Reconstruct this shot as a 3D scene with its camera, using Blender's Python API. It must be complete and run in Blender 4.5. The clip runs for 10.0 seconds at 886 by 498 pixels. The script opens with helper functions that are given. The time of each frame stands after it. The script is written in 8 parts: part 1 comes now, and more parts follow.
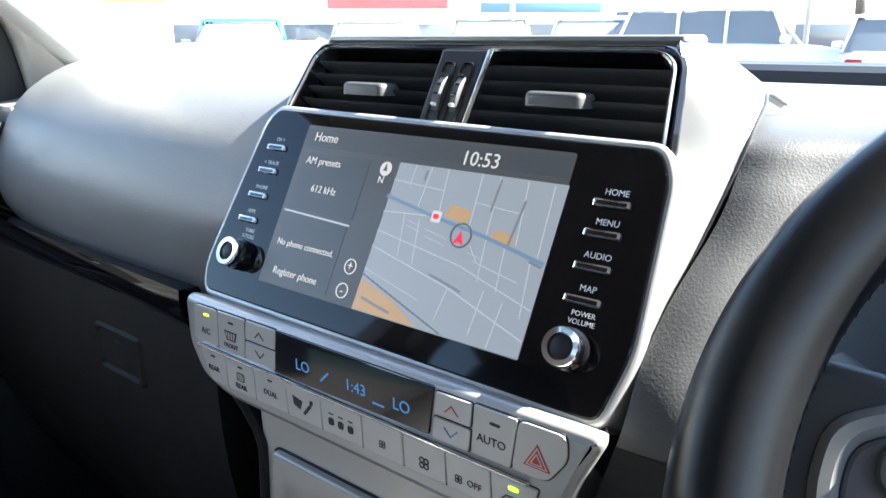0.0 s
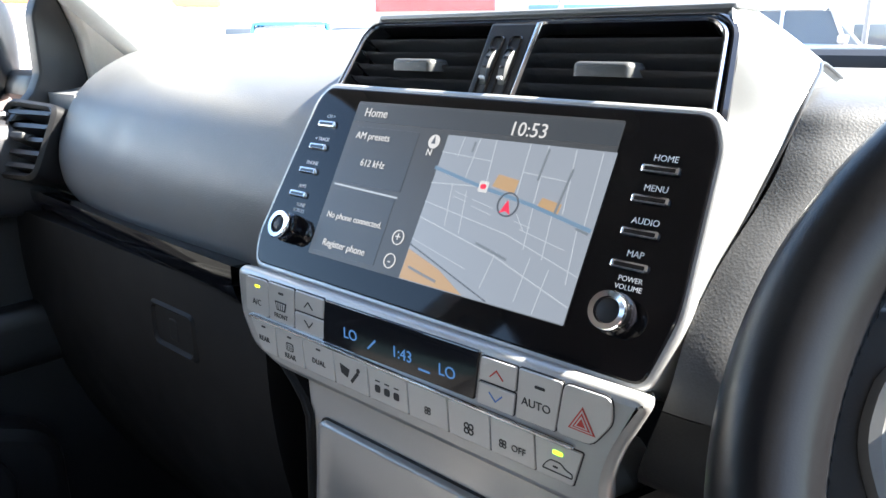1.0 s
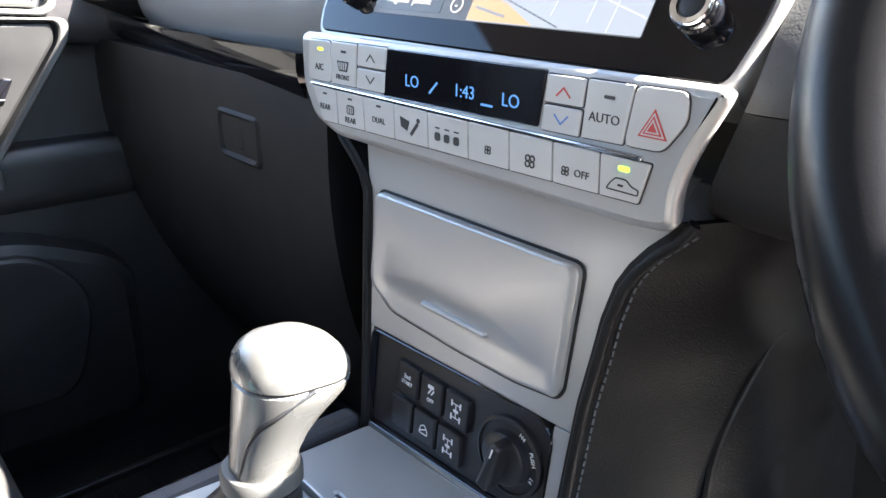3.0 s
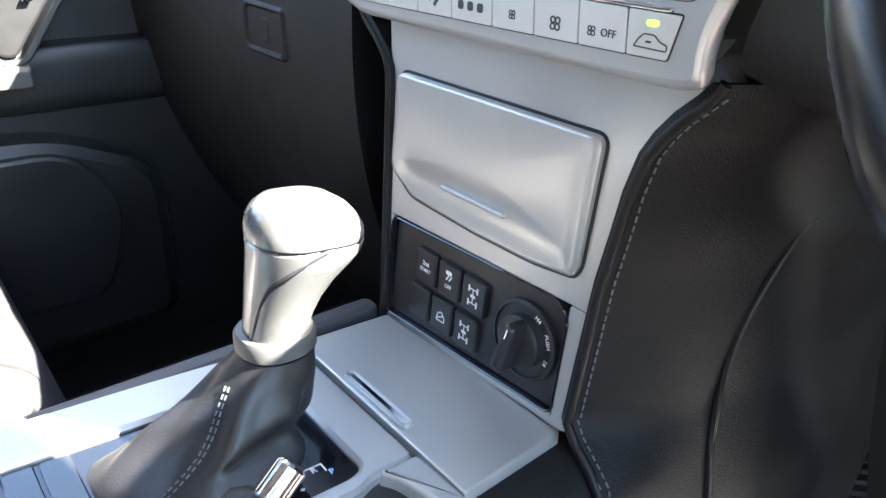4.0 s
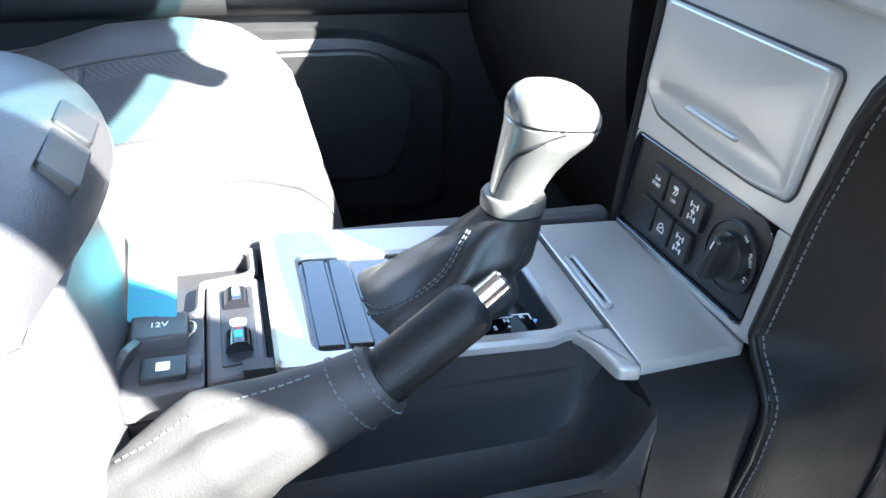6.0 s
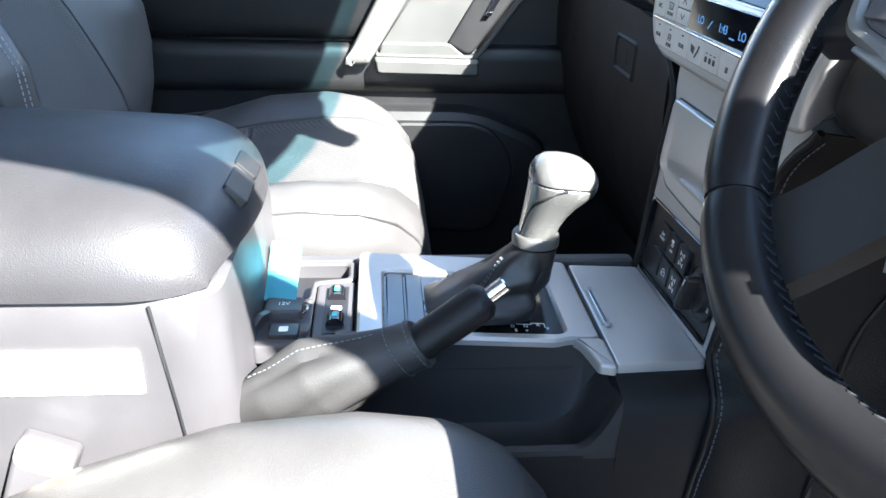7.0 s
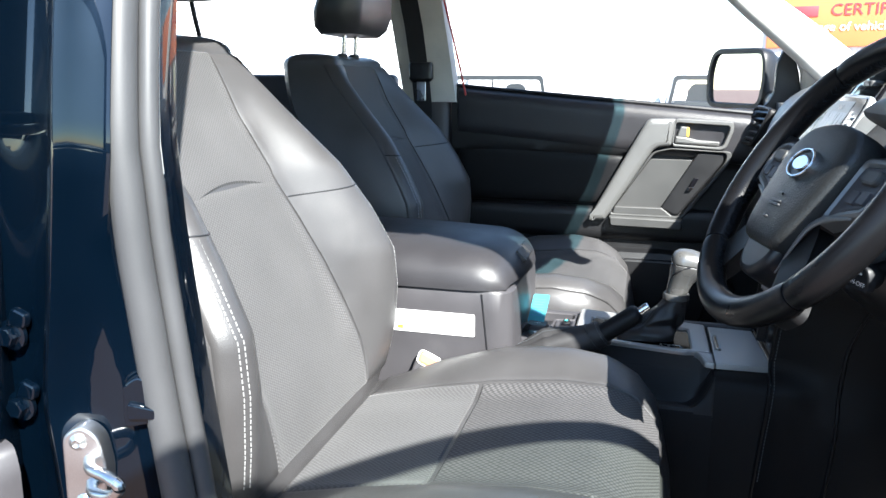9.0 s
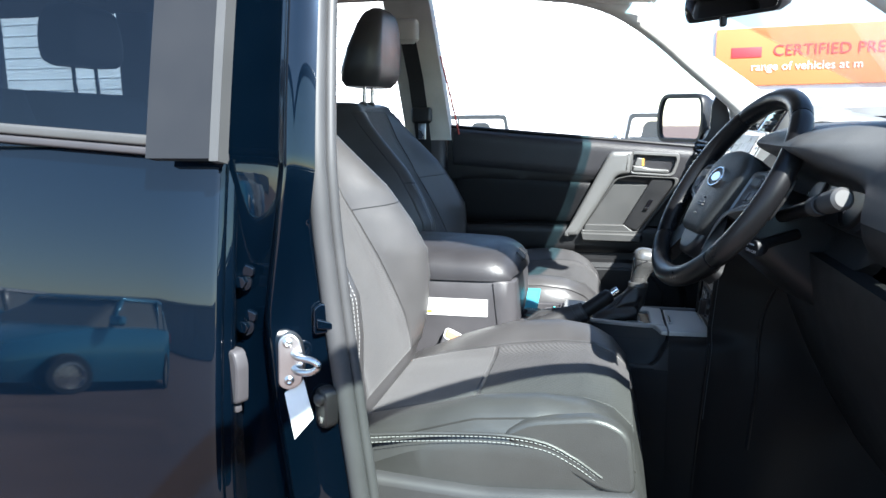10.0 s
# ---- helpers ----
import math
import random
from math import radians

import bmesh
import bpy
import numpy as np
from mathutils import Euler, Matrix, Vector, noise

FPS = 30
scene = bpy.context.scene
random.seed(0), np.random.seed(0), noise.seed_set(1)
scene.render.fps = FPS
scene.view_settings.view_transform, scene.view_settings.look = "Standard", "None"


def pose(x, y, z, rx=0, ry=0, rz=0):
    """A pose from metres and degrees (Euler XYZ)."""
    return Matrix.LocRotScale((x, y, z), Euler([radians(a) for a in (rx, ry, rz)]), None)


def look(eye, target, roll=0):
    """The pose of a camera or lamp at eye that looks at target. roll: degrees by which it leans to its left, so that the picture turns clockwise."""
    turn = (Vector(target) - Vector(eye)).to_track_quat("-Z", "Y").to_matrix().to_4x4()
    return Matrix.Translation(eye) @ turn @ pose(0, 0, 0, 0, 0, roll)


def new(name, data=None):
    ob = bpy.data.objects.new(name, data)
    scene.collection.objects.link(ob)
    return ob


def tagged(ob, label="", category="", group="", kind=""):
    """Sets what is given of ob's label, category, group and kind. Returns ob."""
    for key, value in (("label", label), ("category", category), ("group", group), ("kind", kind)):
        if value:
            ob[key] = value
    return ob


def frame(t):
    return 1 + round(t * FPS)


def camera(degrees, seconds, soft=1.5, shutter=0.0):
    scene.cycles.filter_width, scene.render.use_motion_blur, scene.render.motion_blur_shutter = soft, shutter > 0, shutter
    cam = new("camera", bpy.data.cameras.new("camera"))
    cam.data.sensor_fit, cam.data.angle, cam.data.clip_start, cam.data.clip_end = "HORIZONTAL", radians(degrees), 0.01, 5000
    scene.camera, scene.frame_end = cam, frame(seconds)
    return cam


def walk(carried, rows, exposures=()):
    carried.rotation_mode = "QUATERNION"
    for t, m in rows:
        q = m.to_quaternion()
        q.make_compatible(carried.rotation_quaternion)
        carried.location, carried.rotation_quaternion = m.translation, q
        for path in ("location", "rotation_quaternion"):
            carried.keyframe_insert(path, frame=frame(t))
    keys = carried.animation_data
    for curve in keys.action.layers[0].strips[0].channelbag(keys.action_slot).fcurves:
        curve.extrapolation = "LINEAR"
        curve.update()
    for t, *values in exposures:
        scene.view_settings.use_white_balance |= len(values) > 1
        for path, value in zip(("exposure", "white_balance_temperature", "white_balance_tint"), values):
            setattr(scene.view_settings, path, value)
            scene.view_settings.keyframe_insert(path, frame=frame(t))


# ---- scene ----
cam = camera(62.0, 10.0)
EXPOSURES = [(0, 3.22, 6700, 5), (1.5, 3.46, 6900, 9), (2.5, 4.08, 6950, 10), (3.2, 4.36, 6950, 9), (4.5, 4.82, 6950, 6), (5.5, 4.82, 6550, 3), (7, 3.78, 6400, 5), (8, 2.98, 6400, 7), (8.5, 2.48, 6300, 7), (9, 2.33, 6300, 6), (10, 2.12, 6150, 5)]
PATH = [
    (0, (0.282, -0.285, 1.314), (-0.921, 1.213, 0.759), -0.12),
    (0.5, (0.284, -0.288, 1.309), (-0.974, 1.168, 0.762), -0.27),
    (1, (0.287, -0.293, 1.297), (-1.009, 1.128, 0.750), -0.44),
    (1.5, (0.290, -0.299, 1.273), (-1.024, 1.102, 0.716), -0.23),
    (2, (0.293, -0.297, 1.249), (-1.048, 1.064, 0.659), -0.09),
    (2.5, (0.296, -0.299, 1.227), (-1.066, 1.021, 0.592), 0.34),
    (3, (0.301, -0.301, 1.190), (-1.081, 0.950, 0.465), 1.20),
    (3.2, (0.304, -0.296, 1.180), (-1.085, 0.918, 0.408), 1.33),
    (4.5, (0.318, -0.302, 1.145), (-1.063, 0.831, 0.246), 2.21),
    (5, (0.328, -0.310, 1.142), (-1.061, 0.786, 0.210), 2.64),
    (5.5, (0.349, -0.323, 1.144), (-1.145, 0.530, 0.124), 2.03),
    (5.7, (0.368, -0.325, 1.147), (-1.195, 0.357, 0.102), 2.32),
    (6.8, (0.536, -0.312, 1.204), (-1.221, -0.059, 0.283), 2.38),
    (7, (0.591, -0.297, 1.221), (-1.192, -0.123, 0.333), 2.17),
    (7.5, (0.741, -0.254, 1.271), (-1.127, -0.414, 0.574), 1.79),
    (8, (0.894, -0.201, 1.293), (-0.984, -0.618, 0.746), 1.32),
    (8.5, (1.054, -0.189, 1.290), (-0.825, -0.680, 0.813), 0.39),
    (9, (1.227, -0.217, 1.279), (-0.655, -0.735, 0.842), 0.08),
    (9.5, (1.425, -0.251, 1.292), (-0.467, -0.752, 0.882), 0.18),
    (10, (1.611, -0.231, 1.286), (-0.314, -0.657, 0.949), -0.52),
]
walk(cam, [(t, look(eye, target, roll)) for t, eye, target, roll in PATH], EXPOSURES)

# ---- daylight: clear sky, sun from ahead and the driver's side ----
SUN_FROM = Vector((0.85, 0.68, 1.0)).normalized()
world = bpy.data.worlds.new("sky")
scene.world = world
world.use_nodes = True
sky = world.node_tree.nodes.new("ShaderNodeTexSky")
sky.sky_type = "NISHITA"
sky.sun_disc = False
sky.sun_elevation = math.asin(SUN_FROM.z)
sky.sun_rotation = math.atan2(SUN_FROM.x, SUN_FROM.y)
sky.dust_density, sky.ozone_density = 0.3, 2.0
sky_out = world.node_tree.nodes["Background"]
sky_out.inputs["Strength"].default_value = 0.10
world.node_tree.links.new(sky.outputs["Color"], sky_out.inputs["Color"])
sun = new("sun", bpy.data.lights.new("sun", "SUN"))
sun.data.energy, sun.data.angle, sun.data.color = 5.0, radians(0.53), (1.0, 0.965, 0.92)
sun.matrix_world = look(SUN_FROM * 20, (0, 0, 0))

# ---- materials ----
def material(name, colour, rough=0.5, metal=0.0, grain=0.0, grain_size=900.0, blotch=0.12, blotch_size=14.0,
             rough_var=0.08, coat=0.0, kind="noise", specular=0.5, sheen=0.0, fleck=None):
    """A procedural surface: base colour broken up by broad blotches and fine grain, with fine relief."""
    m = bpy.data.materials.new(name)
    m.use_nodes = True
    n, l = m.node_tree.nodes, m.node_tree.links
    b = n["Principled BSDF"]
    b.inputs["Metallic"].default_value = metal
    b.inputs["Specular IOR Level"].default_value = specular
    b.inputs["Coat Weight"].default_value = coat
    b.inputs["Coat Roughness"].default_value = 0.03
    b.inputs["Sheen Weight"].default_value = sheen
    co = n.new("ShaderNodeTexCoord")
    broad = n.new("ShaderNodeTexNoise")
    broad.inputs["Scale"].default_value = blotch_size
    broad.inputs["Detail"].default_value = 5.0
    l.new(co.outputs["Object"], broad.inputs["Vector"])
    fine = n.new("ShaderNodeTexVoronoi" if kind == "cells" else "ShaderNodeTexNoise")
    fine.inputs["Scale"].default_value = grain_size
    l.new(co.outputs["Object"], fine.inputs["Vector"])
    fine_out = fine.outputs["Distance"] if kind == "cells" else fine.outputs["Fac"]
    if kind == "weave":
        # staggered rows of raised dots, laid along the cloth
        axis, run, flat_, turn, dots = (n.new("ShaderNodeSeparateXYZ"), n.new("ShaderNodeMath"), n.new("ShaderNodeCombineXYZ"),
                                        n.new("ShaderNodeMapping"), n.new("ShaderNodeTexVoronoi"))
        run.operation = "SUBTRACT"
        l.new(co.outputs["Object"], axis.inputs["Vector"])
        l.new(axis.outputs["Z"], run.inputs[0]), l.new(axis.outputs["Y"], run.inputs[1])
        l.new(axis.outputs["X"], flat_.inputs["X"]), l.new(run.outputs["Value"], flat_.inputs["Y"])
        turn.inputs["Rotation"].default_value = (0, 0, math.radians(45))
        l.new(flat_.outputs["Vector"], turn.inputs["Vector"])
        dots.voronoi_dimensions = "2D"
        dots.inputs["Scale"].default_value = grain_size
        dots.inputs["Randomness"].default_value = 0.12
        l.new(turn.outputs["Vector"], dots.inputs["Vector"])
        flip = n.new("ShaderNodeMapRange")
        flip.inputs["From Min"].default_value, flip.inputs["From Max"].default_value = 0.15, 0.6
        flip.inputs["To Min"].default_value, flip.inputs["To Max"].default_value = 1.0, 0.0
        l.new(dots.outputs["Distance"], flip.inputs["Value"])
        fine_out = flip.outputs["Result"]
    ramp = n.new("ShaderNodeMapRange")
    ramp.inputs["From Min"].default_value, ramp.inputs["From Max"].default_value = 0.25, 0.75
    ramp.inputs["To Min"].default_value, ramp.inputs["To Max"].default_value = 1 - blotch, 1 + blotch
    l.new(broad.outputs["Fac"], ramp.inputs["Value"])
    grains = n.new("ShaderNodeMapRange")
    grains.inputs["To Min"].default_value, grains.inputs["To Max"].default_value = 1 - (fleck or blotch * 0.7), 1 + (fleck or blotch * 0.7)
    l.new(fine_out, grains.inputs["Value"])
    both = n.new("ShaderNodeMath")
    both.operation = "MULTIPLY"
    l.new(ramp.outputs["Result"], both.inputs[0]), l.new(grains.outputs["Result"], both.inputs[1])
    mix = n.new("ShaderNodeVectorMath")
    mix.operation = "SCALE"
    mix.inputs[0].default_value = colour
    l.new(both.outputs["Value"], mix.inputs["Scale"])
    l.new(mix.outputs["Vector"], b.inputs["Base Color"])
    rr = n.new("ShaderNodeMapRange")
    rr.inputs["From Min"].default_value, rr.inputs["From Max"].default_value = 0.25, 0.75
    rr.inputs["To Min"].default_value = max(rough - rough_var, 0.02)
    rr.inputs["To Max"].default_value = min(rough + rough_var, 1.0)
    l.new(broad.outputs["Fac"], rr.inputs["Value"])
    l.new(rr.outputs["Result"], b.inputs["Roughness"])
    if grain:
        bump = n.new("ShaderNodeBump")
        bump.inputs["Strength"].default_value = grain
        bump.inputs["Distance"].default_value = 0.00025
        l.new(fine_out, bump.inputs["Height"])
        l.new(bump.outputs["Normal"], b.inputs["Normal"])
    return m


def glowing(name, colour, strength):
    m = bpy.data.materials.new(name)
    m.use_nodes = True
    b = m.node_tree.nodes["Principled BSDF"]
    b.inputs["Base Color"].default_value = (0.01, 0.01, 0.012, 1)
    b.inputs["Emission Color"].default_value = (*colour, 1)
    b.inputs["Emission Strength"].default_value = strength
    b.inputs["Roughness"].default_value = 0.35
    return m


def clear_glass(name, tint=(1, 1, 1), mirror=0.02):
    """A thin pane: mostly see-through, with a sheen that grows at a slant."""
    m = bpy.data.materials.new(name)
    m.use_nodes = True
    n, l = m.node_tree.nodes, m.node_tree.links
    n.remove(n["Principled BSDF"])
    see, shine, mixer, slant, curve = (n.new("ShaderNodeBsdfTransparent"), n.new("ShaderNodeBsdfGlossy"),
                                       n.new("ShaderNodeMixShader"), n.new("ShaderNodeLayerWeight"), n.new("ShaderNodeMath"))
    slant.inputs["Blend"].default_value = 0.5
    curve.operation = "POWER"
    curve.inputs[1].default_value = 4.0
    lift = n.new("ShaderNodeMath")
    lift.operation = "MULTIPLY_ADD"
    lift.inputs[1].default_value, lift.inputs[2].default_value = 0.6, mirror
    see.inputs["Color"].default_value = (*tint, 1)
    shine.inputs["Roughness"].default_value = 0.01
    l.new(slant.outputs["Facing"], curve.inputs[0]), l.new(curve.outputs["Value"], lift.inputs[0])
    l.new(lift.outputs["Value"], mixer.inputs["Fac"])
    l.new(see.outputs["BSDF"], mixer.inputs[1]), l.new(shine.outputs["BSDF"], mixer.inputs[2])
    l.new(mixer.outputs["Shader"], n["Material Output"].inputs["Surface"])
    return m


# Dash skin with windscreen glare lightened into its base colour.
DASH_GLARE = material("soft_dash", (0.15, 0.152, 0.155), 0.40, grain=0.45, grain_size=900, kind="cells")
# The same skin in a darker tone, for the less lit driver side.
DASH_GRAIN_DIM = material("grained_dash", (0.058, 0.059, 0.061), 0.5, grain=0.35, grain_size=800, kind="cells")
# Driver pad skin again, darkened to stand for the shade at its foot.
DASH_SHADED = material("dash_foot", (0.017, 0.017, 0.018), 0.55, specular=0.3, grain=0.4, grain_size=800, kind="cells")
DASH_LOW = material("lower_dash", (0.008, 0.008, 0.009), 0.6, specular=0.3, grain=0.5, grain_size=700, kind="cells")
GAITER = material("gaiter_leather", (0.013, 0.013, 0.015), 0.42, specular=0.5, grain=0.35, grain_size=700, kind="cells")
LEATHER = material("black_leather", (0.0085, 0.0085, 0.0095), 0.42, specular=0.22, grain=0.7, grain_size=950, kind="cells")
KNEE = material("knee_leather", (0.0085, 0.0083, 0.0090), 0.50, specular=0.16, grain=0.8, grain_size=800, kind="cells")
SEAT_SIDE = material("soft_leather", (0.030, 0.029, 0.030), 0.55, specular=0.35, grain=0.5, grain_size=800, kind="cells")
SEAT = material("seat_leather", (0.052, 0.050, 0.051), 0.37, specular=0.6, grain=0.6, grain_size=950, kind="cells")
FABRIC = material("seat_fabric", (0.064, 0.062, 0.063), 0.75, grain=1.0, grain_size=260, kind="weave", sheen=0.1, blotch=0.08, fleck=0.42)
SILVER = material("satin_silver", (0.42, 0.42, 0.415), 0.37, metal=0.54, grain=0.05, blotch=0.04)
SILVER_KEY = material("silver_keys", (0.55, 0.54, 0.52), 0.42, metal=0.45, grain=0.05, blotch=0.04)
CHROME = material("chrome", (0.75, 0.75, 0.76), 0.12, metal=1.0, blotch=0.03, rough_var=0.03)
GLOSS = material("gloss_black", (0.006, 0.006, 0.008), 0.06, blotch=0.05, rough_var=0.03, coat=0.3)
SCREEN_GLASS = material("screen_glass", (0.004, 0.004, 0.005), 0.05, specular=0.28, blotch=0.05, rough_var=0.02)
SHUTTER = material("shutter_gloss", (0.02, 0.021, 0.023), 0.16, blotch=0.05, coat=0.4)
PLASTIC = material("black_plastic", (0.010, 0.010, 0.011), 0.45, grain=0.3, grain_size=900)
SASH = material("satin_black", (0.020, 0.021, 0.024), 0.45, specular=0.25, blotch=0.05)
POD = material("satin_pod", (0.194, 0.197, 0.194), 0.42, metal=0.3, blotch=0.05, grain=0.1)
GLOSSLESS = material("switch_black", (0.013, 0.013, 0.015), 0.38, blotch=0.06)
LACE = material("lacing_thread", (0.013, 0.015, 0.018), 0.7, blotch=0.1, specular=0.1)
DARKTHREAD = material("dark_thread", (0.085, 0.095, 0.105), 0.7, blotch=0.1)
LEATHER_PAD = material("padded_leather", (0.027, 0.026, 0.029), 0.40, grain=0.6, grain_size=950, kind="cells")
WHEEL_SKIN = material("wheel_leather", (0.0070, 0.0070, 0.0080), 0.33, specular=0.25, grain=0.07, grain_size=1500, kind="cells")
HUB_SKIN = material("hub_cover", (0.019, 0.020, 0.020), 0.46, specular=0.45, grain=1.0, grain_size=480, kind="cells")
SOFT_GREY = material("soft_grey", (0.065, 0.065, 0.066), 0.45, blotch=0.05)
TEAL_PAPER = material("tag_paper", (0.05, 0.27, 0.33), 0.7, blotch=0.05)
YELLOW = material("yellow_print", (0.85, 0.62, 0.05), 0.5, blotch=0.05)
ORANGE_PLASTIC = material("orange_plastic", (0.62, 0.36, 0.08), 0.4, blotch=0.05)
BUCKLE_ORANGE = material("buckle_orange", (0.50, 0.24, 0.12), 0.5, blotch=0.05)
TRAY = material("tray_black", (0.022, 0.022, 0.024), 0.5, grain=0.4, grain_size=500)
VENT_BLACK = material("vent_black", (0.045, 0.045, 0.048), 0.35, blotch=0.06)
TRIM = material("grey_trim", (0.050, 0.0475, 0.0515), 0.48, grain=0.3, grain_size=900)
HEADLINER = material("headliner", (0.6, 0.58, 0.54), 0.9, grain=0.6, grain_size=600)
CARPET = material("carpet", (0.009, 0.009, 0.010), 0.95, grain=1.0, grain_size=420, blotch=0.35)
RUBBER = material("rubber_seal", (0.05, 0.05, 0.052), 0.5, grain=0.1)
PAINT = material("blue_paint", (0.0008, 0.0040, 0.0098), 0.34, specular=0.05, metal=0.5, blotch=0.05, coat=1.0, grain=0.02, grain_size=2500)
STEEL = material("bare_steel", (0.6, 0.6, 0.6), 0.3, metal=1.0)
WHITE_INK = material("white_print", (0.75, 0.75, 0.75), 0.6, blotch=0.03)
DARK_INK = material("dark_print", (0.03, 0.03, 0.03), 0.6, blotch=0.03)
RED_INK = material("red_print", (0.5, 0.05, 0.04), 0.5, blotch=0.03)
BLUE_INK = material("blue_print", (0.1, 0.2, 0.5), 0.5, blotch=0.03)
THREAD = material("grey_thread", (0.26, 0.26, 0.26), 0.8, blotch=0.1)
PAPER = material("white_paper", (0.82, 0.82, 0.8), 0.7, blotch=0.03)
CLEAR = clear_glass("clear_glass")
TINTED = clear_glass("tinted_glass", (0.30, 0.34, 0.37), 0.06)

DOOR_GLASS = clear_glass("door_glass", (0.87, 0.915, 0.88), 0.02)
TINT_BAND = clear_glass("tint_band", (0.60, 0.82, 0.87), 0.03)
LED_TEAL = material("teal_lens", (0.05, 0.45, 0.45), 0.3, blotch=0.03)
MIRROR = material("mirror", (0.9, 0.9, 0.9), 0.02, metal=1.0, blotch=0.01, rough_var=0.0)
BELT = material("belt_webbing", (0.015, 0.015, 0.017), 0.6, grain=0.8, grain_size=500)
EDGE_GREY = material("edge_grey", (0.065, 0.065, 0.065), 0.5, blotch=0.08)
# Satin silver darkened to offset sun on the door; wheel trim is simply duller.
SILVER_DIMMED = material("door_silver", (0.165, 0.165, 0.162), 0.42, metal=0.4, blotch=0.05)
# Knob silver with its base colour lowered to offset direct sun.
SILVER_KNOB_DIM = material("knob_silver", (0.19, 0.19, 0.187), 0.27, metal=0.65, blotch=0.05)
SILVER_DULL = material("dull_silver", (0.080, 0.080, 0.079), 0.5, metal=0.4, blotch=0.05)

# ---- mesh helpers ----
def root(name, at, label, category, group="", kind=""):
    """An empty at the base of a thing that carries its parts."""
    ob = new(name)
    ob.location = at
    ob.empty_display_size = 0.02
    return tagged(ob, label, category, group, kind)


def part(name, bm, mat, parent=None, label="", smooth=True, angle=40):
    me = bpy.data.meshes.new(name)
    bmesh.ops.recalc_face_normals(bm, faces=bm.faces)
    if smooth:
        for f in bm.faces:
            f.smooth = len(f.verts) <= 4
        for e in bm.edges:
            if len(e.link_faces) == 2 and e.calc_face_angle(0) > radians(angle):
                e.smooth = False
    bm.to_mesh(me)
    bm.free()
    me.materials.append(mat)
    ob = new(name, me)
    if parent is not None:
        ob.parent = parent
        base = parent
        shift = Vector((0, 0, 0))
        while base is not None:
            shift += base.location
            base = base.parent
        ob.location = -shift
    if label:
        tagged(ob, label)
    return ob


def plain(name, bm, mat, label, category, kind="", group="", smooth=True, angle=40):
    """A thing that is one mesh."""
    return tagged(part(name, bm, mat, None, "", smooth, angle), label, category, group, kind)


def axes(o, u, v):
    """A plane's frame: local x along u, local y along v, local z out of the plane."""
    u, v = Vector(u).normalized(), Vector(v).normalized()
    n = u.cross(v)
    return Matrix(((u.x, v.x, n.x, o[0]), (u.y, v.y, n.y, o[1]), (u.z, v.z, n.z, o[2]), (0, 0, 0, 1)))


def rrect(w, h, r, n=5, x=0.0, y=0.0):
    """A rounded rectangle, counter-clockwise."""
    r = min(r, w / 2 - 1e-5, h / 2 - 1e-5)
    pts = []
    for k, (sx, sy) in enumerate(((1, -1), (1, 1), (-1, 1), (-1, -1))):
        cx, cy = x + sx * (w / 2 - r), y + sy * (h / 2 - r)
        for i in range(n + 1):
            a = radians(-90 + 90 * k + 90 * i / n)
            pts.append((cx + r * math.cos(a), cy + r * math.sin(a)))
    return pts


def rounded(pts, r, n=4):
    """A polygon with its corners rounded."""
    out = []
    for i, p in enumerate(pts):
        p = Vector(p)
        a, b = Vector(pts[i - 1]) - p, Vector(pts[(i + 1) % len(pts)]) - p
        d = min(r, a.length * 0.45, b.length * 0.45)
        p0, p1 = p + a.normalized() * d, p + b.normalized() * d
        for k in range(n + 1):
            t = k / n
            q = p0 * (1 - t) ** 2 + p * 2 * t * (1 - t) + p1 * t * t
            out.append((q.x, q.y))
    return out


def inset(pts, d):
    """The outline moved inwards by d (counter-clockwise outline)."""
    out = []
    k = len(pts)
    for i in range(k):
        a, b, c = Vector(pts[i - 1]), Vector(pts[i]), Vector(pts[(i + 1) % k])
        e0, e1 = (b - a), (c - b)
        e0 = e0.normalized() if e0.length > 1e-9 else e1.normalized()
        e1 = e1.normalized() if e1.length > 1e-9 else e0
        n0, n1 = Vector((-e0.y, e0.x)), Vector((-e1.y, e1.x))
        m = n0 + n1
        m = m / max(m.length_squared / 2, 0.3) if m.length > 1e-6 else n0
        out.append((b.x + m.x * d, b.y + m.y * d))
    return out


def loft(rings, bm=None, caps=True, closed=True):
    """A skin over rings of equally many points."""
    bm = bm or bmesh.new()
    vs = [[bm.verts.new(p) for p in ring] for ring in rings]
    n = len(rings[0])
    for a, b in zip(vs, vs[1:]):
        for i in range(n if closed else n - 1):
            j = (i + 1) % n
            bm.faces.new((a[i], a[j], b[j], b[i]))
    if caps and closed:
        bm.faces.new(list(reversed(vs[0])))
        bm.faces.new(vs[-1])
    return bm


def slab(frame_m, pts, z0, z1, bevel=0.001, bm=None, steps=2):
    """An outline as a solid from z0 to z1 of a frame, with its front edge rounded."""
    rings = [[frame_m @ Vector((x, y, z0)) for x, y in pts]]
    for k in range(steps + 1):
        a = k / steps * math.pi / 2
        q = inset(pts, bevel * (1 - math.cos(a)))
        rings.append([frame_m @ Vector((x, y, z1 - bevel + bevel * math.sin(a))) for x, y in q])
    return loft(rings, bm)


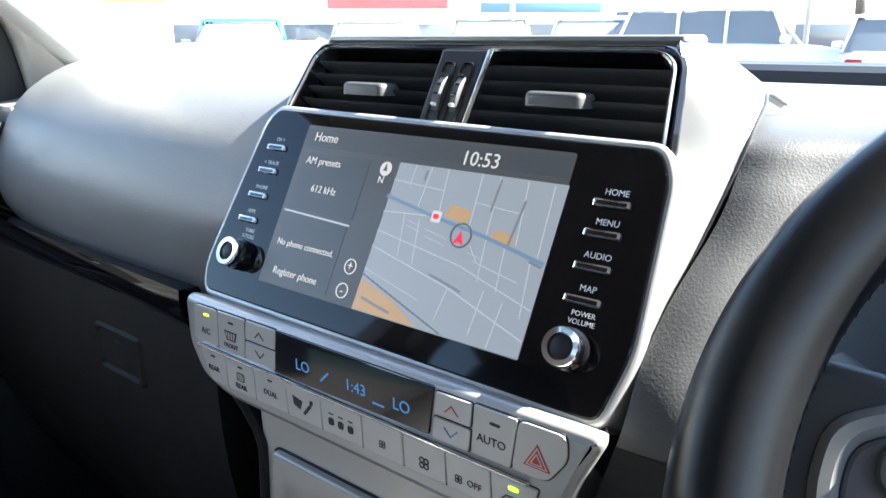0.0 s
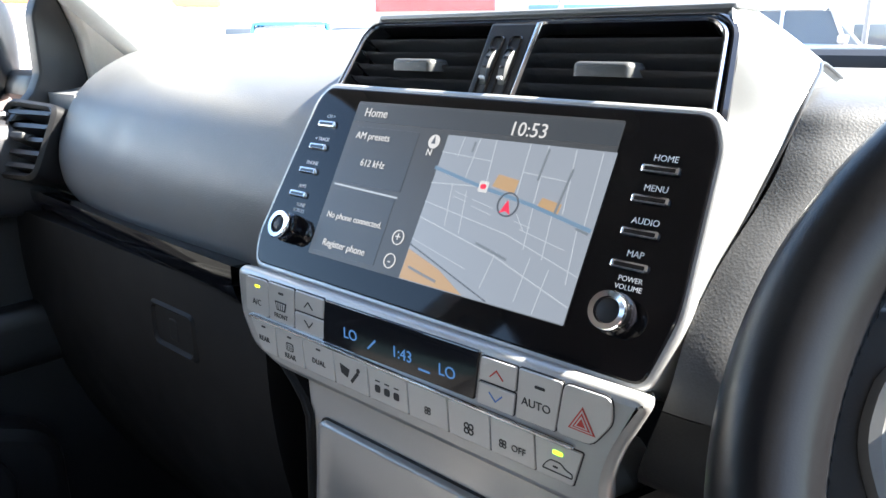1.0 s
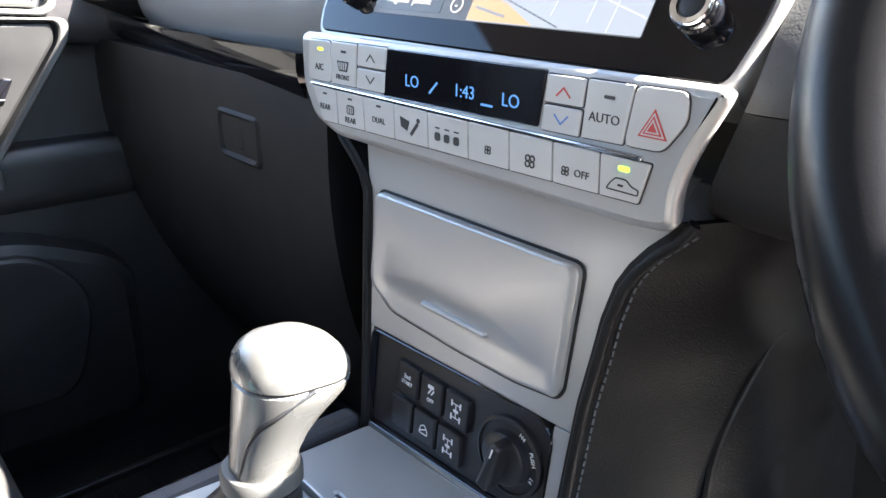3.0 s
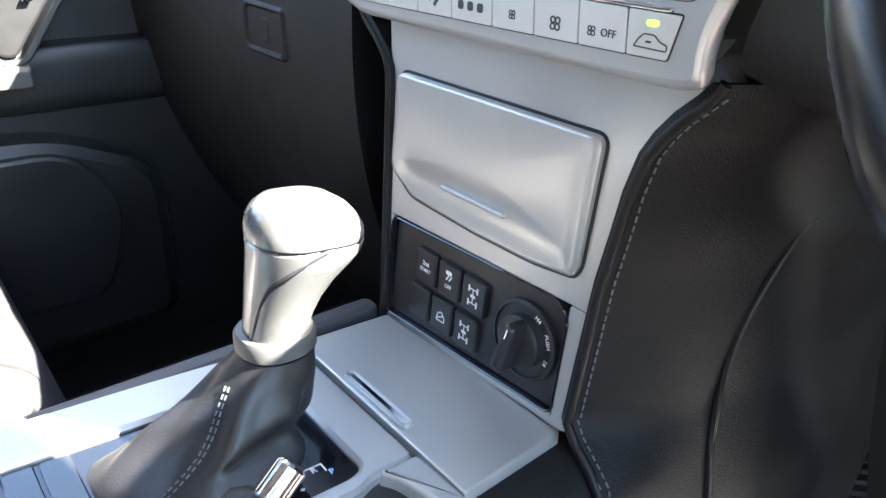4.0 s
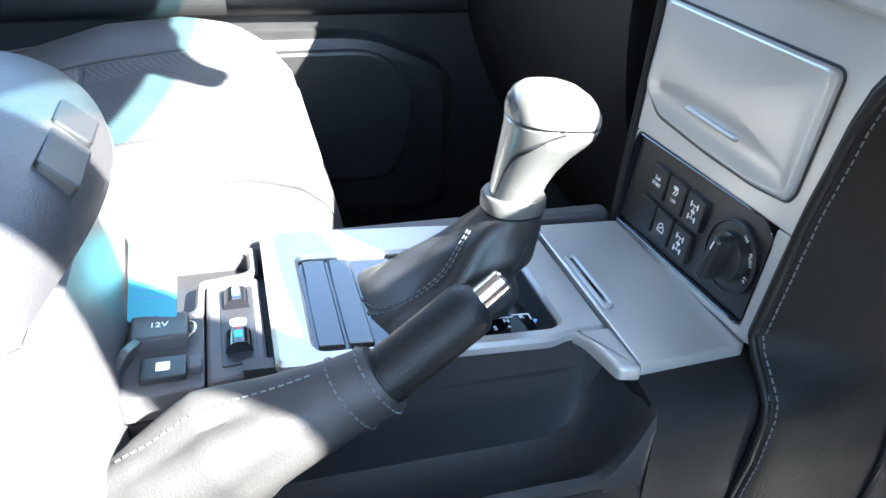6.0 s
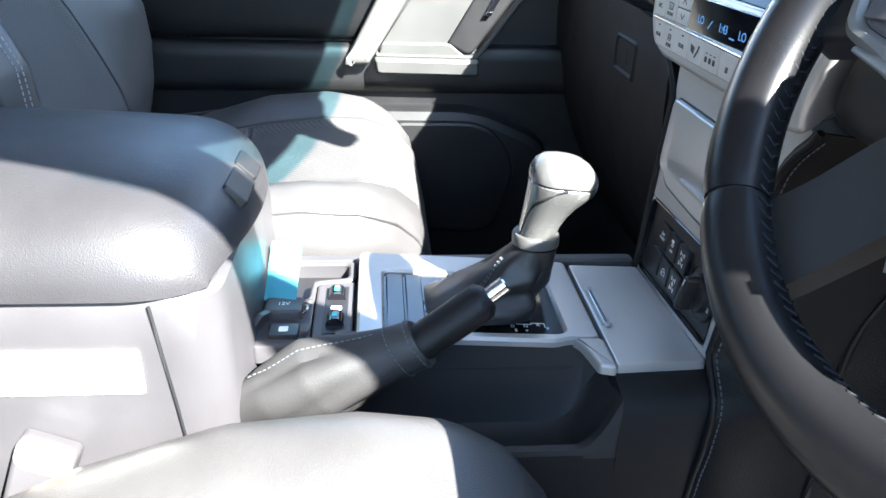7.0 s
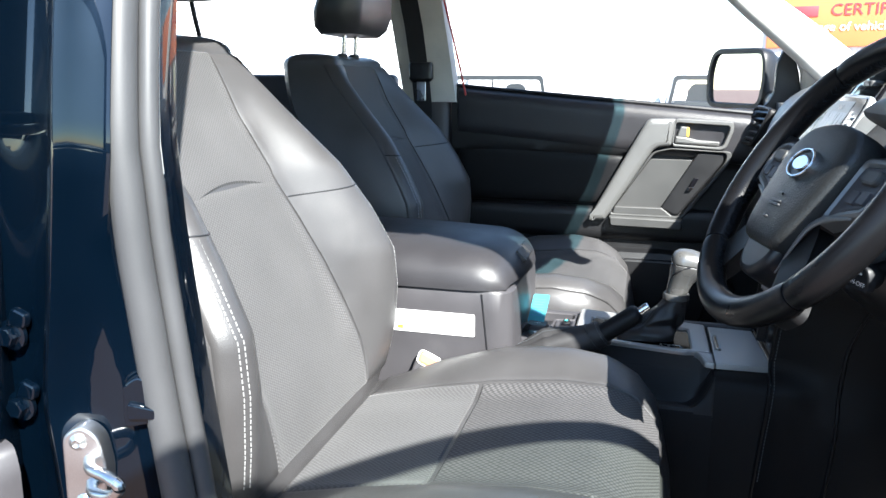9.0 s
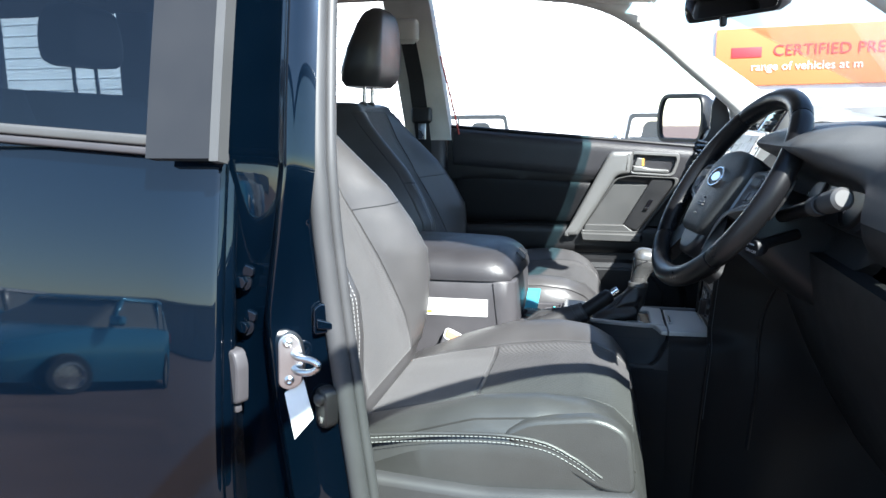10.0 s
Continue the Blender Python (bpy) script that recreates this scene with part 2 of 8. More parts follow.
def ring_slab(frame_m, outer, inner, z0, z1, bevel=0.001, bm=None):
    """A frame between two outlines with equally many points."""
    bm = bm or bmesh.new()
    rings = []
    for pts, z in ((outer, z0), (outer, z1 - bevel), (inset(outer, bevel), z1), (inset(inner, -bevel), z1),
                   (inner, z1 - bevel), (inner, z0)):
        rings.append([bm.verts.new(frame_m @ Vector((x, y, z))) for x, y in pts])
    n = len(outer)
    for k in range(6):
        a, b = rings[k], rings[(k + 1) % 6]
        for i in range(n):
            j = (i + 1) % n
            bm.faces.new((a[i], a[j], b[j], b[i]))
    return bm


def block(lo, hi, bevel=0.003, bm=None):
    """A box between two corners with rounded edges."""
    x0, y0, z0 = lo
    x1, y1, z1 = hi
    b = min(bevel, (x1 - x0) / 2.1, (y1 - y0) / 2.1, (z1 - z0) / 2.1)
    pts = rrect(x1 - x0, y1 - y0, b * 1.2, 3, (x0 + x1) / 2, (y0 + y1) / 2)
    q = inset(pts, b * 0.9)
    rings = [[(x, y, z0) for x, y in q], [(x, y, z0 + b) for x, y in pts], [(x, y, z1 - b) for x, y in pts],
             [(x, y, z1 - b * 0.3) for x, y in inset(pts, b * 0.3)], [(x, y, z1) for x, y in q]]
    return loft(rings, bm)


def smooth_line(pts, steps=8):
    """A Catmull-Rom curve through points."""
    p = [Vector(q) for q in pts]
    p = [p[0] * 2 - p[1]] + p + [p[-1] * 2 - p[-2]]
    out = []
    for i in range(1, len(p) - 2):
        for k in range(steps):
            t = k / steps
            out.append(0.5 * ((2 * p[i]) + (p[i + 1] - p[i - 1]) * t + (2 * p[i - 1] - 5 * p[i] + 4 * p[i + 1] - p[i + 2]) * t * t
                              + (3 * p[i] - p[i - 1] - 3 * p[i + 1] + p[i + 2]) * t ** 3))
    out.append(p[-2])
    return out


def tube(path, radius, n=10, bm=None, closed=False, flat=1.0, up=(0, 0, 1)):
    """A tube along points; radius may be a function of 0..1."""
    bm = bm or bmesh.new()
    path = [Vector(p) for p in path]
    rings = []
    k = len(path)
    for i, p in enumerate(path):
        a, b = (path[i - 1], path[(i + 1) % k]) if closed else (path[max(i - 1, 0)], path[min(i + 1, k - 1)])
        t = (b - a).normalized()
        side = t.cross(Vector(up))
        side = side.normalized() if side.length > 1e-4 else Vector((1, 0, 0))
        top = side.cross(t)
        r = radius(i / max(k - 1, 1)) if callable(radius) else radius
        rings.append([p + side * r * math.cos(q) + top * r * flat * math.sin(q) for q in (2 * math.pi * j / n for j in range(n))])
    if closed:
        rings.append(rings[0])
        return loft(rings, bm, caps=False)
    return loft(rings, bm)


def lathe(frame_m, profile, n=32, bm=None):
    """Turns (radius, height) pairs round the frame's z axis."""
    return loft([[frame_m @ Vector((r * math.cos(2 * math.pi * i / n), r * math.sin(2 * math.pi * i / n), z)) for i in range(n)]
                 for r, z in profile], bm)


def pad(fn, s0, s1, v0, v1, n=16, m=16, depth=0.04, edge=0.012, bm=None):
    """A stuffed panel over the surface fn(s, v) -> (point, normal), with edges that roll down into seams."""
    bm = bm or bmesh.new()
    us = [0, 0.015, 0.04, 0.08] + [0.08 + 0.84 * i / n for i in range(1, n)] + [0.92, 0.96, 0.985, 1]
    vs = [0, 0.015, 0.04, 0.08] + [0.08 + 0.84 * i / m for i in range(1, m)] + [0.92, 0.96, 0.985, 1]
    grid = []
    mid0, _ = fn((s0 + s1) / 2, v0)
    mid1, _ = fn((s0 + s1) / 2, v1)
    side0, _ = fn(s0, (v0 + v1) / 2)
    side1, _ = fn(s1, (v0 + v1) / 2)
    wide, tall = (side1 - side0).length, (mid1 - mid0).length
    for a in us:
        row = []
        for b in vs:
            p, nn = fn(s0 + (s1 - s0) * a, v0 + (v1 - v0) * b)
            d = min(min(a, 1 - a) * wide, min(b, 1 - b) * tall)
            k = max(0.0, 1 - d / edge)
            row.append(bm.verts.new(p - nn * edge * 0.8 * (1 - math.sqrt(max(0, 1 - k * k)))))
        grid.append(row)
    for i in range(len(us) - 1):
        for j in range(len(vs) - 1):
            bm.faces.new((grid[i][j], grid[i + 1][j], grid[i + 1][j + 1], grid[i][j + 1]))
    rim = [(i, 0) for i in range(len(us))] + [(len(us) - 1, j) for j in range(1, len(vs))] \
        + [(i, len(vs) - 1) for i in range(len(us) - 2, -1, -1)] + [(0, j) for j in range(len(vs) - 2, 0, -1)]
    low = []
    for i, j in rim:
        _, nn = fn(s0 + (s1 - s0) * us[i], v0 + (v1 - v0) * vs[j])
        low.append(bm.verts.new(grid[i][j].co - nn * depth))
    for k in range(len(rim)):
        k2 = (k + 1) % len(rim)
        a, b = grid[rim[k][0]][rim[k][1]], grid[rim[k2][0]][rim[k2][1]]
        bm.faces.new((b, a, low[k], low[k2]))
    bm.faces.new(low)
    return bm


def surface(fn):
    """Adds a normal to a plain point function."""
    def full(s, v):
        p = Vector(fn(s, v))
        e = 1e-3
        n = (Vector(fn(s + e, v)) - Vector(fn(s - e, v))).cross(Vector(fn(s, v + e)) - Vector(fn(s, v - e)))
        return p, (n.normalized() if n.length > 1e-12 else Vector((0, 0, 1)))
    return full


def sheet(fn, n=24, m=24, thick=0.006, bm=None):
    """A panel of some thickness over fn(s, v), s and v from 0 to 1."""
    bm = bm or bmesh.new()
    f = fn if isinstance(fn(0.5, 0.5), tuple) and len(fn(0.5, 0.5)) == 2 else surface(fn)
    top = [[None] * (m + 1) for _ in range(n + 1)]
    low = [[None] * (m + 1) for _ in range(n + 1)]
    for i in range(n + 1):
        for j in range(m + 1):
            p, nn = f(i / n, j / m)
            top[i][j], low[i][j] = bm.verts.new(p), bm.verts.new(p - nn * thick)
    for i in range(n):
        for j in range(m):
            bm.faces.new((top[i][j], top[i + 1][j], top[i + 1][j + 1], top[i][j + 1]))
            bm.faces.new((low[i][j], low[i][j + 1], low[i + 1][j + 1], low[i + 1][j]))
    for i in range(n):
        bm.faces.new((top[i + 1][0], top[i][0], low[i][0], low[i + 1][0]))
        bm.faces.new((top[i][m], top[i + 1][m], low[i + 1][m], low[i][m]))
    for j in range(m):
        bm.faces.new((top[0][j], top[0][j + 1], low[0][j + 1], low[0][j]))
        bm.faces.new((top[n][j + 1], top[n][j], low[n][j], low[n][j + 1]))
    return bm


def writing(name, text, frame_m, size, mat, parent, align="CENTER", thick=0.00015):
    """Printed words in the built-in font, flat on a frame."""
    cu = bpy.data.curves.new(name, "FONT")
    cu.body, cu.size, cu.align_x, cu.align_y = text, size, align, "CENTER"
    cu.extrude, cu.resolution_u = thick, 3
    cu.materials.append(mat)
    ob = new(name, cu)
    ob.parent = parent
    base, shift = parent, Vector((0, 0, 0))
    while base is not None:
        shift += base.location
        base = base.parent
    ob.matrix_basis = Matrix.Translation(-shift) @ frame_m
    return ob


def at(frame_m, x, y, z=0.0, turn=0.0):
    return frame_m @ Matrix.Translation((x, y, z)) @ Matrix.Rotation(radians(turn), 4, "Z")

# ---- car shell (the setting) ----
floor_bm = block((-0.855, -2.62, 0.42), (0.80, 0.75, 0.46), 0.005)
plain("floor", floor_bm, CARPET, "black carpeted car floor", "floor", "structure")
plain("wall_firewall", block((-0.80, 0.62, 0.44), (0.80, 0.66, 1.20), 0.01), CARPET, "dark carpeted bulkhead under the dashboard", "bulkhead", "structure")
plain("wall_rear", block((-0.78, -2.62, 0.44), (0.78, -2.56, 1.70), 0.01), TRIM, "dark rear wall behind the back seats", "wall", "structure")


def roof_point(s, v):
    x = -0.62 + 1.19 * s
    y = -2.6 + 2.42 * v
    return (x, y, 1.70 - 0.05 * (2 * s - 1) ** 2 - 0.04 * max(0, v - 0.8) / 0.2)


plain("ceiling", sheet(roof_point, 16, 20, -0.035), HEADLINER, "pale grey cloth roof lining", "ceiling", "structure")

# roof lining, pillars and screen header
APILLAR = smooth_line([(-0.66, 0.40, 1.235), (-0.66, 0.20, 1.375), (-0.655, 0.05, 1.50), (-0.65, -0.10, 1.615), (-0.63, -0.35, 1.67), (-0.62, -0.75, 1.685), (-0.62, -2.6, 1.68)], 8)


def ease(x):
    x = min(1.0, max(0.0, x))
    return x * x * (3 - 2 * x)


APILLAR_LEFT = smooth_line([(-0.655, 0.285, 1.225), (-0.660, 0.135, 1.355), (-0.660, 0.015, 1.450), (-0.655, -0.105, 1.545), (-0.640, -0.250, 1.628), (-0.630, -0.45, 1.668), (-0.62, -0.80, 1.685), (-0.62, -2.6, 1.68)], 8)


def pillar_trim(sign, name, label):
    line_ = APILLAR if sign > 0 else APILLAR_LEFT
    rings = []
    k = len(line_)
    for i, p in enumerate(line_):
        t = (line_[min(i + 1, k - 1)] - line_[max(i - 1, 0)]).normalized()
        side = Vector((1, 0, 0))
        nrm = side.cross(t)
        f = i / (k - 1)
        half = (0.062 if sign > 0 else 0.050) - 0.020 * min(1, f * 2.2)
        tuck = 0.10 * ease((0.26 - p.y) / 0.26) if sign > 0 else 0.0
        ring = []
        for q, w in rrect(0.05, half * 2, 0.022, 4):
            v = p + side * q + nrm * (w - half * (0.0 if sign < 0 else 0.20))
            ring.append(Vector((v.x * -sign - tuck, v.y, v.z)))
        rings.append(ring)
    plain(name, loft(rings), HEADLINER, label, "pillar trim", "structure")


plain("trim_pillar_foot_left", slab(axes((-0.722, 0, 0), (0, 1, 0), (0, 0, 1)), rounded([(0.131, 1.225), (0.320, 1.235), (0.285, 1.275), (0.175, 1.370), (0.060, 1.462), (0.020, 1.470), (0.066, 1.415), (0.104, 1.350), (0.122, 1.306)], 0.006), -0.012, 0.010, 0.008, steps=3), HEADLINER, "pale grey foot of the windscreen pillar trim", "pillar trim", "structure")
pillar_trim(-1, "trim_pillar_left", "pale grey moulded windscreen pillar and roof rail trim")
pillar_trim(1, "trim_pillar_right", "pale grey moulded windscreen pillar and roof rail trim")
def screen_z(y):
    return 1.26 + 0.5405 * (0.66 - y)


def header_edge(x):
    """Rear edge of the clear glass: bowed, lowest at the middle."""
    return 0.062 - (0.66 if x < 0 else 0.34) * x * x


def header(s, v):
    x = -0.62 + 1.17 * s
    y = -0.20 + (header_edge(x) + 0.20) * v
    return (x, y, screen_z(y) - 0.012 - 0.018 * (1 - v))


plain("trim_header", sheet(header, 24, 8, -0.02), HEADLINER, "pale roof edge above the windscreen", "trim", "structure")
plain("windscreen_tint", sheet(lambda s, v: (-0.62 + 1.24 * s, header_edge(-0.62 + 1.24 * s) - 0.015 + 0.042 * v, screen_z(header_edge(-0.62 + 1.24 * s) - 0.015 + 0.042 * v) - 0.006), 24, 4, 0.002), TINT_BAND, "teal tinted shade band along the top of the windscreen", "tint band", "structure")

def b_pillar(s, v):
    z = 1.232 + 0.468 * v
    return (-0.71 + 0.07 * abs(v) ** 1.5, -0.86 + 0.145 * s - 0.06 * v, z)


plain("trim_b_pillar", sheet(b_pillar, 6, 14, 0.05), HEADLINER, "pale grey centre pillar trim with belt", "pillar trim", "structure")
plain("trim_b_pillar_lower", block((-0.80, -0.95, 0.45), (-0.71, -0.735, 1.245), 0.02), TRIM, "dark grey lower centre pillar trim", "pillar trim", "structure")
# far rear side wall with its windows
plain("wall_rear_left", block((-0.80, -2.6, 0.44), (-0.745, -0.9, 1.305), 0.015), TRIM, "dark rear door lining", "wall", "structure")
plain("trim_c_pillar", block((-0.74, -1.86, 1.30), (-0.66, -1.73, 1.70), 0.02), TRIM, "dark rear pillar trim", "pillar trim", "structure")
plain("trim_d_pillar", block((-0.74, -2.6, 1.30), (-0.66, -2.36, 1.70), 0.02), TRIM, "dark tail pillar trim", "pillar trim", "structure")
plain("window_bar", tube([(-0.725, -1.462, 1.30), (-0.69, -1.475, 1.46), (-0.655, -1.49, 1.68)], 0.007, 8), GLOSSLESS, "slim black bar across the rear side window", "window bar", "structure")
plain("trim_red_edge", tube([(-0.722, -0.688, 1.235), (-0.715, -0.703, 1.31), (-0.70, -0.722, 1.40), (-0.685, -0.742, 1.49)], 0.0028, 8), RED_INK, "thin red edge strip on the window frame", "trim", "structure")
plain("wall_sill_right", block((0.70, -2.6, 0.40), (0.84, 0.6, 0.52), 0.02), PAINT, "dark blue painted door sill", "sill", "structure")

# ---- seats ----
def table(x, xs, ys):
    return float(np.interp(x, xs, ys))


BZ = (-0.06, 0.0, 0.04, 0.10, 0.155, 0.215, 0.28, 0.355, 0.40, 0.435)
B_MID = (-0.02, -0.032, -0.045, -0.072, -0.095, -0.120, -0.150, -0.196, -0.212, -0.224)
B_EDGE = (-0.03, -0.015, -0.008, -0.004, -0.008, -0.038, -0.080, -0.150, -0.190, -0.216)
B_HALF = (0.215, 0.232, 0.238, 0.240, 0.238, 0.230, 0.214, 0.190, 0.176, 0.160)
CY = (-0.06, 0.0, 0.07, 0.165, 0.255, 0.315, 0.352, 0.382, 0.398, 0.404)
C_MID = (-0.06, -0.045, -0.034, -0.022, -0.010, -0.006, -0.014, -0.042, -0.085, -0.13)
C_EDGE = (-0.06, -0.045, -0.014, 0.016, 0.024, 0.016, -0.004, -0.040, -0.085, -0.13)
C_HALF = (0.225, 0.235, 0.240, 0.243, 0.243, 0.242, 0.238, 0.230, 0.220, 0.21)


def back_point(s, z):
    """Front of the backrest: s across (-1..1), z above the crease."""
    a = abs(s)
    mid, edge, half = table(z, BZ, B_MID), table(z, BZ, B_EDGE), table(z, BZ, B_HALF)
    y = mid + (edge - mid) * ease((a - 0.42) / 0.46) - 0.030 * max(0.0, (a - 0.86) / 0.14) ** 2
    return Vector((s * half, y, z))


def cush_point(s, y):
    """Top of the cushion: s across, y ahead of the crease."""
    a = abs(s)
    mid, edge, half = table(y, CY, C_MID), table(y, CY, C_EDGE), table(y, CY, C_HALF)
    z = mid + (edge - mid) * ease((a - 0.42) / 0.42) - 0.022 * max(0.0, (a - 0.84) / 0.16) ** 2
    return Vector((s * half, y, z))


def stitches(path, gap=0.0062, length=0.0040, r=0.00055, bm=None):
    """A row of short threads along a line."""
    bm = bm or bmesh.new()
    pts = [Vector(p) for p in path]
    run, acc = 0.0, 0.0
    for a, b in zip(pts, pts[1:]):
        d = (b - a).length
        if d < 1e-7:
            continue
        t = (b - a) / d
        while acc < d:
            p = a + t * acc
            side = t.orthogonal().normalized()
            up = side.cross(t)
            q = p + t * length
            c0 = [bm.verts.new(p + side * r * i + up * r * j) for i, j in ((1, 1), (-1, 1), (-1, -1), (1, -1))]
            c1 = [bm.verts.new(q + side * r * i + up * r * j) for i, j in ((1, 1), (-1, 1), (-1, -1), (1, -1))]
            for i in range(4):
                bm.faces.new((c0[i], c0[(i + 1) % 4], c1[(i + 1) % 4], c1[i]))
            bm.faces.new(c0[::-1]), bm.faces.new(c1)
            acc += gap
        acc -= d
    return bm


def seat(at_x, at_y, outside, label, stretch=1.0, corner=0.0):
    """outside: +1 where the door side is at +x."""
    o = Vector((at_x, at_y, 0.885))
    st = root("front_seat", (at_x, at_y + 0.1, 0.46), label, "car seat", "front seats")
    ns = 40
    ss = [-1 + 2 * i / ns for i in range(ns + 1)]
    tuck = lambda y: 1 - corner * max(0.0, (y - 0.26) / 0.144) ** 2
    # backrest: closed sections, with a rounded top
    rings = []
    zs = [-0.06 + 0.495 * i / 26 for i in range(27)]
    for z in zs + [0.435] * 6:
        k = len(rings) - 26
        f = 0 if k <= 0 else k / 6 * math.pi / 2
        thick = 0.160 - 0.03 * max(0, z) / 0.435
        drop, rise = 0.042 * (1 - math.cos(f)), 0.022 * math.sin(f)
        shrink = 1 - 0.12 * (1 - math.cos(f))
        front = [back_point(s, z) for s in ss]
        mid = table(z, BZ, B_MID)
        front = [Vector((p.x * shrink, p.y - drop, p.z + rise)) for p in front]
        back = []
        for s in reversed(ss):
            a = abs(s)
            half = table(z, BZ, B_HALF) * shrink
            back.append(Vector((s * half * 1.0, mid - thick + drop * 0.9 + 0.035 * max(0, (a - 0.6) / 0.4) ** 2, z + rise)))
        rings.append([p + o for p in front + back])
    part("backrest", loft(rings), SEAT, st, "smooth black leather backrest")
    # cushion: closed sections along its length
    rings = []
    for i in range(31):
        y = -0.06 + 0.464 * i / 30
        top = [cush_point(s, y) for s in ss]
        half = table(y, CY, C_HALF)
        edge_z = top[-1].z
        side = [Vector((half + 0.010, y, edge_z - 0.012)), Vector((half + 0.014, y, min(-0.045, edge_z - 0.016))), Vector((half + 0.008, y, min(-0.10, edge_z - 0.022)))]
        other = [Vector((-p.x, p.y, p.z)) for p in reversed(side)]
        rings.append([Vector((p.x * tuck(y), p.y * stretch, p.z)) + o for p in top + side + other])
    part("cushion", loft(rings), SEAT, st, "smooth black leather seat cushion")
    bk = surface(lambda s, z: back_point(s, z) + o)
    flip = lambda f: (lambda s, v: (lambda r: (r[0], r[1] if r[1].y > 0 else -r[1]))(f(s, v)))
    lift = lambda f, d: (lambda s, v: (lambda r: (r[0] + r[1] * d, r[1]))(f(s, v)))
    bk = lift(flip(bk), 0.0028)
    cu0 = surface(lambda s, y: (lambda p: Vector((p.x * tuck(y), p.y * stretch, p.z)) + o)(cush_point(s, y)))
    cu = lift(lambda s, v: (lambda r: (r[0], r[1] if r[1].z > 0 else -r[1]))(cu0(s, v)), 0.0028)

    def curved(f, wide0, wide1, v0, v1, bow):
        """A panel whose width runs from wide0 to wide1 and whose seams bow."""
        def fn(s, v):
            t = (v - v0) / (v1 - v0)
            return f(s * (wide0 + (wide1 - wide0) * t), v + bow * s * s * (1 - t))
        return fn
    part("backrest_insert", pad(curved(bk, 0.60, 0.47, -0.03, 0.268, 0), -1, 1, -0.03, 0.268, 20, 20, 0.012, 0.004), FABRIC, st, "dark woven cloth lower backrest")
    part("backrest_yoke", pad(curved(bk, 0.47, 0.56, 0.272, 0.435, -0.02), -1, 1, 0.272, 0.435, 20, 14, 0.012, 0.004), FABRIC, st, "dark woven cloth upper backrest")
    for sg in (-1, 1):
        inner = lambda v: table(v, (-0.03, 0.27, 0.274, 0.435), (0.607, 0.474, 0.480, 0.565))
        fn = lambda s, v, sg=sg: bk(sg * (inner(v) + (0.985 - inner(v)) * s), v)
        part("backrest_bolster", pad(fn, 0.0, 1.0, -0.03, 0.434, 16, 34, 0.012, 0.004), SEAT, st)
        part("bolster_seam", tube([fn(0.02 + 0.97 * k / 16, 0.242 + 0.010 * k / 16)[0] + Vector((0, 0.0002, 0)) for k in range(17)], 0.0011, 6), SASH, st)
        part("cushion_bolster", pad(lambda s, v: cu(sg * (0.585 + 0.40 * s), v), 0.0, 1.0, -0.02, 0.385, 14, 24, 0.010, 0.004), SEAT, st)
        edge_line = [back_point(sg * 0.93, z) + o + Vector((0, 0.0045, 0)) for z in (0.0 + 0.25 * i / 40 for i in range(41))]
        part("stitching", stitches(edge_line), THREAD, st, "pale twin stitching")
        part("stitching", stitches([p + Vector((-sg * 0.006, 0.003, 0)) for p in edge_line]), THREAD, st)
    part("cushion_rear_insert", pad(cu, -0.58, 0.58, -0.02, 0.142, 20, 12, 0.012, 0.004), FABRIC, st, "dark woven cloth seat panel")
    part("cushion_front_insert", pad(cu, -0.58, 0.58, 0.146, 0.385, 20, 20, 0.012, 0.004), PERF, st, "dark perforated cloth seat panel")
    side_x = at_x + outside * 0.256
    seam = smooth_line([(side_x, at_y + 0.01, 0.850), (side_x + outside * 0.002, at_y + 0.105, 0.862), (side_x + outside * 0.002, at_y + 0.20, 0.868),
                        (side_x, at_y + 0.26, 0.862), (side_x, at_y + 0.30, 0.845), (side_x - outside * 0.002, at_y + 0.34, 0.818)], 10)
    part("stitching", stitches(seam), THREAD, st)
    part("stitching", stitches([p + Vector((0, 0, -0.007)) for p in seam]), THREAD, st)
    part("piping", tube([p + Vector((0, 0, 0.004)) for p in seam], 0.0022, 6), SEAT, st)
    # front corner panel of the side
    corner = rounded([(0.20, 0.868), (0.345, 0.80), (0.385, 0.80), (0.375, 0.885), (0.335, 0.905), (0.24, 0.893)], 0.02)
    m = axes((side_x - outside * 0.012, at_y, 0), (0, 1, 0), (0, 0, 1))
    if outside > 0:
        part("side_panel", slab(m, corner, -0.01, 0.011, 0.006, steps=3), SEAT, st)
    # moulded skirt with a grip recess
    skirt = rounded([(-0.10, 0.60), (0.385, 0.60), (0.395, 0.74), (0.39, 0.805), (0.18, 0.792), (0.0, 0.802), (-0.06, 0.845), (-0.12, 0.86)], 0.02)
    m2 = axes((side_x - 0.03 if outside > 0 else side_x - 0.012, at_y, 0), (0, 1, 0), (0, 0, 1))
    part("skirt", slab(m2, skirt, 0.0, 0.042, 0.012, steps=4), TRIM, st, "grey moulded plastic seat skirt")
    if outside > 0:
        m3 = axes((side_x + 0.0125, at_y, 0), (0, 1, 0), (0, 0, 1))
        part("skirt_grip", ring_slab(m3, rrect(0.24, 0.05, 0.024, 5, 0.19, 0.735), rrect(0.225, 0.036, 0.017, 5, 0.19, 0.735), -0.01, 0.003, 0.002), TRIM, st)
    part("seat_base", block((at_x - 0.21, at_y - 0.05, 0.462), (at_x + 0.21, at_y + 0.34, 0.80), 0.03), PLASTIC, st)
    # headrest on two chrome posts
    hr = []
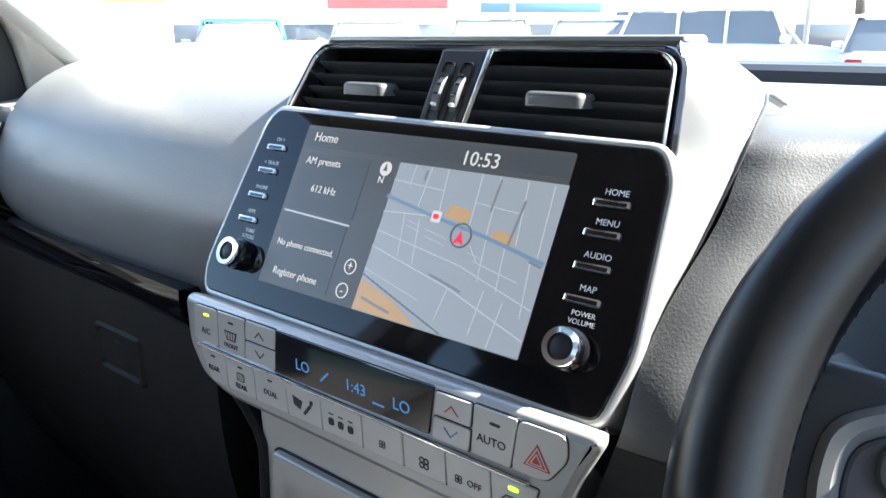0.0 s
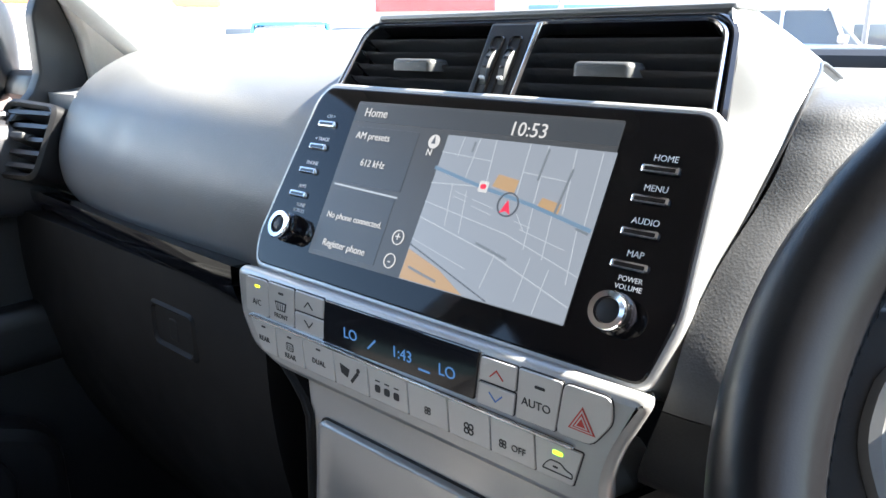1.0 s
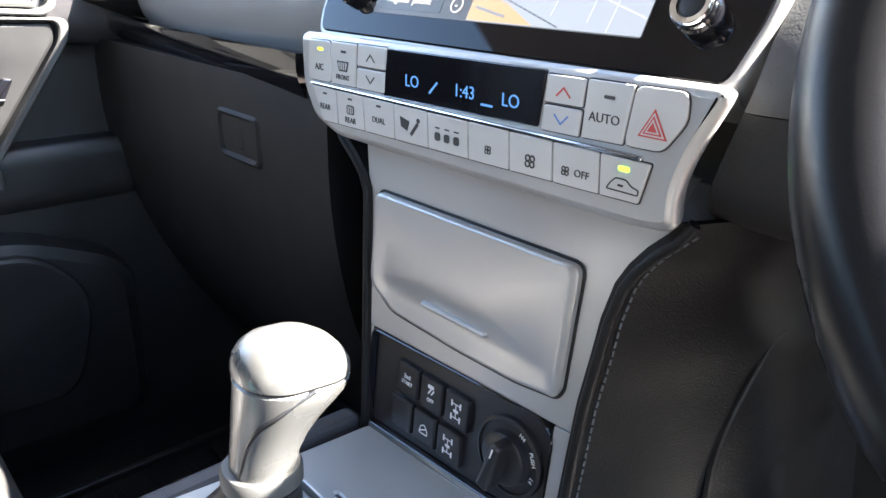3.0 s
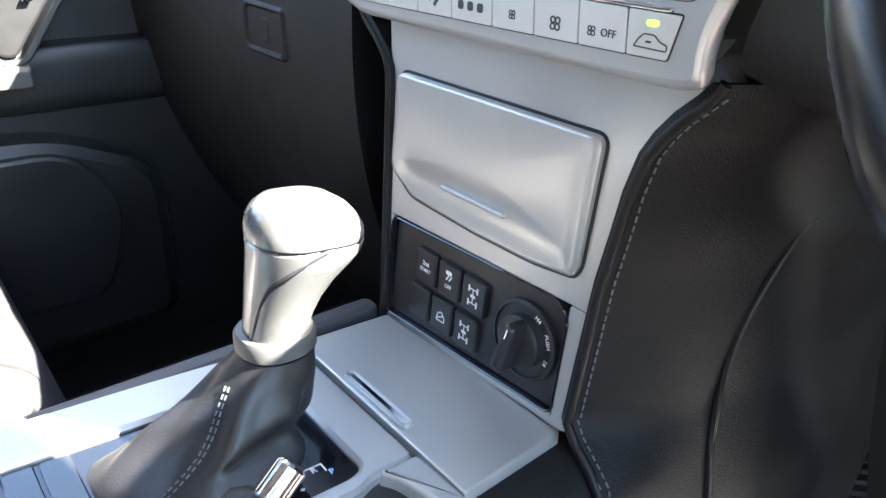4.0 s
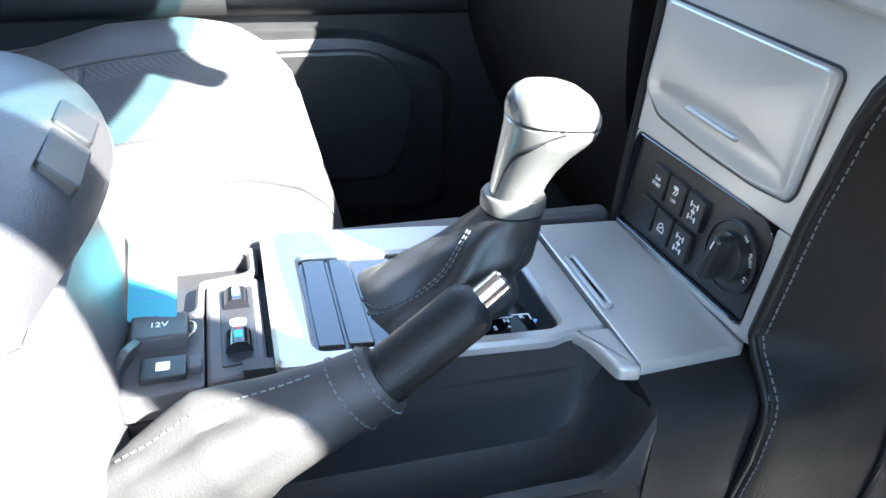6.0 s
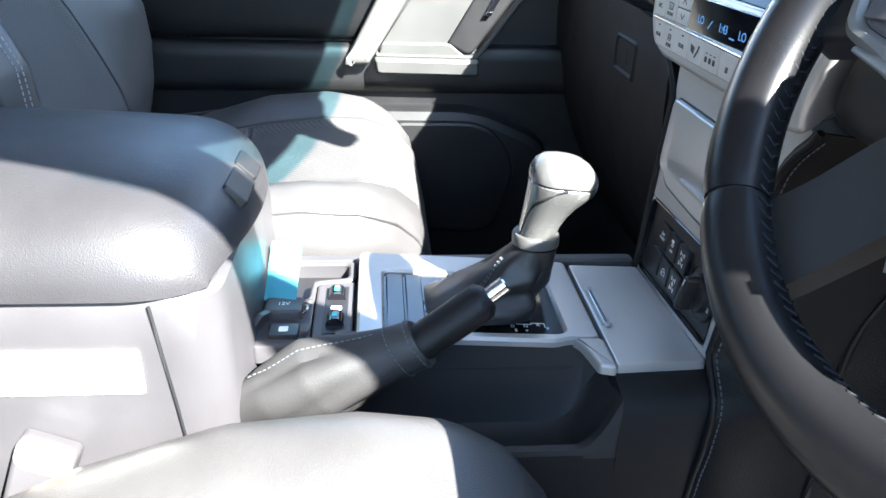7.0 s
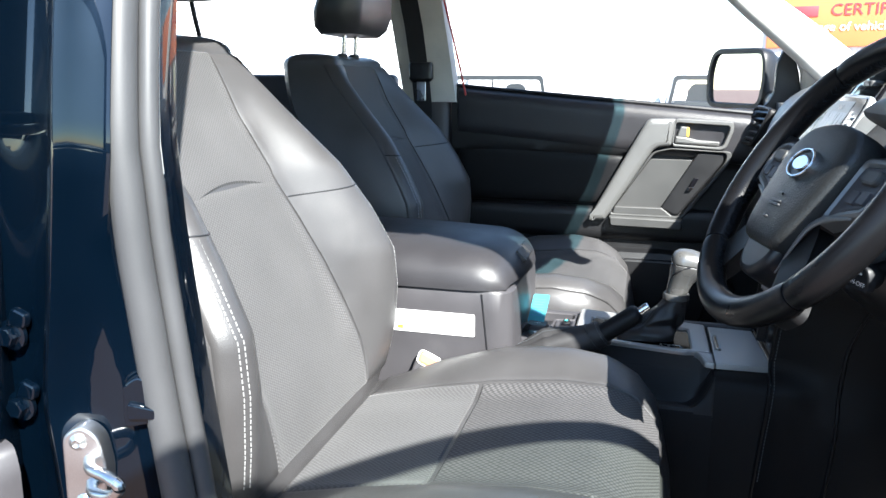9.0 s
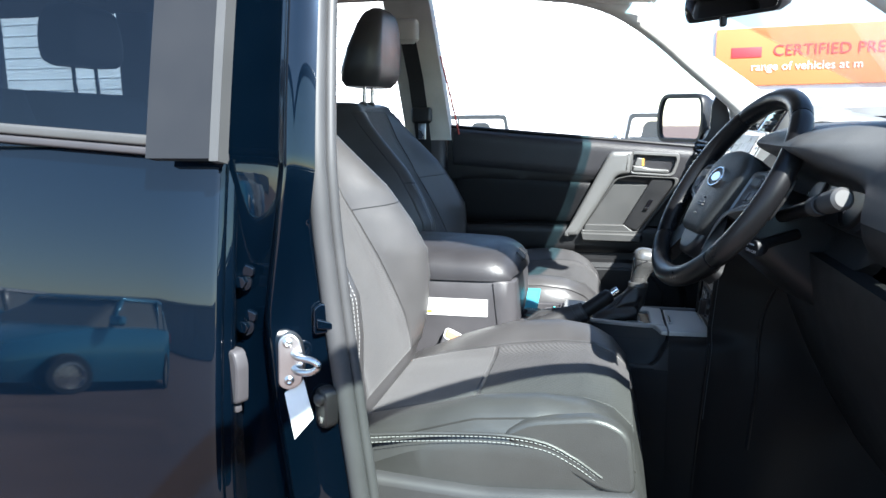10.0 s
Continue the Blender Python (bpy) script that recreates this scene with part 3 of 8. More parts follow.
    for k in range(15):
        f = k / 14
        z = 1.385 + 0.205 * f
        w = 0.25 * table(f, (0, 0.06, 0.2, 0.5, 0.8, 0.94, 1), (0.80, 0.96, 1.06, 1.02, 0.84, 0.66, 0.45))
        d = 0.105 * table(f, (0, 0.06, 0.2, 0.5, 0.8, 0.94, 1), (0.80, 1.00, 1.08, 0.92, 0.68, 0.50, 0.25))
        hr.append([Vector((at_x + x, at_y - 0.238 + 0.040 * f + y, z)) for x, y in rrect(w, d, d * 0.42, 6)])
    part("headrest", loft(hr), SEAT, st, "black leather headrest")
    for dx in (-0.035, 0.035):
        part("headrest_post", tube([(at_x + dx, at_y - 0.245, 1.30), (at_x + dx, at_y - 0.238, 1.40)], 0.0055, 10), CHROME, st, "chrome post")
        part("post_sleeve", lathe(axes((at_x + dx, at_y - 0.246, 1.335), (1, 0, 0), (0, 1, 0)), [(0.012, 0), (0.012, 0.008), (0.007, 0.011), (0.001, 0.011)], 14), PLASTIC, st)
    return st


PERF = material("perforated_cloth", (0.058, 0.056, 0.057), 0.7, grain=1.0, grain_size=200, kind="weave", blotch=0.06, fleck=0.55)
seat(0.425, -0.565, 1, "sunlit black leather driver seat with cloth centre")
seat(-0.40, -0.645, -1, "shaded black leather passenger seat with cloth centre", 1.045, 0.26)

# ---- passenger door lining ----
def belt_z(y):
    return 1.205 - 0.065 * (y - 0.05) / 0.75


def door_face(s, v):
    """Face of the lining: y along s, height along v."""
    y = -0.73 + 1.05 * s
    top = belt_z(y)
    z = 0.50 + (top - 0.50) * v
    x = -0.752
    if z > 1.08:
        x += 0.03 * min(1, (z - 1.08) / 0.03) - 0.03 * max(0, (z - (top - 0.03)) / 0.03) ** 2
    if z < 0.95:
        x += 0.02 * min(1, (0.95 - z) / 0.05)
    return (x, y, z)


door_l = root("passenger_door", (-0.75, -0.2, 0.5), "closed passenger door with black lining and silver grab handle", "car door")
part("lining", sheet(door_face, 40, 48, 0.03), PLASTIC, door_l)


def strip(y0, y1, z0, z1, x, bulge=0.012):
    def fn(s, v):
        y = y0 + (y1 - y0) * s
        return (x, y, z0(y) + (z1(y) - z0(y)) * v)
    return surface(fn)


part("upper_pad", pad(strip(-0.725, 0.25, lambda y: belt_z(y) - 0.125, lambda y: belt_z(y) - 0.002, -0.715), 0, 1, 0, 1, 24, 8, 0.03, 0.03), LEATHER_PAD, door_l, "soft dark grey upper pad")
part("middle_pad", pad(strip(-0.715, -0.27, lambda y: 0.97, lambda y: belt_z(y) - 0.132, -0.725), 0, 1, 0, 1, 16, 8, 0.03, 0.02), LEATHER, door_l, "black leather-cloth inset")
part("lower_pad", pad(strip(-0.715, 0.05, lambda y: 0.88, lambda y: 0.965, -0.715), 0, 1, 0, 1, 16, 8, 0.04, 0.02), PLASTIC, door_l)
DOOR_M = axes((-0.705, 0, 0), (0, 1, 0), (0, 0, 1))
grab = rounded([(-0.357, 0.934), (-0.312, 0.936), (-0.203, 1.118), (-0.192, 1.126), (-0.160, 1.130), (-0.152, 1.197), (-0.214, 1.196), (-0.224, 1.188)], 0.006)
grab_rings = []
for w_, d_ in ((-0.024, 0.0015), (0.006, 0.0), (0.012, 0.0008), (0.0155, 0.0030), (0.0175, 0.0075), (0.0180, 0.0140)):
    grab_rings.append([DOOR_M @ Vector((y, z, w_ - 0.10 * max(0.0, (0.985 - z)) - 0.008 * max(0.0, (y + 0.20) / 0.05))) for y, z in inset(grab, d_)])
part("grab_handle", loft(grab_rings), SILVER_DIMMED, door_l, "diagonal satin silver grab handle", angle=35)
bez = rounded([(-0.158, 1.128), (-0.043, 1.121), (-0.030, 1.128), (-0.0165, 1.170), (-0.018, 1.190), (-0.153, 1.197)], 0.008)
bez_in = rounded([(-0.156, 1.134), (-0.048, 1.128), (-0.038, 1.134), (-0.0265, 1.168), (-0.027, 1.180), (-0.152, 1.187)], 0.007)
part("release_bezel", ring_slab(DOOR_M, bez, bez_in, -0.02, 0.005, 0.002), SILVER_DIMMED, door_l, "satin silver release surround")
part("release_cup", slab(DOOR_M, bez_in, -0.030, -0.022, 0.001), GLOSSLESS, door_l)
part("release_lever", slab(DOOR_M, rounded([(-0.152, 1.136), (-0.050, 1.130), (-0.046, 1.141), (-0.100, 1.145), (-0.128, 1.152), (-0.152, 1.154)], 0.003), -0.022, 0.004, 0.004), SILVER_DIMMED, door_l, "satin silver release lever")
part("lever_back", slab(DOOR_M, rounded([(-0.116, 1.148), (-0.044, 1.145), (-0.039, 1.166), (-0.116, 1.170)], 0.004), -0.022, -0.014, 0.002), PLASTIC, door_l)
lock = part("lock_tab", slab(DOOR_M, rounded([(-0.148, 1.152), (-0.124, 1.150), (-0.122, 1.176), (-0.140, 1.178)], 0.004), -0.020, 0.001, 0.003), SILVER_DIMMED, door_l, "small silver lock tab")
part("lock_mark", slab(DOOR_M, rounded([(-0.126, 1.153), (-0.119, 1.152), (-0.119, 1.175), (-0.126, 1.176)], 0.002), -0.018, 0.0018, 0.001), ORANGE_PLASTIC, lock, "orange lock mark")
outline = rounded([(-0.306, 0.948), (-0.122, 0.946), (-0.0185, 1.092), (-0.0155, 1.118), (-0.160, 1.124), (-0.204, 1.114)], 0.012)
inner_o = rounded([(-0.300, 0.953), (-0.128, 0.952), (-0.030, 1.092), (-0.028, 1.114), (-0.160, 1.120), (-0.198, 1.111)], 0.010)
part("armrest_surround", ring_slab(DOOR_M, outline, inner_o, -0.03, 0.003, 0.002), SILVER_DULL, door_l, "dull silver armrest surround")
part("recess_back", slab(DOOR_M, inner_o, -0.03, -0.022, 0.001), PLASTIC, door_l)
part("armrest_panel", slab(DOOR_M, rounded([(-0.290, 0.968), (-0.230, 0.9685), (-0.176, 0.969), (-0.141, 1.031), (-0.106, 1.094), (-0.160, 1.0945), (-0.207, 1.095), (-0.248, 1.032)], 0.004), -0.024, -0.010, 0.001), SILVER_DULL, door_l, "dull silver inner panel")
plate = part("switch_plate", slab(DOOR_M, rounded([(-0.176, 0.972), (-0.144, 0.955), (-0.131, 0.955), (-0.034, 1.090), (-0.033, 1.112), (-0.094, 1.114)], 0.006), -0.024, -0.004, 0.004), PLASTIC, door_l, "black window switch plate")
part("window_switch", slab(DOOR_M, rounded([(-0.116, 1.020), (-0.104, 1.020), (-0.088, 1.050), (-0.100, 1.052)], 0.003), -0.006, 0.003, 0.002), GLOSS, plate, "black window switch")
part("switch_edge", slab(DOOR_M, rounded([(-0.116, 1.020), (-0.104, 1.020), (-0.100, 1.028), (-0.112, 1.028)], 0.002), -0.004, 0.0045, 0.001), CHROME, plate, "bright switch edge")
part("armrest_lip", loft([[DOOR_M @ Vector((y, z, w)) for y, z in rounded([(-0.300 + g_, 0.921 + g_), (-0.120 - g_, 0.919 + g_), (-0.121 - g_, 0.947 - g_), (-0.303 + g_, 0.949 - g_)], 0.005)] for w, g_ in ((-0.03, 0.0), (0.012, 0.0), (0.017, 0.002), (0.019, 0.005))]), SILVER_DULL, door_l, "dull silver lower armrest lip")
part("armrest_ledge", slab(DOOR_M, rounded([(-0.296, 0.946), (-0.138, 0.946), (-0.172, 0.972), (-0.290, 0.972)], 0.003), -0.026, -0.002, 0.003), SILVER_DULL, door_l)
part("door_pocket", slab(axes((-0.735, 0, 0), (0, 1, 0), (0, 0, 1)), rounded([(-0.5, 0.55), (0.02, 0.55), (0.02, 0.80), (-0.12, 0.86), (-0.5, 0.86)], 0.05), 0, 0.045, 0.02), PLASTIC, door_l, "moulded map pocket")
part("speaker_grille", slab(axes((-0.690, 0, 0), (0, 1, 0), (0, 0, 1)), rounded([(-0.30, 0.64), (-0.08, 0.62), (-0.04, 0.76), (-0.10, 0.84), (-0.30, 0.84)], 0.05), 0, 0.012, 0.006), PLASTIC, door_l)
win_l = part("window_glass", sheet(lambda s, v: (-0.76 + 0.09 * v, -0.74 + 1.0 * s - 0.35 * s * v, 1.22 + 0.45 * v), 4, 4, 0.004), CLEAR, door_l, "clear side window")
win_l.visible_shadow = False

# belt line seal and mirror foot
part("belt_seal", tube([(-0.742, y, belt_z(y) + 0.003) for y in (-0.725 + 0.98 * i / 16 for i in range(17))], 0.006, 8), GLOSSLESS, door_l)
part("mirror_sail", slab(axes((-0.735, 0, 0), (0, 1, 0), (0, 0, 1)), rounded([(0.02, 1.20), (0.135, 1.20), (0.127, 1.263), (0.119, 1.306), (0.106, 1.345), (0.096, 1.362), (0.080, 1.358), (0.069, 1.33), (0.068, 1.26), (0.058, 1.238)], 0.004), -0.01, 0.012, 0.004), PLASTIC, door_l, "black mirror corner piece")

mir = root("wing_mirror", (-0.80, 0.10, 1.21), "black door mirror with bright glass", "wing mirror")
mm = axes((-0.905, 0.000, 1.292), (0.80, 0.60, 0), (0, 0, 1))
mo = rounded([(-0.105, -0.075), (0.095, -0.078), (0.108, 0.0), (0.098, 0.078), (-0.09, 0.082), (-0.112, 0.02)], 0.035, 6)
rings = []
for z_, d_ in ((-0.085, 0.045), (-0.06, 0.020), (-0.03, 0.004), (0.0, 0.0), (0.006, 0.003), (0.006, 0.013), (-0.004, 0.015)):
    rings.append([mm @ Vector((x, y, z_)) for x, y in inset(mo, d_)])
part("housing", loft(rings), GLOSSLESS, mir)
part("mirror_glass", slab(mm, inset(mo, 0.0152), -0.010, -0.002, 0.0005), MIRROR, mir, "silvered mirror glass")
part("mirror_arm", block((-0.86, 0.06, 1.212), (-0.735, 0.14, 1.262), 0.02), GLOSSLESS, mir)

belt = root("seat_belt", (-0.69, -0.80, 1.0), "black seat belt hanging on the centre pillar", "seat belt")
part("strap", loft([[Vector((x_, y_ + dy, z_)) for dy, x_ in ((-0.024, xx - 0.001), (0.024, xx - 0.001), (0.024, xx + 0.0012), (-0.024, xx + 0.0012))] for xx, y_, z_ in ((-0.640, -0.835, 1.55), (-0.660, -0.815, 1.42), (-0.682, -0.805, 1.30), (-0.692, -0.800, 1.22), (-0.700, -0.800, 1.0), (-0.700, -0.80, 0.7))]), BELT, belt, "woven black strap")
part("guide_cover", block((-0.668, -0.875, 1.525), (-0.628, -0.800, 1.60), 0.014), HEADLINER, belt, "pale belt guide cover")
part("tongue", block((-0.694, -0.835, 1.285), (-0.668, -0.770, 1.335), 0.008), GLOSSLESS, belt, "black belt tongue")
part("tongue_blade", block((-0.684, -0.815, 1.235), (-0.680, -0.790, 1.287), 0.002), STEEL, belt, "steel tongue blade")

# ---- rear bench, visor and inside mirror ----
bench = root("rear_bench_seat", (-0.05, -1.55, 0.46), "dark leather rear bench seat with headrests", "rear seat")


def bench_back(s, v):
    return (-0.66 + 1.24 * s, -1.50 - 0.26 * v - 0.02 * math.cos(math.pi * (2 * s - 1)) * (1 - v), 0.80 + 0.60 * v)


part("backrest", pad(surface(lambda s, v: bench_back(1 - s, v)), 0, 0.58, 0, 1, 18, 14, 0.12, 0.05), LEATHER, bench)
part("backrest", pad(surface(lambda s, v: bench_back(1 - s, v)), 0.59, 1, 0, 1, 14, 14, 0.12, 0.05), LEATHER, bench)
part("cushion", block((-0.66, -1.62, 0.60), (0.60, -1.08, 0.86), 0.06), LEATHER, bench)
for x in (-0.38, 0.36):
    rest = part("headrest", loft([[Vector((x + a, yy, 1.545 + b)) for a, b in inset(rounded([(-0.125, -0.085), (0.125, -0.085), (0.135, 0.0), (0.105, 0.090), (-0.105, 0.090), (-0.135, 0.0)], 0.05, 6), d)] for yy, d in ((-1.83, 0.03), (-1.82, 0.010), (-1.80, 0.0), (-1.735, 0.0), (-1.718, 0.010), (-1.710, 0.03))]), LEATHER, bench, "padded headrest")
    for dx in (-0.05, 0.05):
        part("post", tube([(x + dx, -1.765, 1.36), (x + dx, -1.77, 1.47)], 0.006, 8), CHROME, rest)
visor = root("sun_visor", (-0.36, -0.2, 1.62), "pale cloth sun visor folded against the roof", "sun visor")
part("panel", pad(surface(lambda s, v: (-0.58 + 0.42 * s, -0.12 - 0.17 * v, 1.605 + 0.012 * v)), 0, 1, 0, 1, 12, 8, 0.02, 0.012), HEADLINER, visor)
part("pivot", tube([(-0.58, -0.115, 1.612), (-0.16, -0.115, 1.612)], 0.007, 8), HEADLINER, visor)
rvm = root("rear_view_mirror", (0.0, 0.02, 1.56), "black inside mirror on the windscreen", "rear-view mirror")
RV = axes((0.0, 0.0, 1.520), (0.82, 0.57, 0), (0.04, -0.06, 1))
shape = rounded([(-0.125, -0.030), (0.125, -0.034), (0.135, 0.0), (0.122, 0.036), (-0.122, 0.036), (-0.135, 0.0)], 0.022, 5)
part("housing", loft([[RV @ Vector((x, y, z)) for x, y in inset(shape, d)] for z, d in ((-0.045, 0.022), (-0.035, 0.010), (-0.012, 0.0), (0.0, 0.0), (0.002, 0.003), (0.002, 0.006))]), GLOSSLESS, rvm)
part("mirror_glass", slab(RV, inset(shape, 0.0062), 0.0, 0.0028, 0.0005), MIRROR, rvm)
part("dip_lever", block((-0.012, -0.018, 1.470), (0.012, -0.004, 1.490), 0.004), GLOSSLESS, rvm)
part("stem", tube([RV @ Vector((0, 0, -0.04)), (0.0, 0.055, 1.555), (0.0, 0.062, 1.578)], 0.011, 10), GLOSSLESS, rvm)

# ---- dashboard ----
PAD = [(0.062, 1.112), (0.045, 1.145), (0.052, 1.19), (0.09, 1.243), (0.17, 1.278), (0.30, 1.292), (0.46, 1.288), (0.62, 1.262)]
PAD_LINE = smooth_line([(0, y, z) for y, z in PAD], 6)


def along(line, v):
    q = v * (len(line) - 1)
    i = min(int(q), len(line) - 2)
    return line[i].lerp(line[i + 1], q - i)


dash = root("dashboard", (0, 0.4, 0.6), "dark grey soft dashboard with gloss black strip", "dashboard")


def pass_pad(s, v):
    p = along(PAD_LINE, v)
    x = -0.645 + 0.495 * s
    return (x, p.y + 0.03 * (1 - s) ** 4 * (1 - v), p.z - 0.006 * (1 - s))


def end_pad(s, v):
    """The dashboard's outer end above the side vent."""
    y = 0.075 + 0.50 * v
    return (-0.79 + 0.146 * s, y, 1.236 + 0.040 * ease((y - 0.075) / 0.20) - 0.02 * max(0.0, (y - 0.4) / 0.2))


part("end_pad", sheet(end_pad, 8, 30, 0.02), DASH_GLARE, dash, "soft outer end of the dashboard")
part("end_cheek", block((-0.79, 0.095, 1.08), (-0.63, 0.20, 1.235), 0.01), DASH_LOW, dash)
part("passenger_pad", sheet(pass_pad, 30, 42, -0.02), DASH_GLARE, dash, "soft moulded passenger side pad")


HOOD_LINE = smooth_line([(0, y, z) for y, z in ((0.090, 1.09), (0.120, 1.15), (0.098, 1.195), (0.040, 1.228), (0.014, 1.255), (0.088, 1.280), (0.30, 1.282), (0.62, 1.270))], 6)


DRIVE_LINE = smooth_line([(0, y, z) for y, z in ((0.075, 1.058), (0.004, 1.090), (0.000, 1.145), (0.027, 1.187), (0.058, 1.221), (0.080, 1.249), (0.100, 1.267), (0.16, 1.270), (0.32, 1.266), (0.62, 1.257))], 6)


def drive_pad(s, v):
    p = along(DRIVE_LINE, v).copy()
    x = 0.1595 + 0.6305 * s
    p.y += 0.55 * min(max(x - 0.176, 0.0), 0.12) * ease((v - 0.10) / 0.2) - 0.002
    hump = ease((x - 0.215) / 0.12) * (1 - ease((x - 0.56) / 0.08))
    q = along(HOOD_LINE, v).copy()
    q.y -= 0.012 * max(0.0, 1 - ((x - 0.43) / 0.20) ** 2) * math.exp(-((v - 0.52) / 0.13) ** 2)
    r = along(PAD_LINE, v).copy()
    r.y += 0.034 * (1 - v)
    r.z -= 0.008 * ease((v - 0.35) / 0.3)
    p = p.lerp(r, ease((x - 0.40) / 0.15)).lerp(q, hump)
    x -= 0.019 * (1 - s) ** 12 * (1 - ease((v - 0.06) / 0.18))
    return (x + 0.013 * (1 - s) ** 12 * ease((v - 0.28) / 0.25) * (1 - ease((v - 0.62) / 0.12)), p.y, p.z)


part("driver_pad_foot", sheet(lambda s, v: drive_pad(s, 0.199 * v), 50, 10, 0.02), DASH_SHADED, dash, "dark lower edge of the driver side")
part("driver_pad", sheet(lambda s, v: drive_pad(s, 0.2 + 0.8 * v), 60, 46, 0.02), DASH_GRAIN_DIM, dash, "grained driver side pad")
part("centre_deck", block((-0.17, 0.135, 1.10), (0.19, 0.60, 1.266), 0.02), DASH_GLARE, dash)


def gloss_strip(s, v):
    x = -0.79 + 0.56 * s
    z1 = 1.118 - 0.004 * (1 - s)
    z0 = 1.108 - 0.022 * s
    return (x, 0.046 - 0.010 * v - 0.004 * math.sin(math.pi * v) + 0.02 * (1 - s), z0 + (z1 - z0) * v)


part("gloss_strip", sheet(gloss_strip, 24, 6, -0.02), GLOSS, dash, "gloss black decor strip")
part("chrome_line", tube([(-0.79 + 0.56 * i / 12, 0.043 + 0.02 * (1 - i / 12), 1.117 + 0.003 * i / 12) for i in range(13)], 0.0011, 6), SILVER_DULL, dash)


def glove(s, v):
    x = -0.76 + 0.56 * s
    z = 0.62 + 0.468 * v
    return (x, 0.055 + 0.17 * (1 - v) ** 2 - 0.012 * math.sin(math.pi * v), z)


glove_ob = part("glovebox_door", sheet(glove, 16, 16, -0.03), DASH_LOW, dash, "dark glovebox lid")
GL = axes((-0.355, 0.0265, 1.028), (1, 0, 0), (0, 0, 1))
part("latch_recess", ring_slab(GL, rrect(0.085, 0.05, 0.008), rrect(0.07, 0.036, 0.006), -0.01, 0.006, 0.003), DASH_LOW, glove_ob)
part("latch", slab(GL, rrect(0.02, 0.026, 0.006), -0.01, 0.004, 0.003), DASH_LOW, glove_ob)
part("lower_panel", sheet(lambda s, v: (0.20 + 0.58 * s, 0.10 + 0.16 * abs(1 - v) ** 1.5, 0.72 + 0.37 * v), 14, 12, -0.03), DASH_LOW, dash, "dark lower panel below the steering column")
# passenger side vent: a raked rounded frame at the outer end of the dashboard
pv = axes((-0.703, 0.030, 1.184), (0.97, 0.22, 0), (0, 0.42, 1))
vent_p = root("side_vent", (-0.70, 0.05, 1.14), "black passenger side air vent", "air vent")
po, pi_ = rounded([(-0.066, -0.052), (0.052, -0.050), (0.058, 0.044), (-0.046, 0.050)], 0.016), rounded([(-0.057, -0.044), (0.044, -0.042), (0.049, 0.036), (-0.039, 0.041)], 0.011)
part("vent_frame", ring_slab(pv, po, pi_, -0.06, 0.006, 0.004), PLASTIC, vent_p)
part("vent_back", slab(pv, po, -0.07, -0.045, 0.001), GLOSSLESS, vent_p)
for k in range(5):
    yy = -0.034 + 0.0165 * k
    part("slat", loft([[at(pv, 0, yy, 0) @ Vector((x, q, w)) for q, w in ((0.0035, 0.002), (-0.002, 0.004), (-0.007, -0.03), (-0.004, -0.03))] for x in (-0.052 + 0.002 * k, 0.046)]), VENT_BLACK, vent_p)
part("vent_tab", slab(at(pv, 0.004, 0.002, 0), rrect(0.024, 0.009, 0.003, 3), -0.01, 0.011, 0.002), SILVER_DULL, vent_p, "grey vent tab")
demist = root("demist_slot", (-0.70, 0.19, 1.262), "black demister slot in the dashboard top", "air vent")
dm = axes((-0.70, 0.150, 1.2535), (1, 0, 0), (0, 1, 0.22))
part("slot_frame", ring_slab(dm, rrect(0.07, 0.035, 0.008), rrect(0.056, 0.022, 0.005), -0.01, 0.003, 0.002), PLASTIC, demist)
part("slot_back", slab(dm, rrect(0.06, 0.03, 0.006), -0.01, -0.004, 0.001), GLOSSLESS, demist)
# windscreen foot
plain("cowl", block((-0.72, 0.56, 1.18), (0.72, 0.70, 1.284), 0.02), PLASTIC, "black scuttle under the windscreen", "scuttle", "structure")
ws = plain("windscreen", sheet(lambda s, v: (-0.66 + 1.32 * s, 0.66 - 0.74 * v, 1.26 + 0.40 * v), 6, 6, 0.005), CLEAR, "clear laminated windscreen", "windscreen", "structure")
ws.visible_shadow = False

# ---- centre stack: screen unit, vents, climate panel, lid and switches ----
LEAN_V = Vector((0, math.sin(radians(28)), math.cos(radians(28))))
SCREEN = axes((0, 0.008, 1.17), (1, 0, 0), LEAN_V)
SCREEN_DARK = glowing("screen_dark", (0.020, 0.022, 0.025), 0.36)
SCREEN_TILE = glowing("screen_tile", (0.016, 0.019, 0.023), 0.36)
SCREEN_MAP = glowing("screen_map", (0.098, 0.112, 0.138), 0.36)
SCREEN_ROAD = glowing("screen_road", (0.150, 0.168, 0.195), 0.36)
SCREEN_HIGHWAY = glowing("screen_highway", (0.05, 0.085, 0.13), 0.36)
SCREEN_ORANGE = glowing("screen_orange", (0.16, 0.105, 0.058), 0.36)
SCREEN_RED = glowing("screen_red", (0.30, 0.01, 0.03), 0.36)
SCREEN_TEXT = glowing("screen_text", (0.22, 0.22, 0.23), 0.36)
SCREEN_NAME = glowing("screen_name", (0.06, 0.07, 0.085), 0.36)
SCREEN_INK = glowing("screen_ink", (0.03, 0.035, 0.045), 0.36)
LCD_BLUE = glowing("lcd_blue", (0.05, 0.16, 0.40), 0.14)
LED_GREEN = glowing("led_green", (0.25, 1.0, 0.02), 0.8)
LED_AMBER = glowing("led_amber", (0.6, 0.65, 0.02), 0.5)

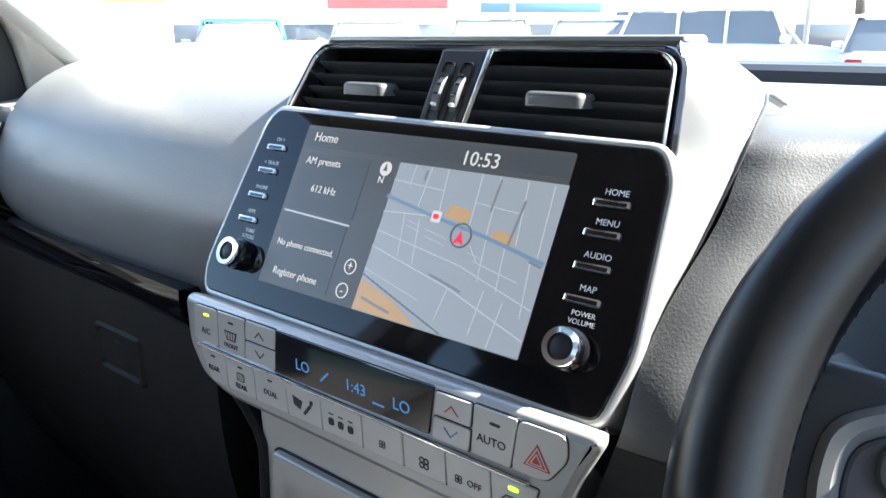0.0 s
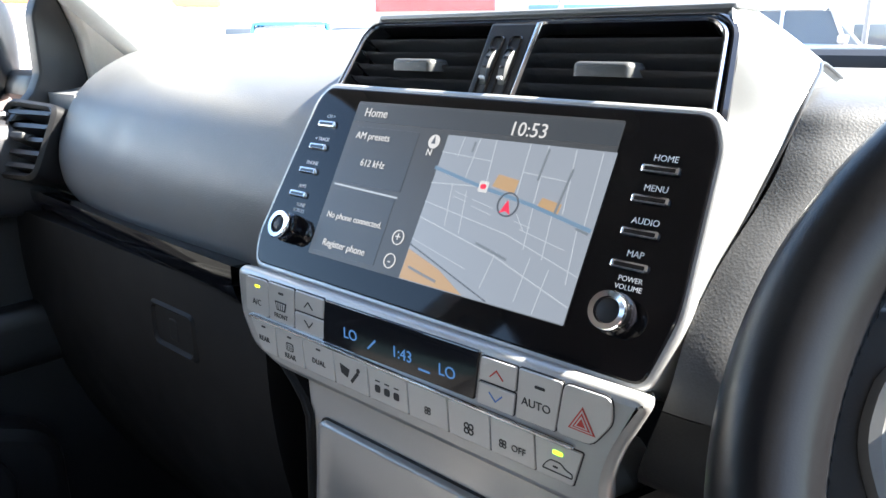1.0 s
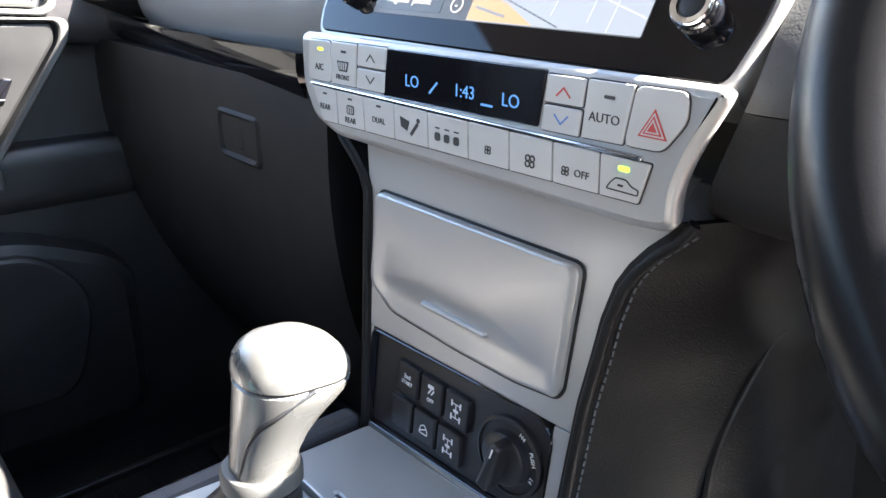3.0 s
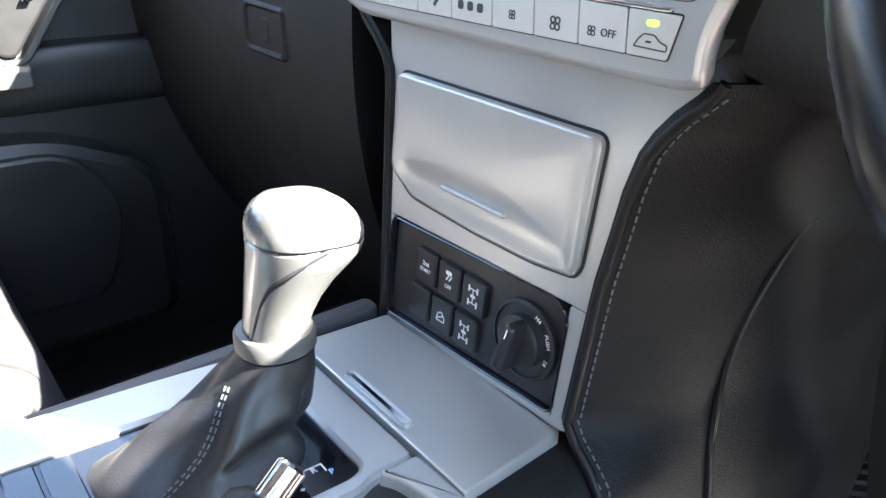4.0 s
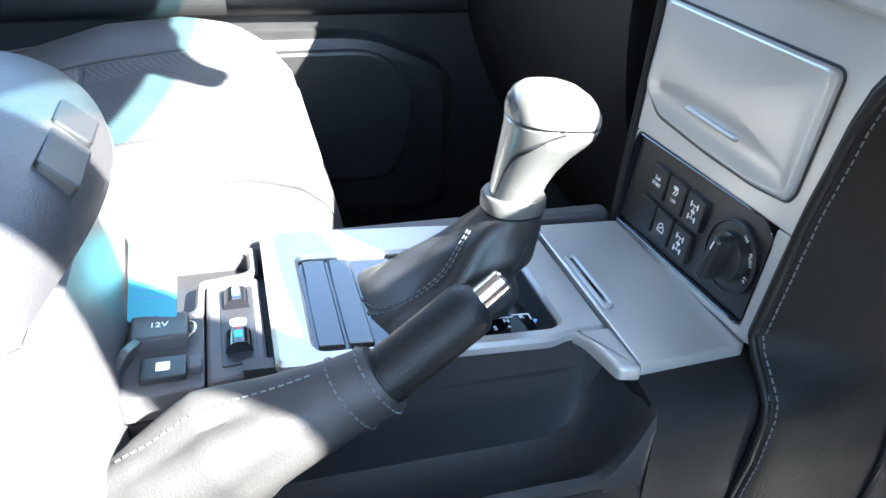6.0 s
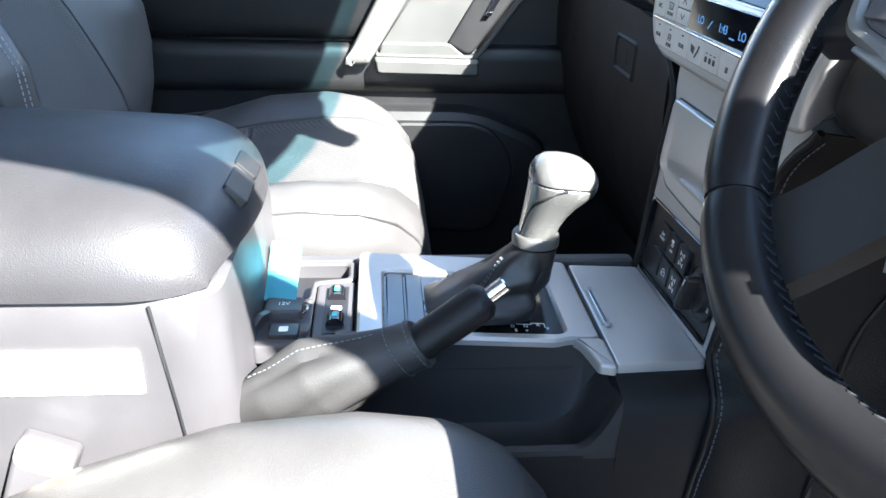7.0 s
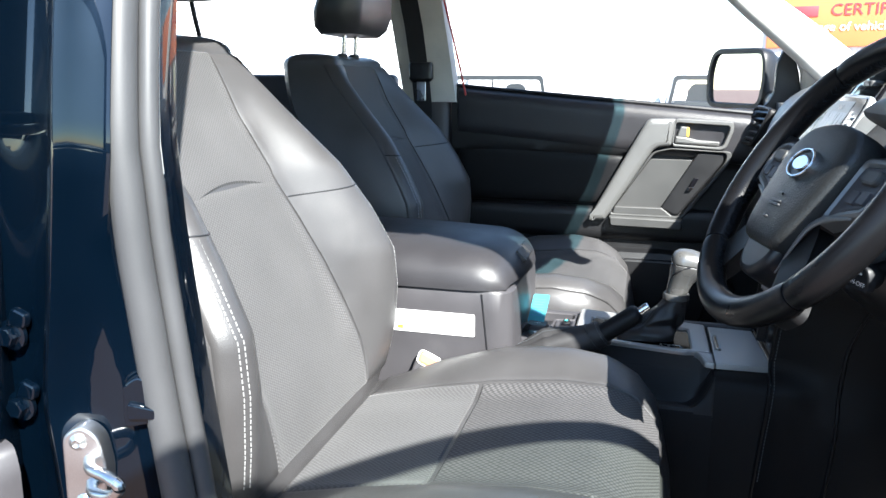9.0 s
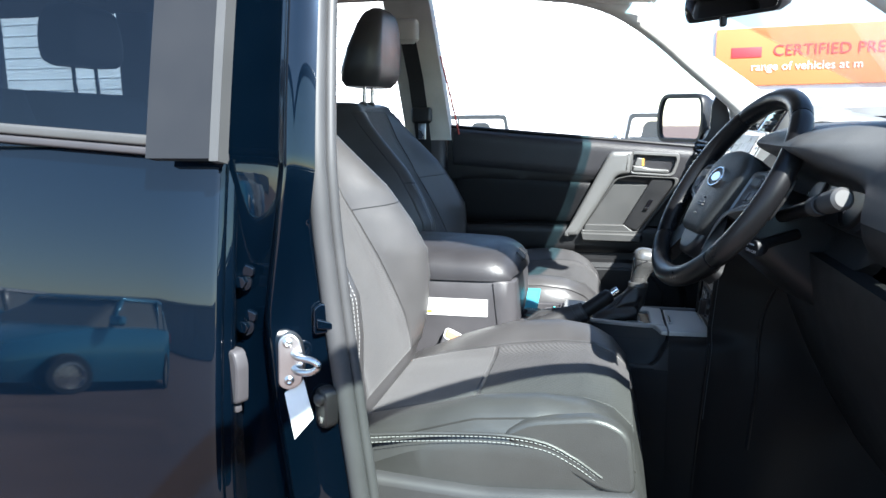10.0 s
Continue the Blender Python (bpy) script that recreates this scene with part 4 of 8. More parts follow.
unit = root("infotainment_unit", (0, 0.03, 1.14), "gloss black touchscreen unit with silver surround and two knobs", "car stereo")
outer = rounded([(-0.158, -0.034), (0.1515, -0.034), (0.160, 0.004), (0.1555, 0.090), (0.146, 0.107), (-0.142, 0.110), (-0.1525, 0.098), (-0.1665, -0.012)], 0.010, 4)
part("surround", slab(SCREEN, outer, -0.034, 0.001, 0.0025, steps=3), SILVER, unit, "satin silver surround")
part("glass_panel", slab(SCREEN, inset(outer, 0.0040), -0.01, 0.0020, 0.0012), SCREEN_GLASS, unit, "gloss black glass face")
display = part("display", slab(SCREEN, rrect(0.204, 0.110, 0.001, 1, -0.0015, 0.0415), 0.0, 0.0024, 0.0001), SCREEN_DARK, unit, "lit navigation display")


def flat(name, pts, mat, z, parent=display, label="", base=SCREEN):
    return part(name, slab(base, pts, z - 0.0003, z, 0.00005, steps=1), mat, parent, label, smooth=False)


def line(a, b, w):
    a, b = Vector(a), Vector(b)
    d = (b - a).normalized() * w / 2
    n = Vector((-d.y, d.x))
    return [tuple(a - d - n), tuple(b + d - n), tuple(b + d + n), tuple(a - d + n)]


flat("header_bar", rrect(0.203, 0.0125, 0.0005, 1, -0.0015, 0.0885), SCREEN_TILE, 0.0027)
flat("radio_tile", rrect(0.060, 0.040, 0.0005, 1, -0.068, 0.0585), SCREEN_TILE, 0.0027)
flat("phone_tile", rrect(0.060, 0.044, 0.0005, 1, -0.070, 0.0115), SCREEN_TILE, 0.0027)
flat("tile_divider", line((-0.0995, 0.0365), (-0.039, 0.0345), 0.0012), SCREEN_ROAD, 0.0029)
street_map = flat("street_map", [(-0.0158, -0.0132), (0.1005, -0.0130), (0.1015, 0.0788), (-0.0135, 0.0790)], SCREEN_MAP, 0.0030, label="grey street map picture")
for a, b, w in (((-0.0145, 0.048), (0.02, 0.050), 0.0006), ((-0.0145, 0.036), (0.05, 0.026), 0.0006), ((0.05, 0.026), (0.1, 0.012), 0.0006),
                ((-0.0147, 0.026), (0.046, 0.013), 0.0007), ((0.046, 0.013), (0.1, -0.004), 0.0007), ((-0.015, 0.012), (0.03, 0.002), 0.0005),
                ((0.012, 0.0785), (0.010, 0.054), 0.0005), ((0.024, 0.0785), (0.026, 0.053), 0.0006), ((0.048, 0.0785), (0.049, 0.048), 0.0006),
                ((0.060, 0.0785), (0.0615, 0.046), 0.0006), ((0.078, 0.0775), (0.081, 0.043), 0.0006), ((0.094, 0.0775), (0.0955, 0.038), 0.0005),
                ((0.000, 0.0785), (-0.001, 0.066), 0.0004), ((-0.014, 0.068), (0.024, 0.066), 0.0005), ((0.049, 0.062), (0.080, 0.060), 0.0005),
                ((0.002, 0.049), (0.006, 0.024), 0.0005), ((0.014, 0.046), (0.018, 0.021), 0.0005), ((0.062, 0.044), (0.064, 0.020), 0.0005),
                ((0.075, 0.041), (0.077, 0.017), 0.0005), ((0.058, 0.030), (0.088, 0.024), 0.0005), ((0.070, 0.016), (0.068, -0.008), 0.0005),
                ((0.083, 0.012), (0.081, -0.012), 0.0005), ((0.047, 0.012), (0.044, -0.006), 0.0005), ((0.092, 0.037), (0.095, 0.007), 0.0005),
                ((0.020, 0.042), (0.036, 0.039), 0.0004), ((0.021, 0.038), (0.036, 0.035), 0.0004), ((0.006, 0.045), (0.016, 0.043), 0.0004),
                ((0.006, 0.042), (0.016, 0.040), 0.0004), ((0.053, 0.038), (0.060, 0.030), 0.0004), ((0.053, 0.034), (0.064, 0.032), 0.0004)):
    flat("road", line(a, b, w), SCREEN_ROAD, 0.0032)
for a, b in (((-0.0146, 0.0575), (0.024, 0.0500)), ((0.024, 0.0500), (0.060, 0.0445)), ((0.060, 0.0445), (0.099, 0.0365))):
    flat("highway", line(a, b, 0.0022), SCREEN_HIGHWAY, 0.0033)
for q in (((0.031, 0.0515), (0.047, 0.0490), (0.048, 0.0570), (0.033, 0.0590)), ((0.064, 0.0430), (0.078, 0.0405), (0.079, 0.0475), (0.066, 0.0495)),
          ((-0.0155, -0.0128), (0.034, -0.0128), (0.012, -0.002), (-0.0150, 0.0055))):
    flat("map_block", list(q), SCREEN_ORANGE, 0.00318)
for k in range(17):
    a = Vector((-0.0150, 0.0085)).lerp(Vector((0.052, -0.0128)), k / 17)
    b = Vector((-0.0150, 0.0085)).lerp(Vector((0.052, -0.0128)), (k + 0.55) / 17)
    flat("rail_dash", line(a, b, 0.0009), SCREEN_INK, 0.0034)
for a, b in (((0.0600, 0.0590), (0.0612, 0.0760)), ((0.0765, 0.0425), (0.0795, 0.0665)), ((0.0330, 0.0175), (0.0425, 0.0155)), ((0.0445, 0.0150), (0.0550, 0.0125)),
             ((-0.010, -0.0052), (0.0005, -0.0072)), ((0.0025, -0.0076), (0.0120, -0.0092)), ((0.0090, 0.0705), (0.0093, 0.0755)), ((0.0920, 0.0360), (0.0985, 0.0345))):
    flat("street_name", line(a, b, 0.0015), SCREEN_NAME, 0.0035)
ringp = [(0.0455 + 0.0072 * math.cos(2 * math.pi * k / 28), 0.0425 + 0.0072 * math.sin(2 * math.pi * k / 28)) for k in range(28)]
part("position_ring", ring_slab(SCREEN, ringp, inset(ringp, 0.0009), 0.0030, 0.0036, 0.00003), SCREEN_INK, display)
flat("position_arrow", [(0.0415, 0.0370), (0.0452, 0.0385), (0.0488, 0.0370), (0.0453, 0.0450)], SCREEN_RED, 0.0038, label="red position arrow")
flat("map_badge", rrect(0.0066, 0.0066, 0.001, 2, 0.0253, 0.0503), SCREEN_TEXT, 0.0036)
flat("badge_mark", rrect(0.0042, 0.0030, 0.0014, 3, 0.0253, 0.0503), SCREEN_RED, 0.0038)
for x, y, s in ((-0.0271, 0.0106, "+"), (-0.0278, -0.0046, "-")):
    zr = [(x + 0.0048 * math.cos(2 * math.pi * k / 24), y + 0.0048 * math.sin(2 * math.pi * k / 24)) for k in range(24)]
    part("zoom_ring", ring_slab(SCREEN, zr, inset(zr, 0.0006), 0.0024, 0.0030, 0.00003), SCREEN_TEXT, display)
    writing("zoom_sign", s, at(SCREEN, x, y, 0.0030), 0.0085, SCREEN_TEXT, display)
cp = [(-0.0235 + 0.0046 * math.cos(2 * math.pi * k / 24), 0.0737 + 0.0046 * math.sin(2 * math.pi * k / 24)) for k in range(24)]
flat("compass", cp, SCREEN_TEXT, 0.0030)
flat("compass_needle", [(-0.0252, 0.0722), (-0.0218, 0.0722), (-0.0235, 0.0772)], SCREEN_INK, 0.0033)
for text, x, y, size, al in (("N", -0.0245, 0.0662, 0.0062, "CENTER"), ("10:53", 0.0434, 0.0862, 0.0120, "CENTER"), ("Home", -0.0935, 0.0885, 0.0088, "LEFT"),
                             ("AM presets", -0.0945, 0.0720, 0.0070, "LEFT"), ("612 kHz", -0.0700, 0.0535, 0.0068, "CENTER"), ("No phone connected.", -0.0700, 0.0150, 0.0060, "CENTER"),
                             ("Register phone", -0.0710, -0.0040, 0.0068, "CENTER")):
    writing("screen_word", text, at(SCREEN, x, y, 0.0032), size, SCREEN_TEXT, display, al)
for sx, rows in ((-1, (("CH >", -0.1286, 0.0775), ("< TRACK", -0.1300, 0.0602), ("PHONE", -0.1318, 0.0420), ("APPS", -0.1338, 0.0242))),
                 (1, (("HOME", 0.1268, 0.0724), ("MENU", 0.1262, 0.0568), ("AUDIO", 0.1260, 0.0398), ("MAP", 0.1257, 0.0232)))):
    for word, x, y in rows:
        w = 0.0178 if sx < 0 else 0.0200
        key = part("key", slab(SCREEN, rrect(w, 0.0044, 0.0012, 3, x, y), 0.001, 0.0042, 0.0010), CHROME, unit, "slim chrome key")
        part("key_face", slab(SCREEN, rrect(w - 0.0034, 0.0022, 0.0006, 3, x, y), 0.003, 0.0045, 0.0004), GLOSS, key)
        writing("key_word", word, at(SCREEN, x + 0.0008, y + 0.0061, 0.0021), 0.0046 if sx > 0 else 0.0038, WHITE_INK, unit)
for x, words in ((-0.1290, ("TUNE", "SCROLL")), (0.1268, ("POWER", "VOLUME"))):
    for k, wd in enumerate(words):
        writing("key_word", wd, at(SCREEN, x + 0.001, 0.0168 - 0.0041 * k, 0.0021), 0.0037, WHITE_INK, unit)
    km = at(SCREEN, x, -0.0010, 0.002)
    kn = part("rotary_knob", lathe(km, [(0.0092, 0.0), (0.0092, 0.0085), (0.0098, 0.0095), (0.0100, 0.0122), (0.0092, 0.0134), (0.0066, 0.0130), (0.0062, 0.0112), (0.001, 0.0112)], 40), CHROME, unit, "chrome-rimmed rotary knob")
    part("knob_skirt", lathe(km, [(0.0106, 0.0), (0.0104, 0.0050), (0.0093, 0.0060), (0.0093, 0.0)], 36), GLOSS, kn)
    part("knob_cap", lathe(km, [(0.0060, 0.010), (0.0060, 0.0116), (0.0050, 0.0122), (0.001, 0.0124)], 32), SASH, kn, "black knob centre")

# ---- twin vent above the screen ----
VENT = axes((0, 0.066, 1.262), (1, 0, 0), (0, 0.026, 0.043))
vent = root("centre_vent", (0, 0.1, 1.27), "black twin air vent with chrome trim above the screen", "air vent")
v_out = rounded([(-0.148, -0.010), (0.148, -0.010), (0.1395, 0.046), (0.130, 0.0555), (-0.130, 0.0555), (-0.1395, 0.046)], 0.008, 4)
v_mid = rounded([(-0.1425, -0.008), (0.1425, -0.008), (0.135, 0.044), (0.1265, 0.0515), (-0.1265, 0.0515), (-0.135, 0.044)], 0.007, 4)
v_in = rounded([(-0.1395, -0.006), (0.1395, -0.006), (0.1325, 0.0425), (0.1245, 0.0495), (-0.1245, 0.0495), (-0.1325, 0.0425)], 0.006, 4)
part("vent_frame", ring_slab(VENT, v_out, v_mid, -0.045, 0.002, 0.002), GLOSS, vent)
part("chrome_trim", ring_slab(VENT, v_mid, v_in, -0.01, 0.003, 0.001), CHROME, vent, "thin chrome trim line")
part("vent_back", slab(VENT, v_mid, -0.060, -0.045, 0.001), PLASTIC, vent)
for side in (-1, 1):
    for k in range(5):
        y = 0.002 + 0.0098 * k
        hw_ = 0.1385 - 0.007 * y / 0.05
        x0, x1 = sorted((side * 0.0165, side * (hw_ - 0.001)))
        bmv = loft([[at(VENT, 0, y, 0) @ Vector((x, q, w)) for q, w in ((0.0016, -0.004), (0.0004, -0.001), (-0.0008, -0.004), (-0.0040, -0.032), (-0.0024, -0.032))] for x in (x0, x1)])
        part("slat", bmv, VENT_BLACK, vent)
    tx = side * 0.072 + 0.002
    tab = part("vent_tab", slab(at(VENT, tx, 0.0215, 0) @ Matrix.Rotation(radians(-62), 4, "X"), rrect(0.036, 0.020, 0.004, 4), -0.004, 0.004, 0.003, steps=3), SILVER_DULL, vent, "satin grey vent tab")
pl = rounded([(-0.0165, -0.010), (0.0165, -0.010), (0.0175, 0.0495), (-0.0175, 0.0495)], 0.002)
cpl = part("centre_plate", slab(VENT, pl, -0.03, 0.004, 0.0015), PLASTIC, vent, "black plate with two thumb wheels")
part("chrome_edge", slab(VENT, [(0.0165, -0.010), (0.0205, -0.010), (0.0215, 0.0495), (0.0175, 0.0495)], -0.02, 0.0045, 0.001), CHROME, vent, "bright plate edge")
for x in (-0.0070, 0.0070):
    part("thumb_slot", ring_slab(VENT, rrect(0.0095, 0.042, 0.003, 3, x, 0.0195), rrect(0.0072, 0.0390, 0.002, 3, x, 0.0195), 0.002, 0.0052, 0.0008), GLOSS, cpl)
    wm = at(VENT, x - 0.0028, 0.0195, -0.010) @ Matrix.Rotation(radians(90), 4, "Y")
    part("thumb_wheel", lathe(wm, [(0.0175, 0.0), (0.0185, 0.0006), (0.0185, 0.0050), (0.0175, 0.0056), (0.001, 0.0056)], 36), SILVER_DULL, cpl, "ribbed dull silver thumb wheel")
    for k in range(4):
        part("wheel_mark", slab(at(VENT, x, 0.030 - 0.0065 * k, 0.0055), rrect(0.0034, 0.0016, 0.0003, 2), 0, 0.0035 - 0.0006 * abs(k - 1.5), 0.0003), GLOSS if k < 3 else WHITE_INK, cpl)

# pod that carries screen and vents
pod = root("stack_pod", (0, 0.15, 1.08), "satin grey pod round the screen and vents", "dashboard trim")
pod_rings = []
for y, hw_, zt, zb in ((0.128, 0.134, 1.3125, 1.06), (0.16, 0.136, 1.308, 1.08), (0.22, 0.138, 1.296, 1.08), (0.32, 0.138, 1.276, 1.08)):
    pod_rings.append([Vector((x * (1 + 0.14 * (zt - z) / (zt - zb)), y, z)) for x, z in rrect(hw_ * 2, zt - zb, 0.030, 5, 0, (zt + zb) / 2)])
part("pod_back", loft(pod_rings), POD, pod, angle=55)
CHEEK_IN = smooth_line([(0.1565, 0.010, 1.160), (0.1575, 0.022, 1.190), (0.1555, 0.048, 1.240), (0.1465, 0.064, 1.256), (0.1415, 0.084, 1.290), (0.131, 0.098, 1.3115), (0.126, 0.140, 1.3120), (0.122, 0.200, 1.302)], 6)
CHEEK_OUT = smooth_line([(0.1590, 0.014, 1.163), (0.1610, 0.030, 1.188), (0.1665, 0.058, 1.222), (0.1710, 0.078, 1.248), (0.1730, 0.094, 1.268), (0.1700, 0.120, 1.279), (0.1630, 0.150, 1.283), (0.1550, 0.220, 1.272)], 6)


def cheek(sg):
    """The pale flank between the vents and the padded dashboard, slightly domed."""
    def fn(a, v):
        p = along(CHEEK_IN, v).lerp(along(CHEEK_OUT, v), a)
        bow = 0.0012 * math.sin(math.pi * a)
        return (sg * (p.x + bow * 0.6), p.y - bow * 0.5, p.z + bow * 0.5)
    return fn


for sg in (-1, 1):
    part("pod_cheek", sheet(cheek(sg), 10, 42, 0.004 * sg), POD, pod, "pale satin side of the pod", angle=60)
    part("cheek_joint", tube([Vector((sg * p.x, p.y, p.z)) for p in CHEEK_OUT], 0.0011, 8), GLOSSLESS, pod, "thin dark joint")
part("pod_brow", block((-0.134, 0.0985, 1.3085), (0.134, 0.132, 1.3145), 0.003), POD, pod)

# ---- climate panel ----
FACE = axes((0, -0.022, 1.11), (1, 0, 0), (0, 0, 1))
clim = root("climate_panel", (0, 0.0, 1.07), "silver climate control panel with rows of keys", "climate control")
cl_out = rounded([(-0.118, -0.033), (0.124, -0.0325), (0.1430, -0.030), (0.1415, -0.012), (0.1470, 0.006), (0.1610, 0.036), (-0.1600, 0.034), (-0.1595, -0.002), (-0.146, -0.024)], 0.008, 4)
rings = []
for k, (z, d) in enumerate(((-0.040, 0.018), (-0.022, 0.009), (-0.012, 0.0025), (-0.007, 0.0003), (-0.0045, 0.0), (-0.0022, 0.0009), (-0.0008, 0.0024), (0.0, 0.0050))):
    rings.append([FACE @ Vector((x, y, z)) for x, y in inset(cl_out, d)])
part("panel_body", loft(rings), SILVER, clim, "satin silver panel")
def key(name, pts, word="", size=0.0056, at_xy=None, mat=None, label="", ink=None, r=0.0011):
    ob = part(name, slab(FACE, rounded(pts, r, 3), -0.002, 0.0014, 0.0005, steps=2), mat or SILVER_KEY, clim, label)
    part("key_gap", slab(FACE, inset(rounded(pts, r, 3), -0.0006), -0.003, 0.0004, 0.0001, steps=1), GLOSSLESS, ob)
    cx, cy = sum(p[0] for p in pts) / len(pts), sum(p[1] for p in pts) / len(pts)
    if word:
        writing("key_word", word, at(FACE, *(at_xy or (cx, cy)), 0.00155), size, ink or DARK_INK, ob)
    return ob, cx, cy


def mark(ob, pts, mat=None, z=0.0029):
    return part("key_mark", slab(FACE, pts, z - 0.0016, z - 0.0012, 0.00005, steps=1), mat or DARK_INK, ob, smooth=False)


g = 0.0004
k1, x, y = key("key", [(-0.148, 0.0035), (-0.1205 - g, 0.0035), (-0.1195 - g, 0.0305), (-0.146, 0.0298)], "A/C", 0.0062, (-0.134, 0.0125), label="silver air conditioning key", r=0.004)
mark(k1, rrect(0.0055, 0.0016, 0.0004, 1, -0.132, 0.0245), LED_AMBER)
k2, x, y = key("key", [(-0.1205 + g, 0.0035), (-0.0925 - g, 0.0040), (-0.0905 - g, 0.0310), (-0.1195 + g, 0.0305)], "FRONT", 0.0046, (-0.1065, 0.0085), label="silver front demister key")
mark(k2, rrect(0.0055, 0.0016, 0.0004, 1, -0.105, 0.0250), DARK_INK)
mark(k2, [(-0.1105, 0.0125), (-0.1015, 0.0125), (-0.0995, 0.0190), (-0.1125, 0.0190)]), mark(k2, [(-0.1095, 0.0135), (-0.1025, 0.0135), (-0.1010, 0.0180), (-0.1110, 0.0180)], SILVER_KEY, 0.0031)
for k in range(3):
    mark(k2, line((-0.1085 + 0.0025 * k, 0.0140), (-0.1085 + 0.0025 * k, 0.0175), 0.0007), None, 0.0033)


def chevrons(x0, x1, ink_up, ink_down):
    cx = (x0 + x1) / 2
    a, _, _ = key("key", [(x0 + g, 0.0180), (x1 - g, 0.0182), (x1 + 0.001 - g, 0.0315), (x0 + 0.0015 + g, 0.0312)], label="silver temperature key")
    mark(a, line((cx - 0.004, 0.0218), (cx, 0.0258), 0.0008), ink_up), mark(a, line((cx, 0.0258), (cx + 0.004, 0.0218), 0.0008), ink_up)
    b, _, _ = key("key", [(x0 - 0.001 + g, 0.0040), (x1 - 0.001 - g, 0.0042), (x1 - g, 0.0168), (x0 + g, 0.0166)], label="silver temperature key")
    mark(b, line((cx - 0.0045, 0.0125), (cx - 0.0005, 0.0085), 0.0008), ink_down), mark(b, line((cx - 0.0005, 0.0085), (cx + 0.0035, 0.0125), 0.0008), ink_down)


chevrons(-0.0910, -0.0610, DARK_INK, DARK_INK)
chevrons(0.0650, 0.0890, RED_INK, BLUE_INK)
lcd = part("climate_display", slab(FACE, rounded([(-0.0640, 0.0025), (0.0620, 0.0045), (0.0655, 0.0330), (-0.0595, 0.0315)], 0.0015), -0.002, 0.0011, 0.0006), GLOSS, clim, "dark climate display with blue digits")
for tx, s, sz in ((-0.036, "LO", 0.0098), (0.0085, "1:43", 0.0098), (0.043, "LO", 0.0098)):
    writing("lcd_digits", s, at(FACE, tx, 0.0145, 0.0013), sz, LCD_BLUE, lcd)
mark(lcd, line((-0.020, 0.0105), (-0.014, 0.0165), 0.0012), LCD_BLUE, 0.0026), mark(lcd, rrect(0.009, 0.0012, 0.0003, 1, 0.026, 0.0100), LCD_BLUE, 0.0026)
ka, x, y = key("key", [(0.0890 + g, 0.0045), (0.1130 - g, 0.0050), (0.1165 - g, 0.0320), (0.0905 + g, 0.0318)], "AUTO", 0.0062, (0.1015, 0.0150), label="silver automatic mode key")
mark(ka, rrect(0.0060, 0.0016, 0.0006, 2, 0.1035, 0.0250), DARK_INK)
kh, x, y = key("hazard_key", [(0.1130 + g, 0.0050), (0.1330, 0.0055), (0.1430, 0.0200), (0.1420, 0.0325), (0.1165 + g, 0.0322)], label="silver hazard warning key with red triangle", r=0.004)
for r_, m_, z_ in ((0.0085, RED_INK, 0.0029), (0.0070, SILVER_KEY, 0.0031), (0.0056, RED_INK, 0.0033), (0.0042, SILVER_KEY, 0.0035), (0.0028, RED_INK, 0.0037)):
    mark(kh, [(0.1275 + r_ * math.cos(radians(a)), 0.0150 + r_ * math.sin(radians(a))) for a in (210, 330, 90)], m_, z_)
part("ridge", slab(FACE, rrect(0.268, 0.0022, 0.0010, 3, -0.010, 0.0010), -0.001, 0.0030, 0.0008), CHROME, clim, "bright ridge between the key rows")
xs = (-0.1440, -0.1150, -0.0850, -0.0535, -0.0220, 0.0120, 0.0430, 0.0725, 0.1010, 0.1290)
